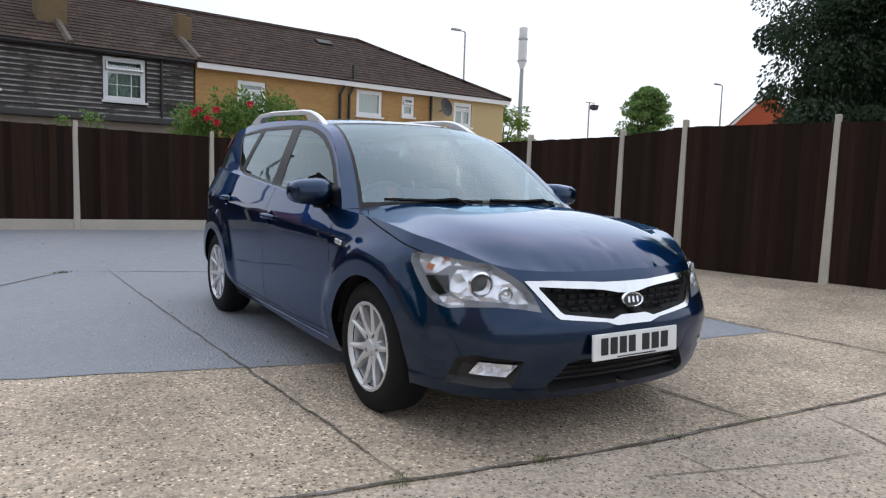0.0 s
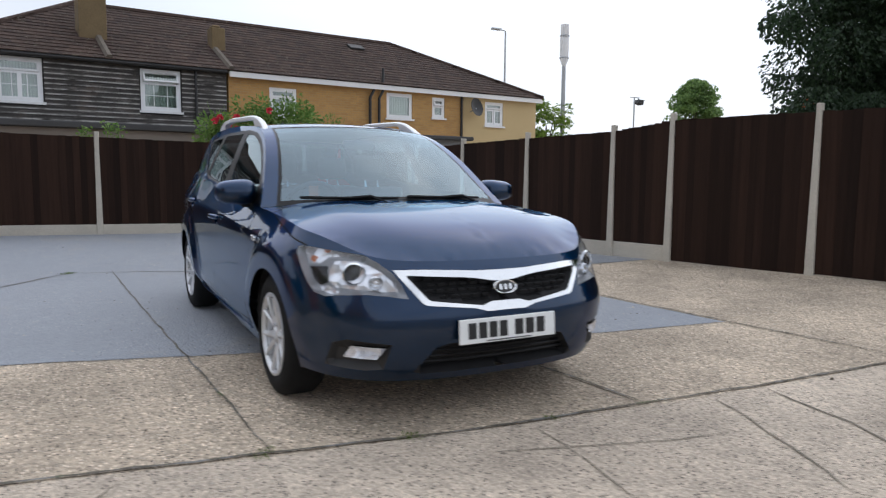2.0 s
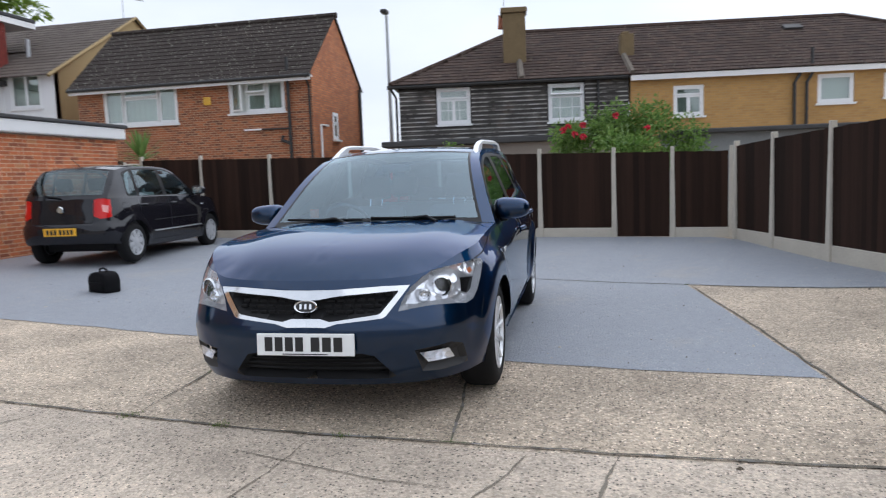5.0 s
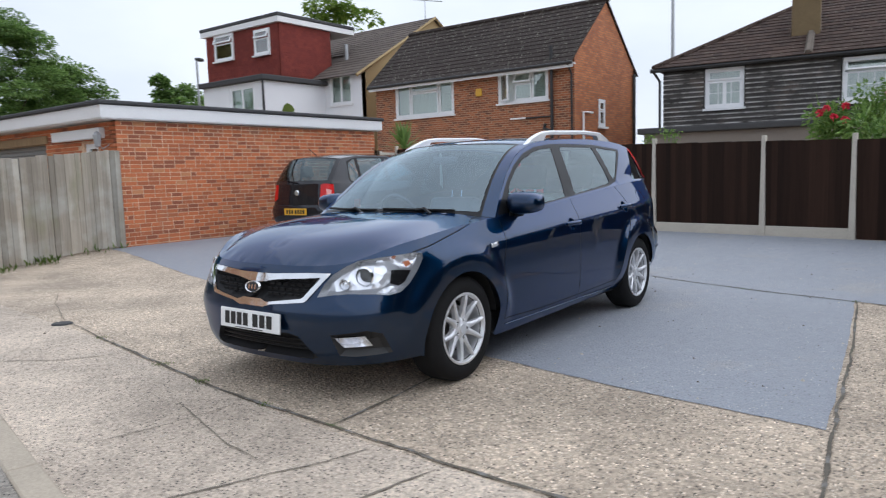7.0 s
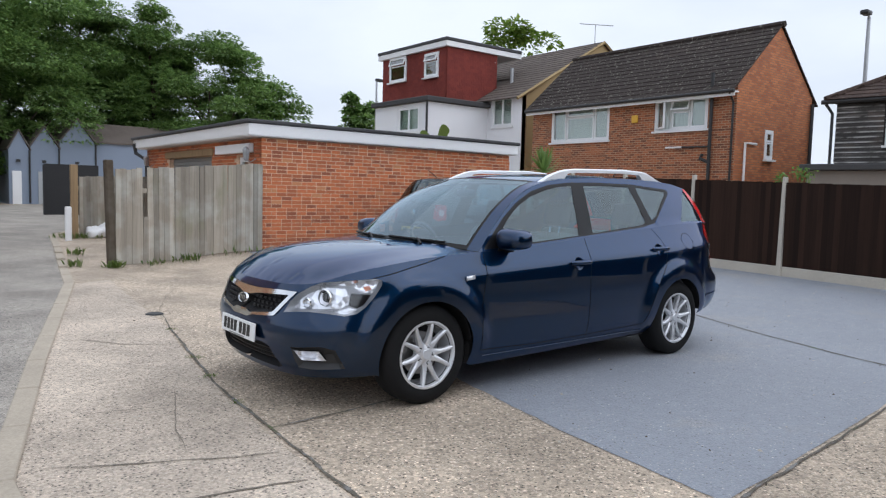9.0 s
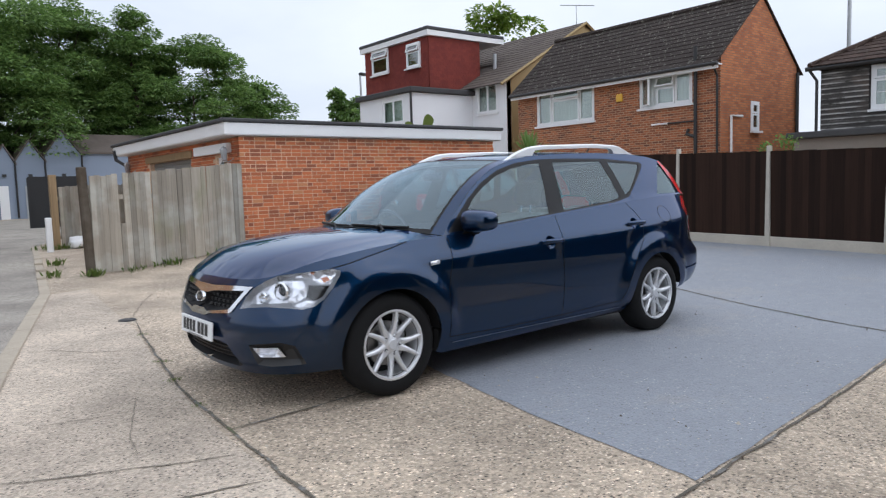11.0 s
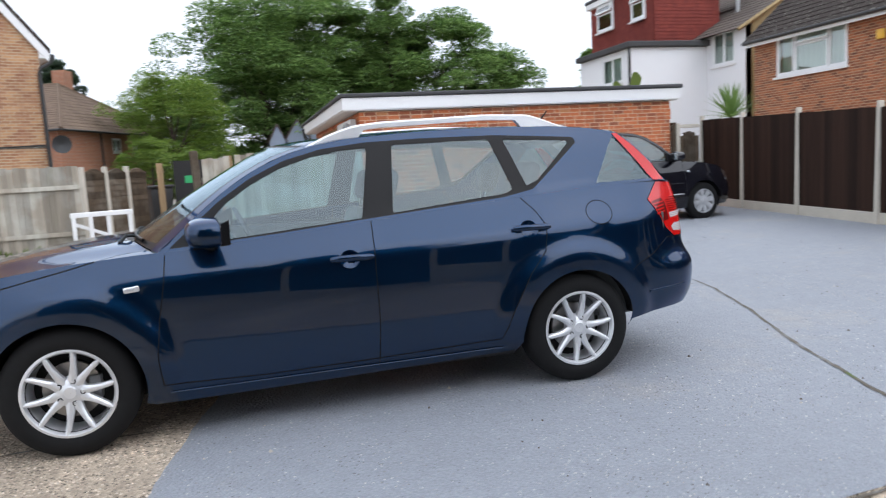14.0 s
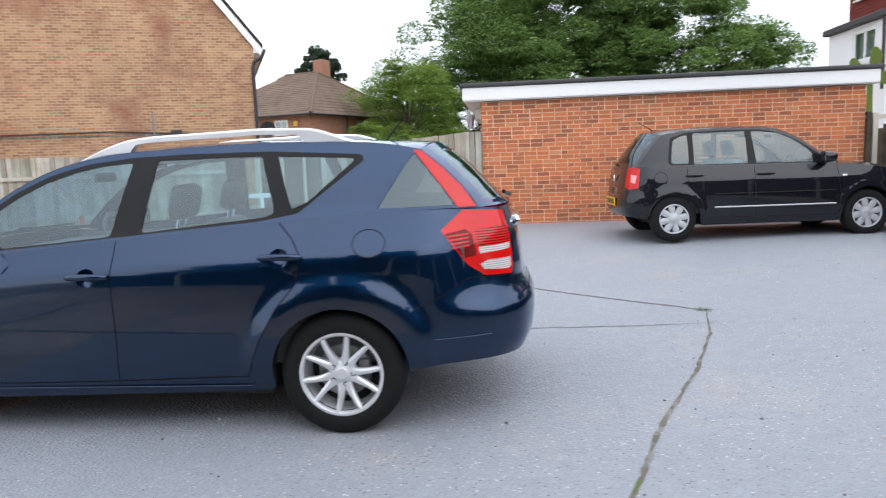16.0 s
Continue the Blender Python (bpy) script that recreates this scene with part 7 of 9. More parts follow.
blue_bottom = [(-2.3, 0.36), (-1.75, 0.34), (-1.62, 0.31), (-0.95, 0.225), (0.0, 0.205), (0.95, 0.20), (1.7, 0.225), (2.0, 0.215), (2.25, 0.205)]
BLUE = {
    "paint": M_BLUE, "half": 0.89,
    "outline": [(2.185, 0.0), (2.178, 0.2), (2.152, 0.40), (2.10, 0.57), (2.01, 0.70), (1.88, 0.79), (1.70, 0.845), (1.45, 0.872), (1.1, 0.884), (0.6, 0.89), (0.0, 0.892), (-0.6, 0.892), (-1.1, 0.888), (-1.5, 0.872), (-1.82, 0.840), (-2.03, 0.787), (-2.16, 0.716), (-2.25, 0.602), (-2.298, 0.42), (-2.312, 0.2), (-2.318, 0.0)],
    "front_from": 1.55, "front_to": 2.08, "rear_from": -1.72, "rear_to": -2.12,
    "front": curve_table([(0.18, 0.10), (0.24, 0.055), (0.30, 0.03), (0.40, 0.012), (0.48, 0.0), (0.53, 0.006), (0.60, 0.032), (0.68, 0.062), (0.73, 0.088), (0.78, 0.13), (0.86, 0.19)], 0.025),
    "side": curve_table([(-0.66, 0.085), (-0.60, 0.045), (-0.52, 0.022), (-0.40, 0.012), (-0.22, 0.008), (-0.05, 0.010), (0.0, 0.012), (0.025, 0.022), (0.10, 0.062), (0.18, 0.102), (0.26, 0.138)], 0.010),
    "rear": curve_table([(0.30, 0.10), (0.36, 0.045), (0.44, 0.012), (0.54, 0.0), (0.62, 0.004), (0.66, 0.034), (0.72, 0.062), (0.84, 0.074), (0.98, 0.098), (1.12, 0.142)], 0.02),
    "crease": lambda x: interp([(-2.0, 0.925), (-1.5, 0.895), (-0.9, 0.868), (0.0, 0.842), (0.9, 0.80), (1.5, 0.775), (2.0, 0.75)], x),
    "hubs": (1.325, -1.325), "hub_z": 0.315, "arch": 0.346, "arch_lift": 0.985, "flare": 0.034, "flare_from": 0.080, "flare_to": 0.190, "step": 0.034, "fold_h": 0.018, "zones": lamp_zones,
    "top": curve_table([(-2.3, 1.105), (-1.9, 1.118), (-1.45, 1.108), (-0.93, 1.073), (-0.1, 1.008), (0.6, 0.95), (0.86, 0.94), (1.0, 0.935), (1.325, 0.912), (1.55, 0.886), (1.75, 0.852), (1.92, 0.806), (2.05, 0.768), (2.16, 0.745), (2.21, 0.742)], 0.05),
    "nose_drop": lambda s: 0.0,
    "bottom": curve_table(blue_bottom, 0.06), "bottom_raw": blue_bottom,
    "lean": 0.37, "regions": lane_regions,
    "cowl_x": 0.90, "cowl": [(0.985, 0.60), (1.07, 0.35), (1.115, 0.15), (1.125, 0.0)],
    "bonnet": curve_table([(0.9, 0.975), (1.125, 0.962), (1.4, 0.945), (1.65, 0.912), (1.85, 0.870), (1.98, 0.826), (2.06, 0.786), (2.12, 0.744)], 0.03),
    "fold": [(0.9, 0.66), (1.4, 0.60), (1.8, 0.52), (2.1, 0.42)],
    "bonnet_gap": [(1.165, 0.90), (1.14, 0.80), (1.10, 0.762), (1.02, 0.722), (0.90, 0.70)],
    "a_line": [(0.88, 0.94), (0.71, 1.086), (0.55, 1.214), (0.39, 1.313), (0.24, 1.380), (0.08, 1.424)],
    "roof_edge": [(-0.1, 1.453), (-0.5, 1.474), (-0.9, 1.481), (-1.3, 1.472), (-1.55, 1.452)],
    "d_line": [(-1.735, 1.418), (-1.845, 1.331), (-1.948, 1.228), (-2.028, 1.1155)],
    "screen_centre": [(1.075, 0, 0.985), (0.86, 0, 1.135), (0.64, 0, 1.27), (0.44, 0, 1.38), (0.30, 0, 1.446)],
    "roof_centre": [(0.30, 0, 1.446), (0.1, 0, 1.474), (-0.3, 0, 1.500), (-0.8, 0, 1.506), (-1.3, 0, 1.492), (-1.785, 0, 1.462)],
    "tail_centre": [(-1.785, 0, 1.462), (-1.945, 0, 1.337), (-2.08, 0, 1.20), (-2.175, 0, 1.105)],
    "rear_glass": 0.82, "glass_to": 0.87,
    "glass_regions": [("front_window", [(0.66, 0.968), (-0.135, 1.030), (-0.208, 1.400), (-0.05, 1.390), (0.10, 1.362), (0.27, 1.310), (0.42, 1.236), (0.55, 1.150), (0.63, 1.070)], 0.015),
                      ("rear_window_side", [(-0.30, 1.044), (-0.95, 1.104), (-1.0, 1.125), (-0.91, 1.412), (-0.348, 1.408)], 0.02),
                      ("quarter_window", [(-0.995, 1.408), (-1.39, 1.384), (-1.395, 1.368), (-1.16, 1.168), (-1.085, 1.138)], 0.012),
                      ("trim", [(0.83, 0.952), (0.3, 0.986), (-0.1, 1.020), (-0.93, 1.085), (-1.12, 1.118), (-1.45, 1.372), (-1.435, 1.402), (-0.95, 1.434), (-0.5, 1.436), (-0.2, 1.428), (0.04, 1.403), (0.24, 1.352), (0.42, 1.270), (0.58, 1.165), (0.70, 1.065)], 0.015),
                      ("rear_quarter_glass", [(-1.522, 1.128), (-1.912, 1.132), (-1.714, 1.390), (-1.692, 1.390)], 0.012),
                      ("tail_lamp_upper", [(-1.700, 1.414), (-1.736, 1.4125), (-1.842, 1.325), (-1.944, 1.223), (-2.015, 1.121), (-1.925, 1.122)], 0.004)],
    "tub": (-1.95, 0.98), "belt_in": 0.93, "dash_x": 0.80, "seat_x": -0.12, "bench_x": -0.98,
    "track": 0.764, "tyre_r": 0.316, "tyre_w": 0.205, "rim_r": 0.208, "spokes": 10, "nuts": True, "rim_label": "ten-spoke silver alloy wheel",
    "spoke_bend": 0.007,
    "spoke_rows": [(0.035, 0.024, -0.020, 0.02), (0.07, 0.0205, -0.016, 0.035), (0.10, 0.0158, -0.010, 0.035), (0.14, 0.0128, -0.004, 0.035), (0.175, 0.0125, 0.001, 0.032), (0.192, 0.0105, 0.002, 0.03), (0.206, 0.004, 0.003, 0.02)],
    "mirror": (0.638, 0.893, 1.022), "handles": [(-0.05, 0.838), (-1.05, 0.912)], "handle_mat": M_BLUE,
}
car, skin_b, hood_b = build_car("estate_car", pose(0, 0, 0), BLUE, "dark blue metallic estate car with silver roof rails and alloy wheels")

# roof rails: a flat raised bar that widens into a solid wedge at each end
ROOF_LINE = [(-1.5, 1.458), (-0.9, 1.480), (-0.3, 1.463), (0.0, 1.434), (0.19, 1.393)]
for sy in (1, -1):
    bm = bmesh.new()
    rings = []
    for i in range(82):
        x = 0.19 - 0.02 * i
        base = interp(ROOF_LINE, x)
        y = skin_b.side_y(x, min(base, 1.44)) - 0.038
        top = base + 0.006 + 0.070 * smooth(0.20, -0.20, x) * smooth(-1.45, -1.14, x)
        bar = top - 0.033
        low = max(base - 0.012, min(bar, base - 0.012 + 1.2 * max(0.0, min(-0.16 - x, x + 1.14))))
        w = 0.010 + 0.010 * smooth(0.19, 0.05, x) * smooth(-1.43, -1.34, x)
        h = min(0.010, 0.4 * (top - low))
        rings.append([bm.verts.new((x, sy * (y + d), z)) for d, z in ((-w, low), (-w, top - h), (-0.6 * w, top - 0.3 * h), (0, top), (0.6 * w, top - 0.3 * h), (w, top - h), (w, low))])
    for a, b in zip(rings, rings[1:]):
        for j in range(7):
            bm.faces.new((a[j], a[(j + 1) % 7], b[(j + 1) % 7], b[j]))
    bm.faces.new(rings[0]), bm.faces.new(rings[-1][::-1])
    bmesh.ops.recalc_face_normals(bm, faces=bm.faces[:])
    part("roof_rail", bm, M_RAIL, car, "satin silver roof rail", 40)


def on_skin(sh, y, z, off):
    p = sh.at(sh.at_y(abs(y)), z, off)
    return Vector((p.x, math.copysign(p.y, y) if y else 0.0, z))


# front number plate with dark bars, maker's oval badge
pl = part("number_plate", box(-0.006, 0.006, -0.26, 0.26, -0.056, 0.056, 0.004, 2, pose(2.196, 0, 0.438, 0, -4, 0)), M_PLATE_W, car, "white number plate with dark bars")
for y, w in ((-0.195, 0.042), (-0.14, 0.042), (-0.085, 0.042), (-0.03, 0.042), (0.055, 0.046), (0.115, 0.046), (0.175, 0.046)):
    part("plate_bar", box(0.0065, 0.0075, y - w / 2, y + w / 2, -0.036, 0.036, 0, 1, pose(2.196, 0, 0.440, 0, -4, 0)), M_INK, pl)
part("plate_maker_bar", box(0.0065, 0.0075, -0.12, 0.12, -0.05, -0.045, 0, 1, pose(2.196, 0, 0.438, 0, -4, 0)), M_INK, pl)
bp = on_skin(skin_b, 0, 0.622, -0.008)
bd = part("badge", lathe([(0.001, 0.012), (0.8, 0.012), (0.92, 0.016), (1.0, 0.008), (1.0, 0.0)], 32, "x", Matrix.Translation(bp) @ pose(0, 0, 0, 0, -14, 0) @ Matrix.Diagonal((1, 0.066, 0.034, 1))), M_CHROME, car, "oval chrome badge", 40)
part("badge_field", lathe([(0.001, 0.0135), (0.78, 0.0135), (0.78, 0.012)], 28, "x", Matrix.Translation(bp) @ pose(0, 0, 0, 0, -14, 0) @ Matrix.Diagonal((1, 0.066, 0.034, 1))), M_DARKPLASTIC, bd)
for y in (-0.026, 0.0, 0.026):
    part("badge_stroke", box(0.0137, 0.0145, y - 0.006, y + 0.006, -0.013, 0.013, 0, 1, Matrix.Translation(bp) @ pose(0, 0, 0, 0, -14, 0)), M_CHROME, bd)
# grille mesh and lower slats
for r in range(4):
    z = 0.592 + r * 0.027
    wmax = interp([(0.58, 0.36), (0.70, 0.49)], z)
    count = int(wmax * 2 / 0.052)
    for i in range(count):
        y = -wmax + (i + (0.5 if r % 2 else 0.25)) * 2 * wmax / count
        if abs(y) < 0.075 or abs(y) > wmax - 0.02:
            continue
        p = on_skin(skin_b, y, z, 0.018)
        part("grille_mesh", box(-0.004, 0.004, -0.019, 0.019, -0.0075, 0.0075, 0.002, 1, Matrix.Translation(p)), M_TRIM, car)
for z in (0.298, 0.324, 0.350):
    wmax = interp([(0.27, 0.42), (0.38, 0.31)], z)
    line = [on_skin(skin_b, wmax * (i / 8 - 1), z, 0.03) for i in range(17)]
    part("intake_slat", tube(line, 0.006, 6), M_TRIM, car)
# lamp internals
for sy in (1, -1):
    for s0, z, r in ((skin_b.at_y(0.722), 0.690, 0.054), (skin_b.at_y(0.622), 0.655, 0.033)):
        p, nn = skin_b.plan(s0)
        c = skin_b.at(s0, z, 0.030)
        mm = Matrix.Translation((c.x, sy * c.y, z)) @ Matrix.Rotation(sy * 0.35, 4, "Z")
        pj = part("projector", lathe([(r, 0.012), (r * 0.86, 0.020), (r * 0.78, 0.010), (r * 0.74, -0.02)], 28, "x", mm), M_CHROME, car, "", 40)
        part("projector_lens", lathe([(0.001, 0.012), (r * 0.4, 0.008), (r * 0.76, -0.012)], 24, "x", mm), M_GLOSSBLACK if r > 0.04 else M_CHROME, pj, "", 60)
    s0 = skin_b.at_x(1.80)
    c = skin_b.at(s0, 0.775, 0.040)
    part("indicator_bulb", lathe([(0.001, 0.016), (0.009, 0.012), (0.013, 0.0), (0.010, -0.01), (0.001, -0.01)], 16, "x", Matrix.Translation((c.x, sy * c.y, c.z + 0.01)) @ Matrix.Rotation(sy * 0.9, 4, "Z")), M_AMBER, car, "", 50)
    # side repeater
    s0 = skin_b.at_x(1.005)
    c = skin_b.at(s0, 0.782, -0.006)
    part("side_repeater", box(-0.036, 0.036, -0.007, 0.007, -0.014, 0.014, 0.006, 2, pose(c.x, sy * c.y, c.z, 0, 6, 0)), M_REFLECTOR, car, "clear side repeater", 50)
    # sill crease strip and bumper reflector
    line = [skin_b.at(skin_b.at_x(x), 0.258, -0.004) for x in np.linspace(0.88, -0.86, 24)]
    part("sill_moulding", tube([(p.x, sy * p.y, p.z) for p in line], 0.0045, 6, 0.8), M_BLUE, car, "", 60)
    line = [skin_b.at(s, 0.475 + 0.012 * i / 5, -0.004) for i, s in enumerate(np.linspace(skin_b.at_x(-1.80), skin_b.at_x(-2.08), 6))]
    part("bumper_moulding", tube([(p.x, sy * p.y, p.z) for p in line], 0.006, 6), M_BLUE, car, "", 60)
    # wipers
for y0, y1 in ((-0.60, -0.04), (0.02, 0.56)):
    pts = []
    for k in range(7):
        y = y0 + (y1 - y0) * k / 6
        a = abs(y) / 0.74
        pts.append((1.062 - 0.16 * a * a, y, 0.996 - 0.008 * k / 6 + 0.006 * (1 - a)))
    wp = part("wiper", tube(pts, 0.009, 6), M_TRIM, car)
    part("wiper_arm", tube([(1.10, y1 - 0.1, 0.972), (1.075, (y0 + y1) / 2 + 0.1, 1.006), pts[3]], 0.010, 6), M_TRIM, wp)
# rear details: spoiler, rear wiper, tailgate handle
bm = bmesh.new()
rows = []
for i in range(-8, 9):
    a = i / 8
    x, z, y = -1.74 + 0.10 * a * a, 1.456 - 0.05 * a * a, 0.60 * a
    rows.append([bm.verts.new(c) for c in ((x + 0.05, y, z), (x - 0.06, y, z - 0.012), (x - 0.115, y, z - 0.034), (x - 0.11, y, z - 0.044), (x - 0.01, y, z - 0.04))])
for a, b in zip(rows, rows[1:]):
    for k in range(5):
        bm.faces.new((a[k], a[(k + 1) % 5], b[(k + 1) % 5], b[k]))
bm.faces.new(rows[0]), bm.faces.new(rows[-1][::-1])
bmesh.ops.recalc_face_normals(bm, faces=bm.faces[:])
part("spoiler", bm, M_BLUE, car, "", 50)
part("rear_wiper", tube([(-2.185, 0.0, 1.14), (-2.15, 0.28, 1.17)], 0.012, 6), M_TRIM, car)
part("tailgate_handle", box(-2.235, -2.195, -0.33, 0.33, 0.985, 1.03, 0.012, 2), M_CHROME, car, "", 40)
part("aerial", tube([(-1.45, 0, 1.47), (-1.56, 0, 1.60)], [0.008, 0.004], 6), M_TRIM, car)
part("tax_disc", box(0.80, 0.805, -0.50, -0.44, 1.0, 1.06), M_AMBER, car)

# ---- the black hatchback and the silver car ----
def hatch_regions(sh):
    Y, X, R = (lambda y, z: sh.sz("y", y, z)), (lambda x, z: sh.sz("x", x, z)), (lambda y, z: sh.sz("r", y, z))
    tail = [X(-1.66, 0.95), X(-1.68, 0.70), R(0.60, 0.68), R(0.50, 0.72), R(0.51, 0.95), R(0.60, 0.97)]
    lamp_in = [X(-1.71, 0.86), X(-1.73, 0.76), R(0.64, 0.78), R(0.63, 0.88)]
    head = [Y(0.40, 0.60), Y(0.42, 0.70), Y(0.60, 0.76), X(1.72, 0.76), X(1.76, 0.62), Y(0.62, 0.58)]
    grille = [(0, 0.60), Y(0.36, 0.60), Y(0.38, 0.69), (0, 0.69)]
    low = [(0, 0.24), Y(0.42, 0.25), Y(0.42, 0.36), (0, 0.36)]
    f_gap = [X(0.86, 0.30), X(0.88, 0.55), X(0.84, 0.92)]
    b_gap = [X(-0.19, 0.25), X(-0.21, 0.93)]
    r_gap = [X(-0.82, 0.30), X(-0.90, 0.55), X(-1.06, 0.72), X(-1.06, 0.93)]
    sill = [X(0.86, 0.29), X(-0.82, 0.30)]
    tg = [R(0.52, 0.94), R(0.50, 0.70), R(0.48, 0.62), R(0.0, 0.615)]
    gap = {"kind": "flat", "mat": M_GAP, "off": 0.003}
    out = [("shut_line", ribbon(resample(g, 0.05), 0.007), gap) for g in (f_gap, b_gap, r_gap, sill, tg)]
    out += [("handle_cup", ellipse(sh.at_x(-0.07), 0.835, 0.06, 0.032), {"kind": "recess", "mat": M_BLACKPAINT, "depth": 0.02}), ("handle_cup_", ellipse(sh.at_x(-0.97), 0.84, 0.06, 0.032), {"kind": "recess", "mat": M_BLACKPAINT, "depth": 0.02}),
            ("fuel_flap_line", ribbon(ellipse(sh.at_x(-1.40), 0.82, 0.08, 0.075, 24) + [(sh.at_x(-1.40) + 0.08, 0.82)], 0.005), gap),
            ("reversing_lamp", lamp_in, {"kind": "flat", "mat": M_PINK, "off": -0.004}),
            ("tail_lamp", tail, {"kind": "flat", "mat": M_REDBRIGHT, "off": -0.004, "label": "red tail lamp"}),
            ("headlamp", head, {"kind": "lamp", "depth": 0.05, "mat": M_REFLECTOR, "label": "clear headlamp"}),
            ("grille", grille, {"kind": "recess", "mat": M_GAP, "depth": 0.03}), ("lower_grille", low, {"kind": "recess", "mat": M_GAP, "depth": 0.05})]
    return out


hb = [(-1.95, 0.34), (-1.5, 0.30), (-0.9, 0.22), (0.9, 0.21), (1.6, 0.23), (2.1, 0.22)]
HATCH = {
    "paint": M_BLACKPAINT, "half": 0.825,
    "outline": [(2.03, 0.0), (2.02, 0.25), (1.98, 0.45), (1.88, 0.62), (1.72, 0.72), (1.45, 0.785), (1.0, 0.81), (0.4, 0.82), (-0.4, 0.82), (-1.0, 0.812), (-1.4, 0.79), (-1.65, 0.745), (-1.78, 0.66), (-1.84, 0.50), (-1.865, 0.25), (-1.87, 0.0)],
    "front_from": 1.4, "front_to": 1.9, "rear_from": -1.45, "rear_to": -1.75,
    "front": curve_table([(0.18, 0.08), (0.28, 0.03), (0.42, 0.0), (0.52, 0.005), (0.62, 0.04), (0.72, 0.07), (0.80, 0.12)], 0.02),
    "side": curve_table([(-0.62, 0.08), (-0.54, 0.04), (-0.40, 0.012), (-0.2, 0.006), (0.0, 0.010), (0.04, 0.020), (0.12, 0.045), (0.25, 0.085)], 0.012),
    "rear": curve_table([(0.28, 0.08), (0.36, 0.02), (0.48, 0.0), (0.58, 0.005), (0.62, 0.04), (0.75, 0.05), (0.95, 0.085)], 0.02),
    "crease": lambda x: interp([(-1.9, 0.80), (0.0, 0.77), (1.9, 0.70)], x),
    "hubs": (1.23, -1.23), "hub_z": 0.295, "arch": 0.335, "arch_lift": 1.0, "flare": 0.02,
    "top": curve_table([(-1.9, 0.965), (-1.2, 0.962), (-0.2, 0.95), (0.8, 0.935), (1.1, 0.915), (1.5, 0.86), (1.75, 0.80), (1.9, 0.755), (2.03, 0.735)], 0.05),
    "nose_drop": lambda s: 0.0, "bottom": curve_table(hb, 0.06), "bottom_raw": hb, "lean": 0.24, "regions": hatch_regions,
    "cowl_x": 0.88, "cowl": [(0.95, 0.55), (1.03, 0.3), (1.06, 0.0)],
    "bonnet": curve_table([(0.9, 0.965), (1.1, 0.955), (1.4, 0.925), (1.7, 0.86), (1.88, 0.795), (1.97, 0.74)], 0.03),
    "fold": [(0.9, 0.55), (2.0, 0.42)], "bonnet_gap": [(1.90, 0.42), (1.82, 0.56), (1.6, 0.66), (1.2, 0.70), (0.88, 0.70)],
    "a_line": [(0.84, 0.935), (0.70, 1.04), (0.54, 1.16), (0.40, 1.26), (0.24, 1.345), (0.08, 1.395)],
    "roof_edge": [(-0.1, 1.418), (-0.5, 1.43), (-0.85, 1.424), (-1.08, 1.408), (-1.24, 1.388)],
    "d_line": [(-1.35, 1.368), (-1.47, 1.245), (-1.585, 1.10), (-1.68, 0.965)],
    "screen_centre": [(1.0, 0, 0.965), (0.82, 0, 1.10), (0.62, 0, 1.24), (0.42, 0, 1.36), (0.26, 0, 1.43)],
    "roof_centre": [(0.26, 0, 1.43), (0.1, 0, 1.45), (-0.3, 0, 1.468), (-0.75, 0, 1.467), (-1.1, 0, 1.450), (-1.44, 0, 1.412)],
    "tail_centre": [(-1.44, 0, 1.412), (-1.57, 0, 1.275), (-1.70, 0, 1.12), (-1.79, 0, 0.96)],
    "rear_glass": 0.86,
    "glass_regions": [("front_window", [(0.64, 0.966), (-0.17, 0.974), (-0.21, 1.374), (-0.02, 1.366), (0.13, 1.336), (0.30, 1.262), (0.47, 1.15)], 0.015),
                      ("rear_window_side", [(-0.28, 0.974), (-0.96, 0.978), (-0.955, 1.376), (-0.285, 1.380)], 0.02),
                      ("quarter_window", [(-1.025, 0.985), (-1.255, 0.998), (-1.215, 1.30), (-1.025, 1.366)], 0.05),
                      ("trim", [(0.80, 0.948), (-0.1, 0.957), (-1.26, 0.976), (-1.29, 1.01), (-1.245, 1.325), (-1.03, 1.388), (-0.5, 1.404), (-0.1, 1.394), (0.06, 1.37), (0.22, 1.315), (0.38, 1.235), (0.58, 1.10)], 0.03)],
    "tub": (-1.55, 0.9), "belt_in": 0.90, "dash_x": 0.72, "seat_x": -0.18, "bench_x": -0.95,
    "track": 0.70, "tyre_r": 0.296, "tyre_w": 0.175, "rim_r": 0.186, "spokes": 8, "nuts": False, "rim_label": "silver eight-spoke wheel cover",
    "spoke_rows": [(0.05, 0.020, -0.008, 0.02), (0.09, 0.034, -0.004, 0.02), (0.13, 0.041, -0.003, 0.02), (0.165, 0.038, -0.004, 0.02), (0.182, 0.030, -0.007, 0.02)],
    "mirror": (0.66, 0.875, 1.02), "rim_mat": M_WHEELCOVER, "handles": [(-0.07, 0.838), (-0.97, 0.843)], "handle_mat": M_BLACKPAINT,
}
hx, hy = -5.60, -6.41
hatch, hsk, _ = build_car("hatchback_car", pose(hx, hy, gz(hx, hy) - 0.015, 0, 0, 184) @ Matrix.Diagonal((1.04, 1.02, 1.05, 1)), HATCH, "black five-door hatchback parked beside the brick garage")
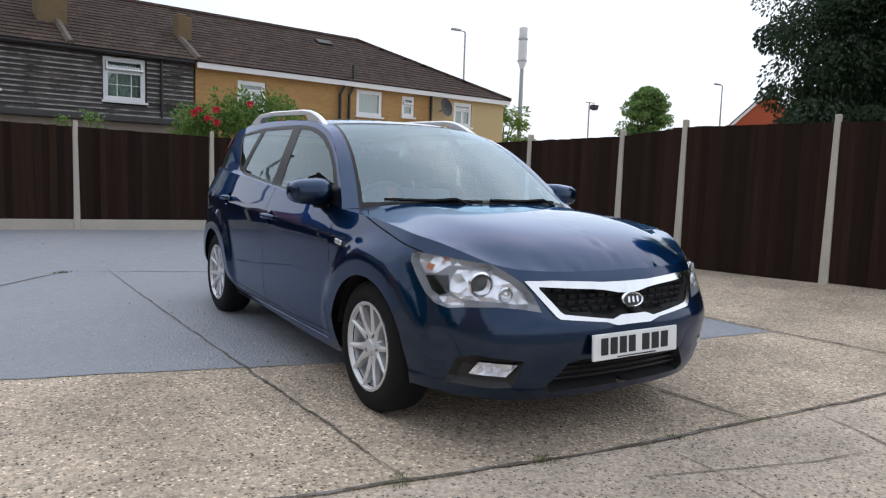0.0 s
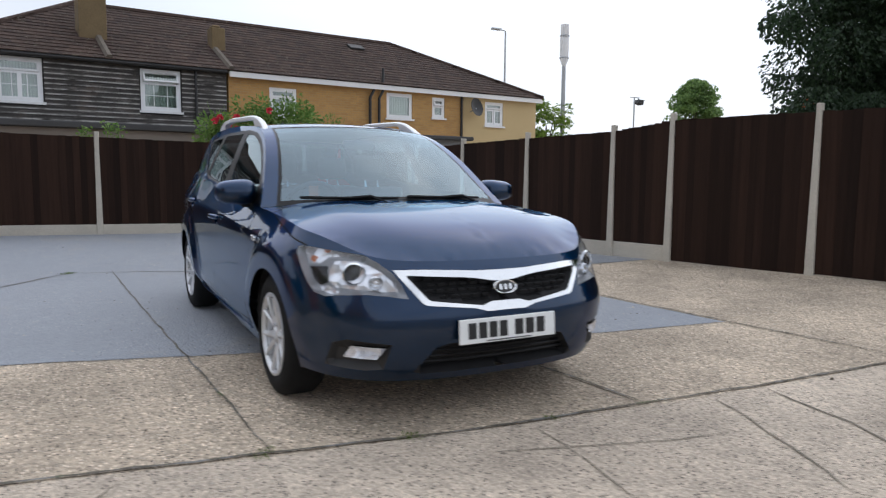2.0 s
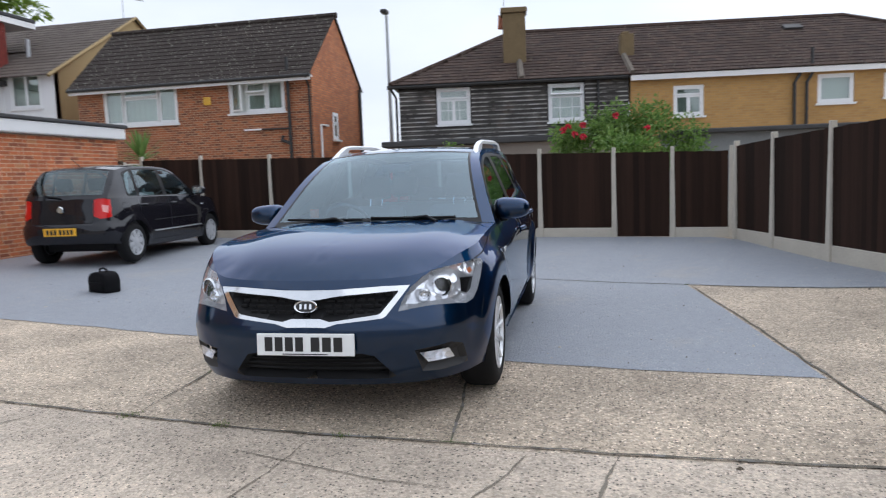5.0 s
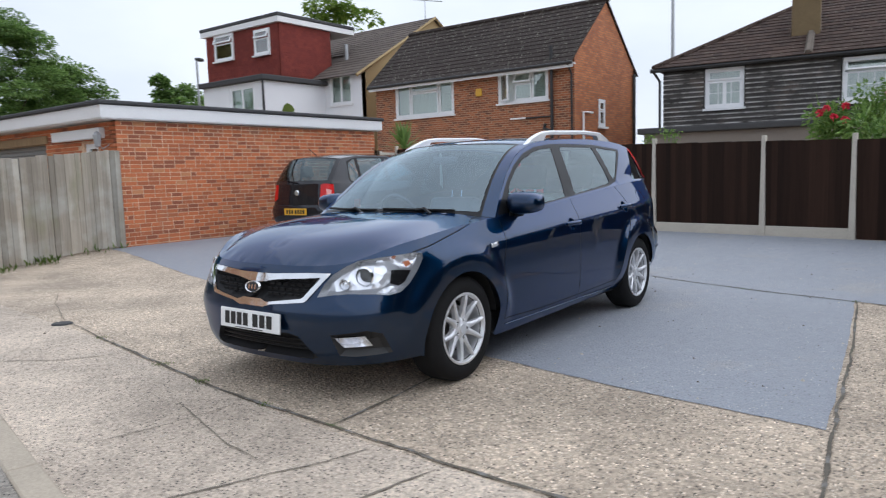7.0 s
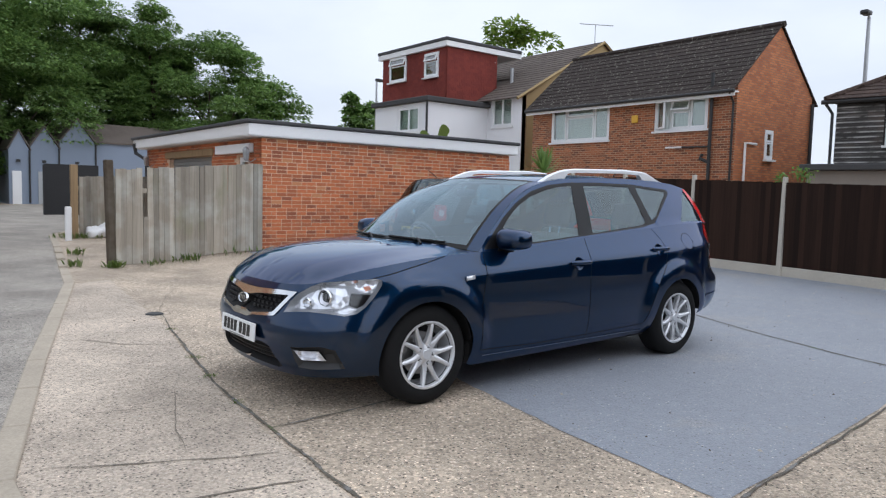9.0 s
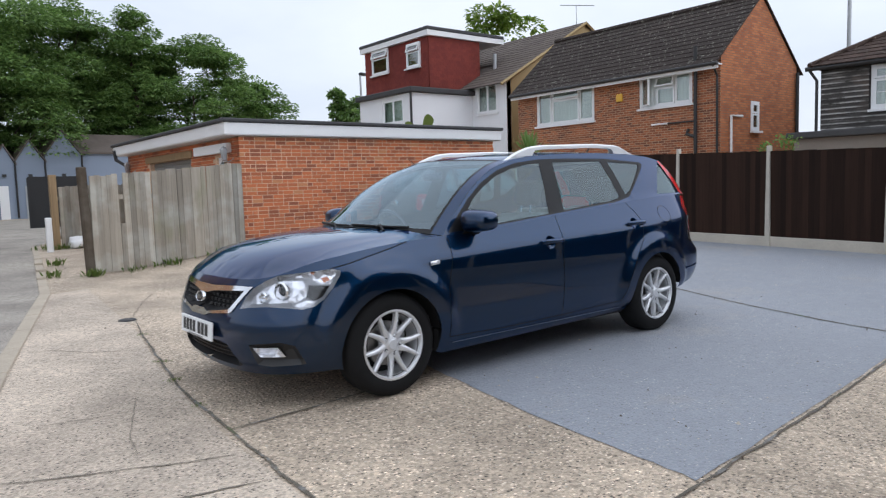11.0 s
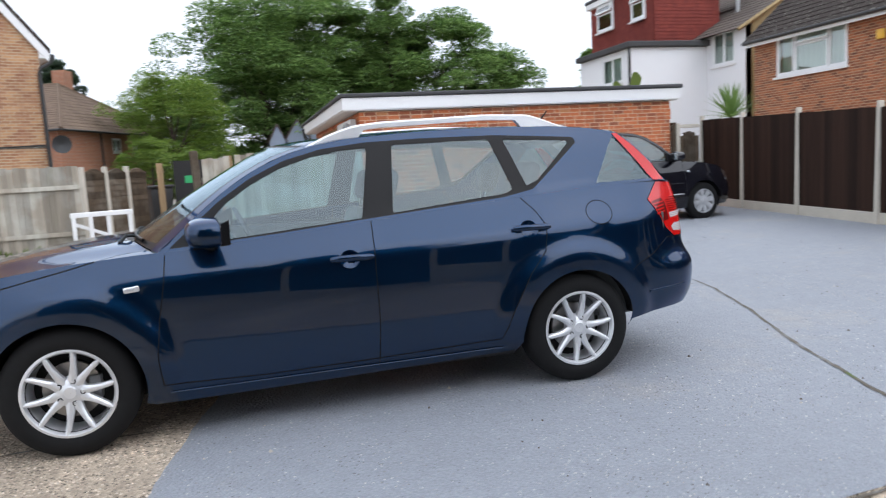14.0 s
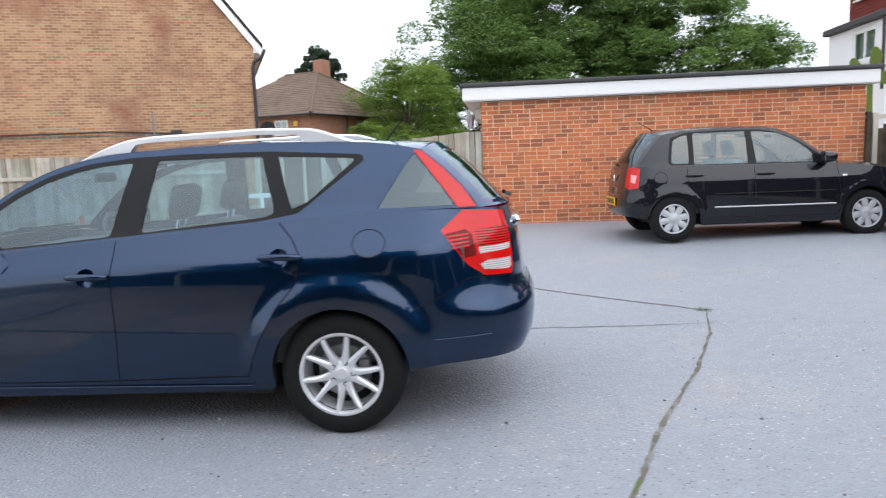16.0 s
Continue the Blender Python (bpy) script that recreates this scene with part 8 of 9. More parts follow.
for sy in (1, -1):
    for z in (0.43, 0.60):
        line = [hsk.at(hsk.at_x(x), z, -0.006) for x in np.linspace(0.82, -0.72, 20)]
        part("side_moulding", tube([(p.x, sy * p.y, p.z) for p in line], 0.011 if z < 0.5 else 0.006, 6), M_GREYMETAL if z < 0.5 else M_TRIM, hatch, "grey side moulding" if z < 0.5 else "black side moulding")
    c = hsk.at(hsk.at_x(0.93), 0.78, -0.005)
    part("side_repeater", box(-0.03, 0.03, -0.006, 0.006, -0.012, 0.012, 0.005, 2, pose(c.x, sy * c.y, c.z)), M_REFLECTOR, hatch)
yp = part("number_plate", box(-1.885, -1.875, -0.26, 0.26, 0.455, 0.565, 0.004), M_PLATE_Y, hatch, "yellow number plate with dark bars")
for i in range(7):
    y = -0.19 + i * 0.06 + (0.02 if i > 3 else 0)
    part("plate_bar", box(-1.8865, -1.8855, y - 0.02, y + 0.02, 0.475, 0.545), M_INK, yp)
part("badge", lathe([(0.001, 0.014), (0.04, 0.012), (0.05, 0.0)], 20, "x", pose(-1.83, 0, 0.82, 0, 0, 180)), M_CHROME, hatch, "round chrome badge", 40)
part("rear_wiper", tube([(-1.80, 0, 0.99), (-1.765, 0.3, 1.03)], 0.01, 6), M_TRIM, hatch)
part("aerial", tube([(-1.30, 0, 1.44), (-1.50, 0, 1.56)], [0.008, 0.004], 6), M_TRIM, hatch)
SILVER = dict(HATCH)
SILVER["paint"] = M_SILVERPAINT
SILVER["handle_mat"] = M_SILVERPAINT
SILVER["rim_label"] = "silver wheel"
silver, _, _ = build_car("hatchback_car", pose(0.2, -40.0, 0.13, 0, 0, 84) @ Matrix.Diagonal((1.12, 1.12, 1.05, 1)), SILVER, "silver car parked at the far end of the lane")
part("number_plate", box(2.03, 2.04, -0.24, 0.24, 0.42, 0.52), M_PLATE_W, silver)

# ---- bag, rubbish ----
dc = thing("drain_cover", pose(1.79, -3.19, 0.004, 0, 0, 20), "small dark iron stopcock cover in the concrete", "drain cover")
part("cover", lathe([(0.001, 0.012), (0.075, 0.012), (0.085, 0.006), (0.09, 0.0)], 16, "z"), M_DARKPLASTIC, dc)
bag = thing("tool_bag", pose(-2.06, -4.38, gz(-2.06, -4.38) + 0.004, 0, 0, 72), "small black fabric tool bag with a carrying handle", "bag")
M_BAG = gritty("black_bag_fabric", (0.008, 0.008, 0.009), 0.9, 120, 0.2, 5, 0.2, 0.0, Specular_IOR_Level=0.1).m
bag_side = [(-0.175, 0.02), (-0.17, 0.0), (0.17, 0.0), (0.175, 0.02), (0.18, 0.14), (0.165, 0.20), (0.12, 0.235), (0.05, 0.25), (-0.05, 0.25), (-0.12, 0.235), (-0.165, 0.20), (-0.18, 0.14)]
bm = prism(bag_side, -0.10, 0.10, "y")
bmesh.ops.bevel(bm, geom=[e for e in bm.edges if abs(e.verts[0].co.y - e.verts[1].co.y) < 1e-4], offset=0.02, segments=2, affect="EDGES", profile=0.5)
part("body", bm, M_BAG, bag, "", 50)
for x in (-0.07, 0.07):
    part("strap", box(x - 0.014, x + 0.014, -0.105, 0.105, 0.02, 0.243, 0.004), M_BAG, bag, "", 50)
part("handle", tube([(-0.07, 0, 0.235), (-0.06, 0, 0.275), (0, 0, 0.292), (0.06, 0, 0.275), (0.07, 0, 0.235)], 0.012, 8), M_BAG, bag, "", 50)
part("pocket", box(-0.12, 0.12, -0.118, -0.10, 0.03, 0.13, 0.008, 2), M_BAG, bag, "", 50)
for i, (x, y, r) in enumerate(((0.25, -13.0, 0.22), (-0.02, -13.2, 0.26), (-0.25, -13.1, 0.18))):
    rb = thing("rubbish_bag", pose(x, y, gz(x, y)), "crumpled white plastic rubbish bag by the fence", "rubbish", "heap of rubbish")
    bm = bmesh.new()
    bmesh.ops.create_icosphere(bm, subdivisions=3, radius=r)
    for v in bm.verts:
        v.co *= 1 + 0.35 * noise.noise((v.co.x * 7 + i, v.co.y * 7, v.co.z * 7))
        v.co.z = max(0.0, v.co.z * 0.7 + r * 0.5)
    part("bag", bm, M_WHITE, rb, "", 40)
for i, (x, y) in enumerate(((-0.46, -40.0), (-0.62, -40.6))):
    bn = thing("litter_bin", pose(x, y, 0.13), "yellow and green outdoor litter bin", "bin", "bins")
    part("bin", lathe([(0.001, 0), (0.32, 0), (0.36, 1.2), (0.40, 1.25), (0.001, 1.35)], 14, "z"), M_YELLOWBOX if i == 0 else plain("green_plastic", (0.03, 0.22, 0.12), 0.5), bn, "", 40)


# ---- trees and plants ----
def add_leaf(verts, faces, p, d, size, rnd, bend=0.25, narrow=0.55, level=0.0):
    """A small folded leaf of two triangles. level: how much its face keeps to the sky."""
    d = d.normalized()
    side = d.cross(Vector((rnd.uniform(-1, 1), rnd.uniform(-1, 1), rnd.uniform(-1, 1) + level))).normalized()
    up = side.cross(d)
    b = len(verts)
    verts += [p, p + d * size * 0.5 + side * size * narrow * 0.5 + up * size * bend * 0.3, p + d * size - up * size * bend * 0.5, p + d * size * 0.5 - side * size * narrow * 0.5 + up * size * bend * 0.3]
    faces += [(b, b + 1, b + 2), (b, b + 2, b + 3)]


def tree(x, y, z0, height, radius, crown_from, leaves, leaf, material, label, seed, clumps=60, shape="round", trunk_r=0.22):
    rnd = random.Random(seed)
    root = thing("tree", pose(x, y, z0), label, "tree", "trees beyond the yard")
    trunk = [(0, 0, -0.3)]
    top = height * (0.92 if shape == "cone" else 0.7)
    for i in range(1, 7):
        t = i / 6
        trunk.append((rnd.uniform(-0.1, 0.1) * height * 0.05, rnd.uniform(-0.1, 0.1) * height * 0.05, top * t))
    part("trunk", tube(trunk, [trunk_r * (1 - 0.8 * i / 6) for i in range(7)], 8), M_BARK, root, "", 60)
    centres = []
    while len(centres) < clumps:
        a, u = rnd.uniform(0, 2 * math.pi), rnd.random()
        h = crown_from + (1 - crown_from) * u
        if shape == "cone":
            rr = radius * (1 - u) ** 0.8 + 0.12 * radius * rnd.random()
            dist = rr * rnd.uniform(0.15, 1.0)
        elif shape == "needles":
            dist = radius * math.sqrt(max(0.05, 1 - max(0.0, 2 * u - 0.9) ** 4)) * math.sqrt(rnd.uniform(0.05, 1.0)) * (1 - 0.35 * u)
        elif shape == "column":
            dist = radius * math.sqrt(max(0.05, 1 - (2 * u - 0.9) ** 4)) * rnd.uniform(0.2, 1.0) * (1 - 0.35 * u)
        else:
            dist = radius * math.sqrt(max(0.03, 1 - (2 * u - 0.85) ** 2 / 1.5)) * math.sqrt(rnd.uniform(0.08, 1.0)) * (1 + 0.18 * math.sin(3 * a + seed))
        centres.append(Vector((dist * math.cos(a), dist * math.sin(a), height * h * (1 - 0.06 * rnd.random()))))
    for i, c in enumerate(centres[:14]):
        s = Vector((0, 0, top * clamp(c.z / height - 0.18, 0.15, 0.9)))
        mid = s.lerp(c, 0.5) + Vector((0, 0, -0.03 * height))
        part("limb", tube([s, mid, c], [trunk_r * 0.35, trunk_r * 0.22, trunk_r * 0.08], 5), M_BARK, root, "", 60)
    verts, faces = [], []
    per = leaves // len(centres)
    for c in centres:
        cr = radius * rnd.uniform(0.17, 0.33) * (0.8 if shape == "cone" else 1.0)
        flat = rnd.uniform(0.50, 0.75) if shape != "cone" else 0.45
        if shape == "needles":
            cr = radius * rnd.uniform(0.11, 0.24)
            flat = rnd.uniform(0.55, 0.9)
        for _ in range(per):
            d = Vector((rnd.gauss(0, 1), rnd.gauss(0, 1), rnd.gauss(0.25, 1))).normalized()
            if shape == "needles":
                p = c + Vector((d.x * cr, d.y * cr, d.z * cr * flat)) * (1 - 0.6 * rnd.random() ** 2)
                add_leaf(verts, faces, p, Vector((d.x, d.y, 0.2 * d.z - rnd.uniform(0.3, 1.3))), leaf * rnd.uniform(0.6, 1.4), rnd, 0.2, 0.62, 0.6)
                continue
            d.z = max(d.z, -0.35)
            p = c + Vector((d.x * cr, d.y * cr, d.z * cr * flat)) * (1 - 0.45 * rnd.random() ** 2)
            add_leaf(verts, faces, p, Vector((d.x + rnd.uniform(-0.6, 0.6), d.y + rnd.uniform(-0.6, 0.6), 0.45 * d.z + rnd.uniform(-0.5, 0.15))), leaf * rnd.uniform(0.6, 1.3), rnd, 0.25, 0.6, 1.8)
    part("crown", (verts, faces), material, root, "", None)
    return root


BIG = "tall broad-leaved tree with dense dark green foliage"
tree(-1.8, -47, 0, 13.4, 5.8, 0.14, 92000, 0.22, M_LEAF_OAK, BIG, 1, 165)
tree(-6.0, -49, 0, 14.1, 4.6, 0.14, 56000, 0.22, M_LEAF_OAK, BIG, 2, 115)
tree(-10.8, -47, 0, 13.9, 3.0, 0.12, 30000, 0.20, M_LEAF_OAK, "tall narrow dark tree between broad ones", 3, 110, "column")
tree(-14.6, -46.5, 0, 11.9, 4.4, 0.16, 56000, 0.22, M_LEAF_OAK, BIG, 4, 110)
tree(-8.7, -48.6, 0, 12.6, 3.1, 0.12, 30000, 0.22, M_LEAF_OAK, BIG, 23, 80)
tree(-12.0, -50, 0, 11.2, 3.6, 0.1, 30000, 0.24, M_LEAF_OAK, BIG, 6, 90)
tree(-19.5, -48, 0, 9.5, 3.6, 0.2, 20000, 0.24, M_LEAF_OAK, "mid-sized green tree behind the garage", 5, 65)
tree(4.4, -53, 0, 8.4, 3.2, 0.1, 26000, 0.20, M_LEAF_LIGHT, "rounded light green tree beside the lane", 7, 60)
tree(3.9, -39.5, 0, 7.1, 3.3, 0.06, 52000, 0.13, M_LEAF_LIGHT, "rounded light green tree beside the lane", 8, 95)
tree(12.5, -52, 0, 10.3, 2.2, 0.55, 30000, 0.17, M_LEAF_CONIFER, "dark ragged conifer behind the low brick house", 22, 110, "needles", 0.12)
tree(3.7, -25.6, 0, 2.7, 1.35, 0.2, 16000, 0.10, M_LEAF_LIGHT, "low bright green shrub over the back fence", 9, 46, "round", 0.08)
tree(2.2, -26.2, 0, 2.6, 0.9, 0.3, 9000, 0.10, M_LEAF_LIGHT, "low bright green shrub over the back fence", 19, 30, "round", 0.06)
tree(-29, -51, 0, 10.0, 2.6, 0.1, 5000, 0.36, M_LEAF_OAK, "distant dark green tree", 10, 45, "cone")
tree(-31, -50, 0, 9.0, 3.6, 0.1, 6000, 0.4, M_LEAF_OAK, "distant dark green tree", 11, 55)
tree(-22, -56, 0, 8.4, 4.0, 0.1, 5000, 0.42, M_LEAF_OAK, "distant dark green tree", 21, 50)
tree(-34, -36, 0, 14.6, 4.0, 0.3, 9000, 0.42, M_LEAF_LIGHT, "tall fresh green tree behind the houses", 12, 70)
CON = "huge dark conifer with drooping branches behind the fence"
tree(-0.90, 9.1, 0, 6.6, 2.40, 0.16, 270000, 0.056, M_LEAF_CONIFER, CON, 13, 330, "needles", 0.25)
tree(2.3, 10.2, 0, 7.4, 2.5, 0.16, 130000, 0.075, M_LEAF_CONIFER, CON, 14, 280, "needles", 0.25)
tree(-40, 46.9, 0, 9.6, 2.7, 0.2, 26000, 0.20, M_LEAF_OAK, "mid-sized leafy street tree with drooping twigs in the distance", 15, 190, "needles")
tree(-40, 31.2, 0, 6.9, 2.2, 0.2, 3500, 0.32, M_LEAF_LIGHT, "small pale green tree beside the terrace", 16, 40)
tree(-30, -4.2, 0, 5.6, 1.6, 0.2, 2500, 0.3, M_LEAF_OAK, "small dark tree between the houses", 17, 35)
# hedge-like mass low along the lane's far end
for i, (x, y, h) in enumerate(((-2.5, -52, 6.0), (-8.5, -53, 6.0), (-16, -54, 6.0))):
    tree(x, y, 0, h, 3.4, 0.02, 5000, 0.40, M_LEAF_OAK, "dense dark green undergrowth below the trees", 30 + i, 45)


def rose_bush():
    rnd = random.Random(40)
    root = thing("rose_bush", pose(-10.0, 2.25, 0.12), "climbing rose bush with red blooms above the fence", "bush")
    centres = [Vector((rnd.uniform(-0.5, 0.2), rnd.uniform(-1.45, 1.5), rnd.uniform(1.2, 2.0))) for _ in range(54)]
    centres += [Vector((rnd.uniform(-0.4, 0.15), rnd.gauss(0.1, 0.55), 1.95 + 0.75 * rnd.random() ** 1.8)) for _ in range(24)]
    sprig = [Vector((rnd.uniform(2.25, 2.5), rnd.uniform(-0.55, 0.25), rnd.uniform(1.4, 1.72))) for _ in range(7)]
    for c in sprig[:3]:
        part("stem", tube([(0.3, c.y - 0.2, 1.7), (1.3, c.y, 2.02), c], [0.012, 0.009, 0.004], 5), M_LEAF_ROSE, root)
    centres += sprig
    verts, faces = [], []
    for c in centres:
        for _ in range(105):
            d = Vector((rnd.gauss(0, 1), rnd.gauss(0, 1), rnd.gauss(0, 1))).normalized()
            add_leaf(verts, faces, c + d * rnd.uniform(0.05, 0.26), d + Vector((0, 0, rnd.uniform(-0.6, 0.2))), rnd.uniform(0.06, 0.11), rnd)
    part("foliage", (verts, faces), M_LEAF_ROSE, root)
    for i in range(16):
        c = centres[i * 4]
        part("stem", tube([(rnd.uniform(-0.2, 0.2), c.y * 0.5, 0), (c.x, c.y * 0.8, c.z * 0.6), c + Vector((0, rnd.uniform(-0.2, 0.2), rnd.uniform(0.2, 0.45)))], [0.012, 0.008, 0.003], 5), M_LEAF_ROSE, root)
    for y, z, x in ((-1.35, 1.99, 0.36), (-1.24, 2.06, 0.34), (-0.93, 2.08, 0.38), (-0.93, 1.84, 0.42), (-0.27, 2.24, 0.36), (-1.10, 1.90, 0.42), (0.35, 1.95, 0.4)):
        vs, fs = [], []
        for k in range(26):
            d = Vector((rnd.gauss(0, 1), rnd.gauss(0, 1), rnd.gauss(0.4, 0.8))).normalized()
            add_leaf(vs, fs, Vector((x, y, z)) + d * 0.015, d, 0.066, rnd, 0.6, 0.95)
        part("rose_bloom", (vs, fs), M_PETAL, root, "deep red rose bloom")
    return root


rose_bush()


def ivy(x, y, top, width, seed):
    """Thin leafy stems that climb over the fence top."""
    rnd = random.Random(seed)
    root = thing("climbing_ivy", pose(x, y, gz(x, y)), "thin green climber showing over the fence top", "plant", "climbers on the fence")
    verts, faces = [], []
    for i in range(7):
        yy, h = rnd.uniform(-width, width), top * rnd.uniform(0.92, 1.0)
        part("stem", tube([(0, yy * 0.3, 0), (0.01, yy * 0.8, h * 0.6), (0.03, yy, h)], [0.008, 0.006, 0.003], 5), M_LEAF_ROSE, root)
        for _ in range(16):
            p = Vector((rnd.uniform(-0.06, 0.08), yy + rnd.gauss(0, 0.05), h - 0.30 * rnd.random() ** 1.5))
            add_leaf(verts, faces, p, Vector((rnd.uniform(-0.3, 1), rnd.uniform(-1, 1), rnd.uniform(-0.8, 0.4))), rnd.uniform(0.035, 0.06), rnd, 0.25, 0.8)
    part("foliage", (verts, faces), M_LEAF_ROSE, root)


ivy(back_x(-1.46) - 0.16, -1.46, 1.70, 0.09, 61)
ivy(back_x(-1.05) - 0.16, -1.05, 1.80, 0.10, 62)


def spiky(x, y, z0, n, length, label, material, name="yucca_plant", seed=5):
    rnd = random.Random(seed)
    root = thing(name, pose(x, y, 0), label, "plant")
    part("trunk", tube([(0, 0, 0), (0.03, 0, z0)], 0.06), M_BARK, root)
    for i in range(n):
        a, e = rnd.uniform(0, 6.28), rnd.uniform(0.15, 1.35)
        d = Vector((math.cos(a) * math.cos(e), math.sin(a) * math.cos(e), math.sin(e)))
        side = d.cross(Vector((0, 0, 1))).normalized() * 0.03
        pts = [Vector((0.03, 0, z0)) + d * length * t - Vector((0, 0, 0.22 * length * t * t * math.cos(e))) for t in (0, 0.4, 0.75, 1)]
        w = (0.6, 1.0, 0.6, 0.05)
        vs = [p + side * k * s for p, k in zip(pts, w) for s in (-1, 1)]
        part("leaf", (vs, [(2 * k, 2 * k + 1, 2 * k + 3, 2 * k + 2) for k in range(3)]), material, root)
    return root


spiky(-10.4, -9.4, 1.95, 60, 0.85, "spiky green yucca behind the garage end", M_LEAF_OAK)
ban = thing("banana_plant", pose(-11.9, -16.2, 0), "banana plant with pale green leaves above the garage roof", "plant")
part("stem", tube([(0, 0, 0), (0, 0, 3.2)], [0.12, 0.07]), M_LEAF_LIGHT, ban)
for i, (dy, dz, dx) in enumerate(((0.75, 0.75, 0.1), (-0.95, 0.6, 0.1), (-0.55, 0.25, 0.4), (1.35, 0.0, -0.2))):
    vs = []
    for k in range(9):
        t = k / 8
        c = Vector((dx * t, dy * t, 3.0 + dz * t * (2 - t) - 0.12 * t * t))
        w = 0.19 * math.sin(math.pi * min(1, t * 0.93 + 0.04)) ** 0.6
        vs += [c + Vector((0.35 * w, -w * 0.5, w)), c - Vector((0, 0, 0.02)), c + Vector((-0.35 * w, w * 0.5, -w))]
    part("leaf", (vs, [(3 * k + j, 3 * k + j + 1, 3 * k + j + 4, 3 * k + j + 3) for k in range(8) for j in (0, 1)]), M_GRASS, ban, "", 60)


def weeds(name, spots, seed, size):
    rnd = random.Random(seed)
    verts, faces = [], []
    for x, y, r, n in spots:
        for _ in range(n):
            px, py = x + rnd.gauss(0, r), y + rnd.gauss(0, r)
            add_leaf(verts, faces, Vector((px, py, gz(px, py))), Vector((rnd.gauss(0, 0.35), rnd.gauss(0, 0.35), 1)), size * rnd.uniform(0.5, 1.3), rnd, 0.3, 0.16)
    tagged(part(name, (verts, faces), M_GRASS), "sparse green and straw-coloured weeds along the fence foot and joints", "weeds", "", "stuff")


weeds("weeds", [(1.1, -7.7, 0.06, 60), (0.45, -7.85, 0.14, 22), (-0.15, -7.95, 0.10, 40), (-0.9, -8.1, 0.10, 10), (-1.4, -8.25, 0.12, 8), (0.6, -13.0, 0.2, 120), (1.3, -9.5, 0.08, 40), (1.6, -8.0, 0.06, 30), (3.6, -9.8, 0.3, 160), (4.6, -9.8, 0.3, 80)], 3, 0.13)
weeds("joint_moss", [(-3.78, -1.77, 0.04, 160), (2.1, -1.1, 0.03, 60), (2.2, -0.5, 0.03, 60), (2.28, 0.2, 0.02, 40), (1.9, -2.3, 0.03, 50), (-2.4, 2.42, 0.02, 40)], 4, 0.018)

# grit and dry leaf bits scattered over the yard
rnd_g = random.Random(77)
gv, gf2 = [], []
for _ in range(900):
    x, y = rnd_g.uniform(-6.2, 3.2), rnd_g.uniform(-7.5, 4.2)
    r = rnd_g.uniform(0.003, 0.010) * (1.6 if rnd_g.random() < 0.06 else 1)
    z, b, a0 = gz(x, y) + 0.004, len(gv), rnd_g.uniform(0, 6.28)
    gv += [(x + r * rnd_g.uniform(0.6, 1.2) * math.cos(a0 + a), y + r * rnd_g.uniform(0.6, 1.2) * math.sin(a0 + a), z) for a in (0, 1.57, 3.14, 4.71)] + [(x, y, z + r * 0.9)]
    gf2 += [(b, b + 1, b + 4), (b + 1, b + 2, b + 4), (b + 2, b + 3, b + 4), (b + 3, b, b + 4)]
tagged(part("grit", (gv, gf2), M_GRIT), "loose grit and dry leaf crumbs scattered on the ground", "grit", "", "stuff")

# ---- street lamps, mast ----
def street_lamp(x, y, h, label, r=0.07, arm=0.5, ang=0.0, head=0.55):
    root = thing("street_lamp", pose(x, y, 0, 0, 0, ang), label, "street lamp", "street lamps")
    part("pole", tube([(0, 0, 0), (0, 0, h * 0.5), (0, 0, h - 0.05)], [r * 1.3, r, r * 0.75], 10), M_GREYMETAL, root, "", 60)
    part("arm", tube([(0, 0, h - 0.05), (0.1, 0, h), (arm, 0, h + 0.04)], r * 0.5, 8), M_GREYMETAL, root)
    bm = box(arm - 0.1, arm + head, -0.14, 0.14, h - 0.03, h + 0.13, 0.05, 2)
    part("lamp_head", bm, M_DARKPLASTIC if head < 0.5 else M_GREYMETAL, root, "", 50)
    return root


street_lamp(-24, -6.75, 8.1, "tall grey street lamp behind the brick house", 0.08, 0.15, 0, 0.35)
street_lamp(-40, 27.3, 11.5, "distant grey street lamp with a short arm", 0.08, 0.5, -90, 0.7)
street_lamp(-40, 57.2, 10.4, "distant grey street lamp with a short arm", 0.08, 0.5, -90, 0.7)
street_lamp(-18.1, -30.0, 7.6, "distant dark street lamp by the white house", 0.07, 0.1, 200, 0.4)
mast = thing("phone_mast", pose(-40, 32.7, 0), "slim pale grey mobile phone mast with a thick antenna shroud", "mast")
part("pole", tube([(0, 0, 0), (0, 0, 9.6)], [0.2, 0.15], 12), M_GREYMETAL, mast, "", 60)
part("shroud", lathe([(0.15, 9.4), (0.33, 9.9), (0.35, 11.5), (0.28, 11.55), (0.28, 11.65), (0.32, 11.7), (0.32, 12.5), (0.001, 12.6)], 18, "z"), M_RENDER_WHITE, mast, "", 40)
for z in (9.95, 11.6):
    part("collar", lathe([(0.30, z), (0.375, z), (0.375, z + 0.10), (0.30, z + 0.10)], 18, "z"), M_GREYMETAL, mast, "", 40)
cc = thing("camera_pole", pose(-40, 40.0, 0), "thin pole with a dark security camera", "pole")
part("pole", tube([(0, 0, 0), (0, 0, 7.4)], 0.06, 8), M_GREYMETAL, cc)
part("arm", tube([(0, -0.45, 7.42), (0, 0.62, 7.42)], 0.04, 6), M_GREYMETAL, cc)
part("bracket", tube([(0, 0.42, 7.42), (0, 0.42, 7.15)], 0.035, 6), M_GREYMETAL, cc)
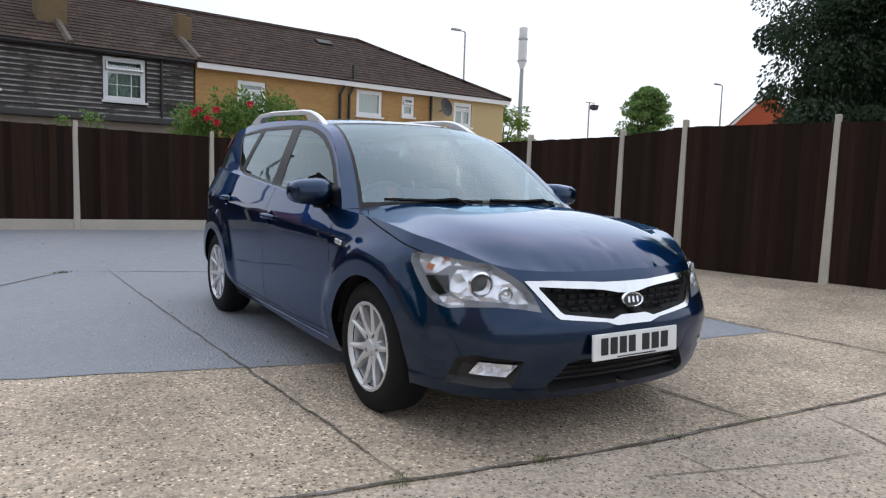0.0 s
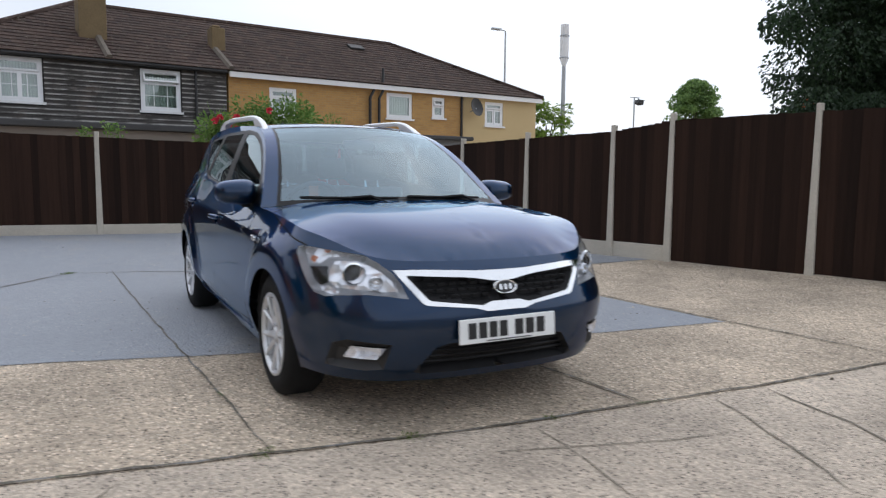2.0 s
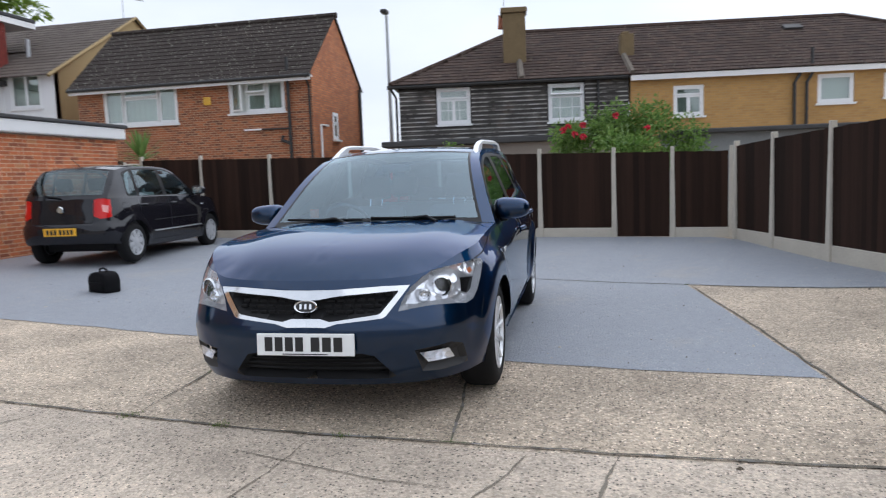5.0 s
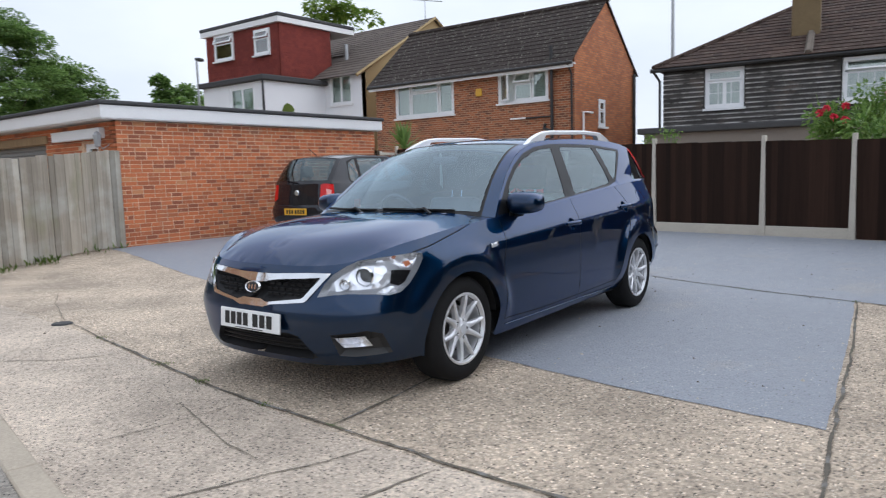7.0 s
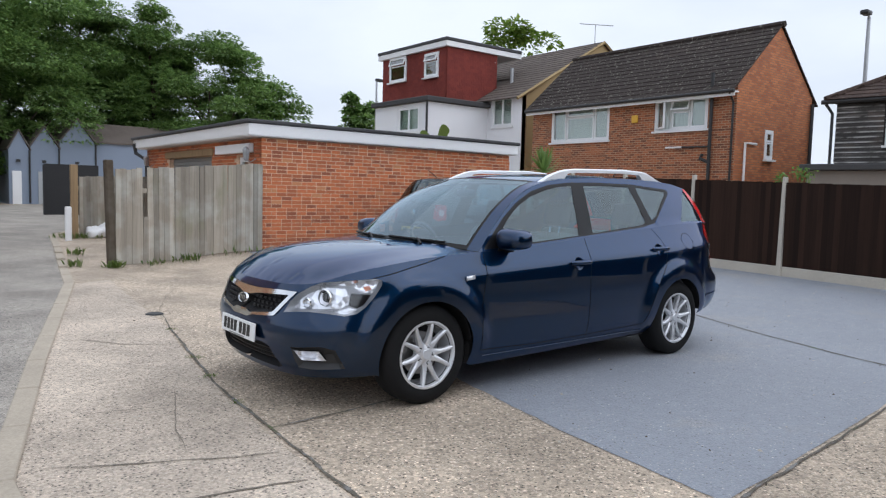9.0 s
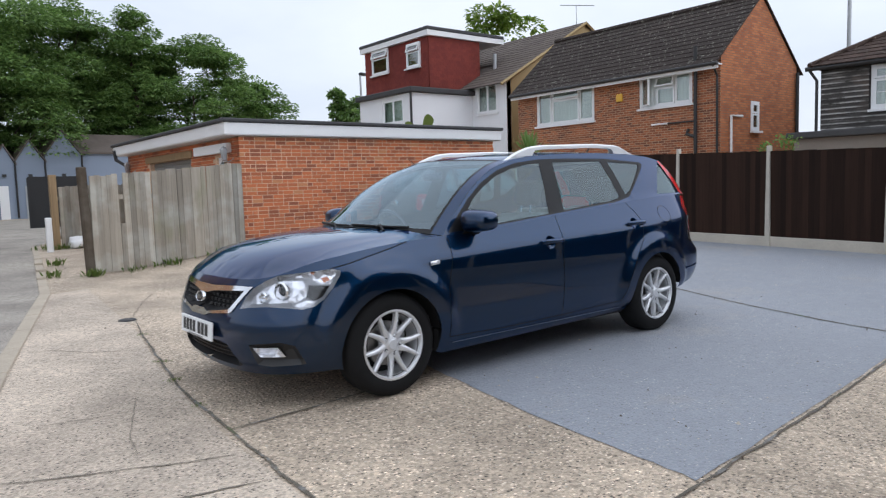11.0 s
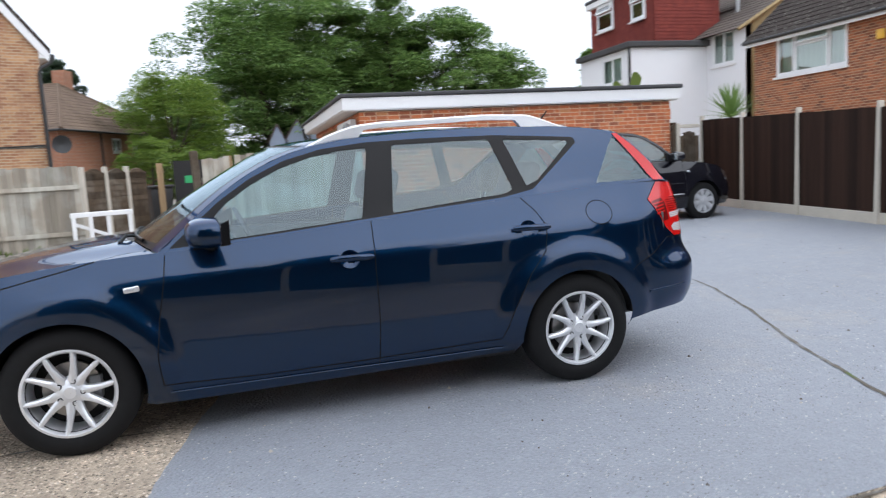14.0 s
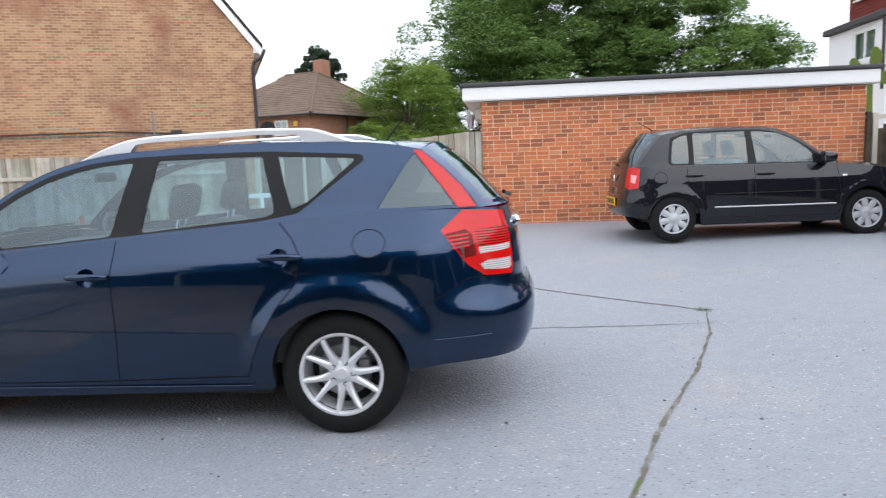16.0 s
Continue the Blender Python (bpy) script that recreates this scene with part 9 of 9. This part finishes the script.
part("camera_head", box(-0.3, 0.3, -0.20, 0.30, -0.19, 0.19, 0.07, 2, pose(0, 0.50, 7.06, -14, 0, 0)), M_DARKPLASTIC, cc)
part("camera_visor", box(-0.34, 0.34, 0.05, 0.36, 0.19, 0.22, 0.01, 1, pose(0, 0.50, 7.06, -14, 0, 0)), M_GREYMETAL, cc)
# low block of flats glimpsed between the houses
fl = thing("apartment_block", pose(-70, -14, 0), "distant pale apartment block with grey window bands", "apartment block")
part("wall", box(-6, 0, 2.0, 9, 0, 9.2), M_RENDER_CREAM, fl)
# far windows are plain boxes in the tone used for shaded rooms
for z in (1.2, 3.9, 6.6):
    for i in range(4):
        part("window", box(0.003, 0.08, 2.5 + i * 1.65, 3.6 + i * 1.65, z, z + 1.4), M_ROOM_SHADE, fl)

# ---- garage bricks, piece by piece ----
def brick_mesh(length, depth):
    bm = box(0, length, -depth, 0, 0, 0.065, 0.004)
    me = bpy.data.meshes.new("brick")
    bm.to_mesh(me)
    bm.free()
    me.materials.append(M_BRICK)
    return me


def rest_box(verts, faces, m, length):
    b = len(verts)
    verts += [m @ Vector(p) for p in ((0, -0.012, 0), (length, -0.012, 0), (length, -0.012, 0.0625), (0, -0.012, 0.0625), (0.003, 0, 0.003), (length - 0.003, 0, 0.003), (length - 0.003, 0, 0.0595), (0.003, 0, 0.0595))]
    faces += [tuple(b + k for k in f) for f in ((4, 5, 6, 7), (0, 1, 5, 4), (1, 2, 6, 5), (2, 3, 7, 6), (3, 0, 4, 7))]


brick_meshes = {}
rest_v, rest_f = [], []
singles = 0
rows = 31
for j in range(rows):
    z = 0.012 + j * 0.0737
    # the long wall, Flemish-like bond: stretchers and a header now and then
    x, i = (0.0, 0) if j % 2 else (-0.107, 0)
    while x < 6.46:
        header = (i * 7 + j * 3) % 9 == 4
        L = 0.096 if header else 0.203
        a, b = max(x, 0.0), min(x + L, 6.48)
        if b - a > 0.03:
            m = Matrix.Translation((GX1 - a, GY + random.uniform(-0.002, 0.002), z)) @ Matrix.Rotation(math.pi, 4, "Z")
            if singles < 300 and a < 3.1 and j > 2 and j < 29:
                key = round(b - a, 3)
                if key not in brick_meshes:
                    brick_meshes[key] = brick_mesh(b - a, 0.0)
                    bm = box(0, b - a, -0.0, 0.013, 0, 0.0625, 0.0035)
                    bm.to_mesh(brick_meshes[key])
                    bm.free()
                ob = new("brick", brick_meshes[key])
                ob.parent = gar
                ob.matrix_basis = Matrix.Translation((GX1 - b, GY - 0.013 + random.uniform(-0.002, 0.002), z))
                singles += 1
            else:
                rest_box(rest_v, rest_f, Matrix.Translation((GX1 - a, GY, z)) @ Matrix.Rotation(math.pi, 4, "Z") @ Matrix.Diagonal((1, -1, 1, 1)), b - a)
        x += L + 0.0125
        i += 1
    # the front wall
    y = 0.0 if j % 2 else -0.1125
    while y < 7.35:
        a, b = max(y, 0.0), min(y + 0.215, 7.38)
        for lo, hi, zz in ((2.62, 5.55, 2.02), (0.60, 1.20, 1.98)):
            if z < zz and (zz > 2 or z > 0.9):
                if a < lo < b:
                    b = lo
                elif lo <= a < hi:
                    a = b = 0
        if b - a > 0.04:
            rest_box(rest_v, rest_f, Matrix.Translation((GX1, GY - a, z)) @ Matrix.Rotation(-math.pi / 2, 4, "Z"), b - a)
        y += 0.2255
part("bricks", (rest_v, rest_f), M_BRICK_REST, gar, "", None, "stuff")
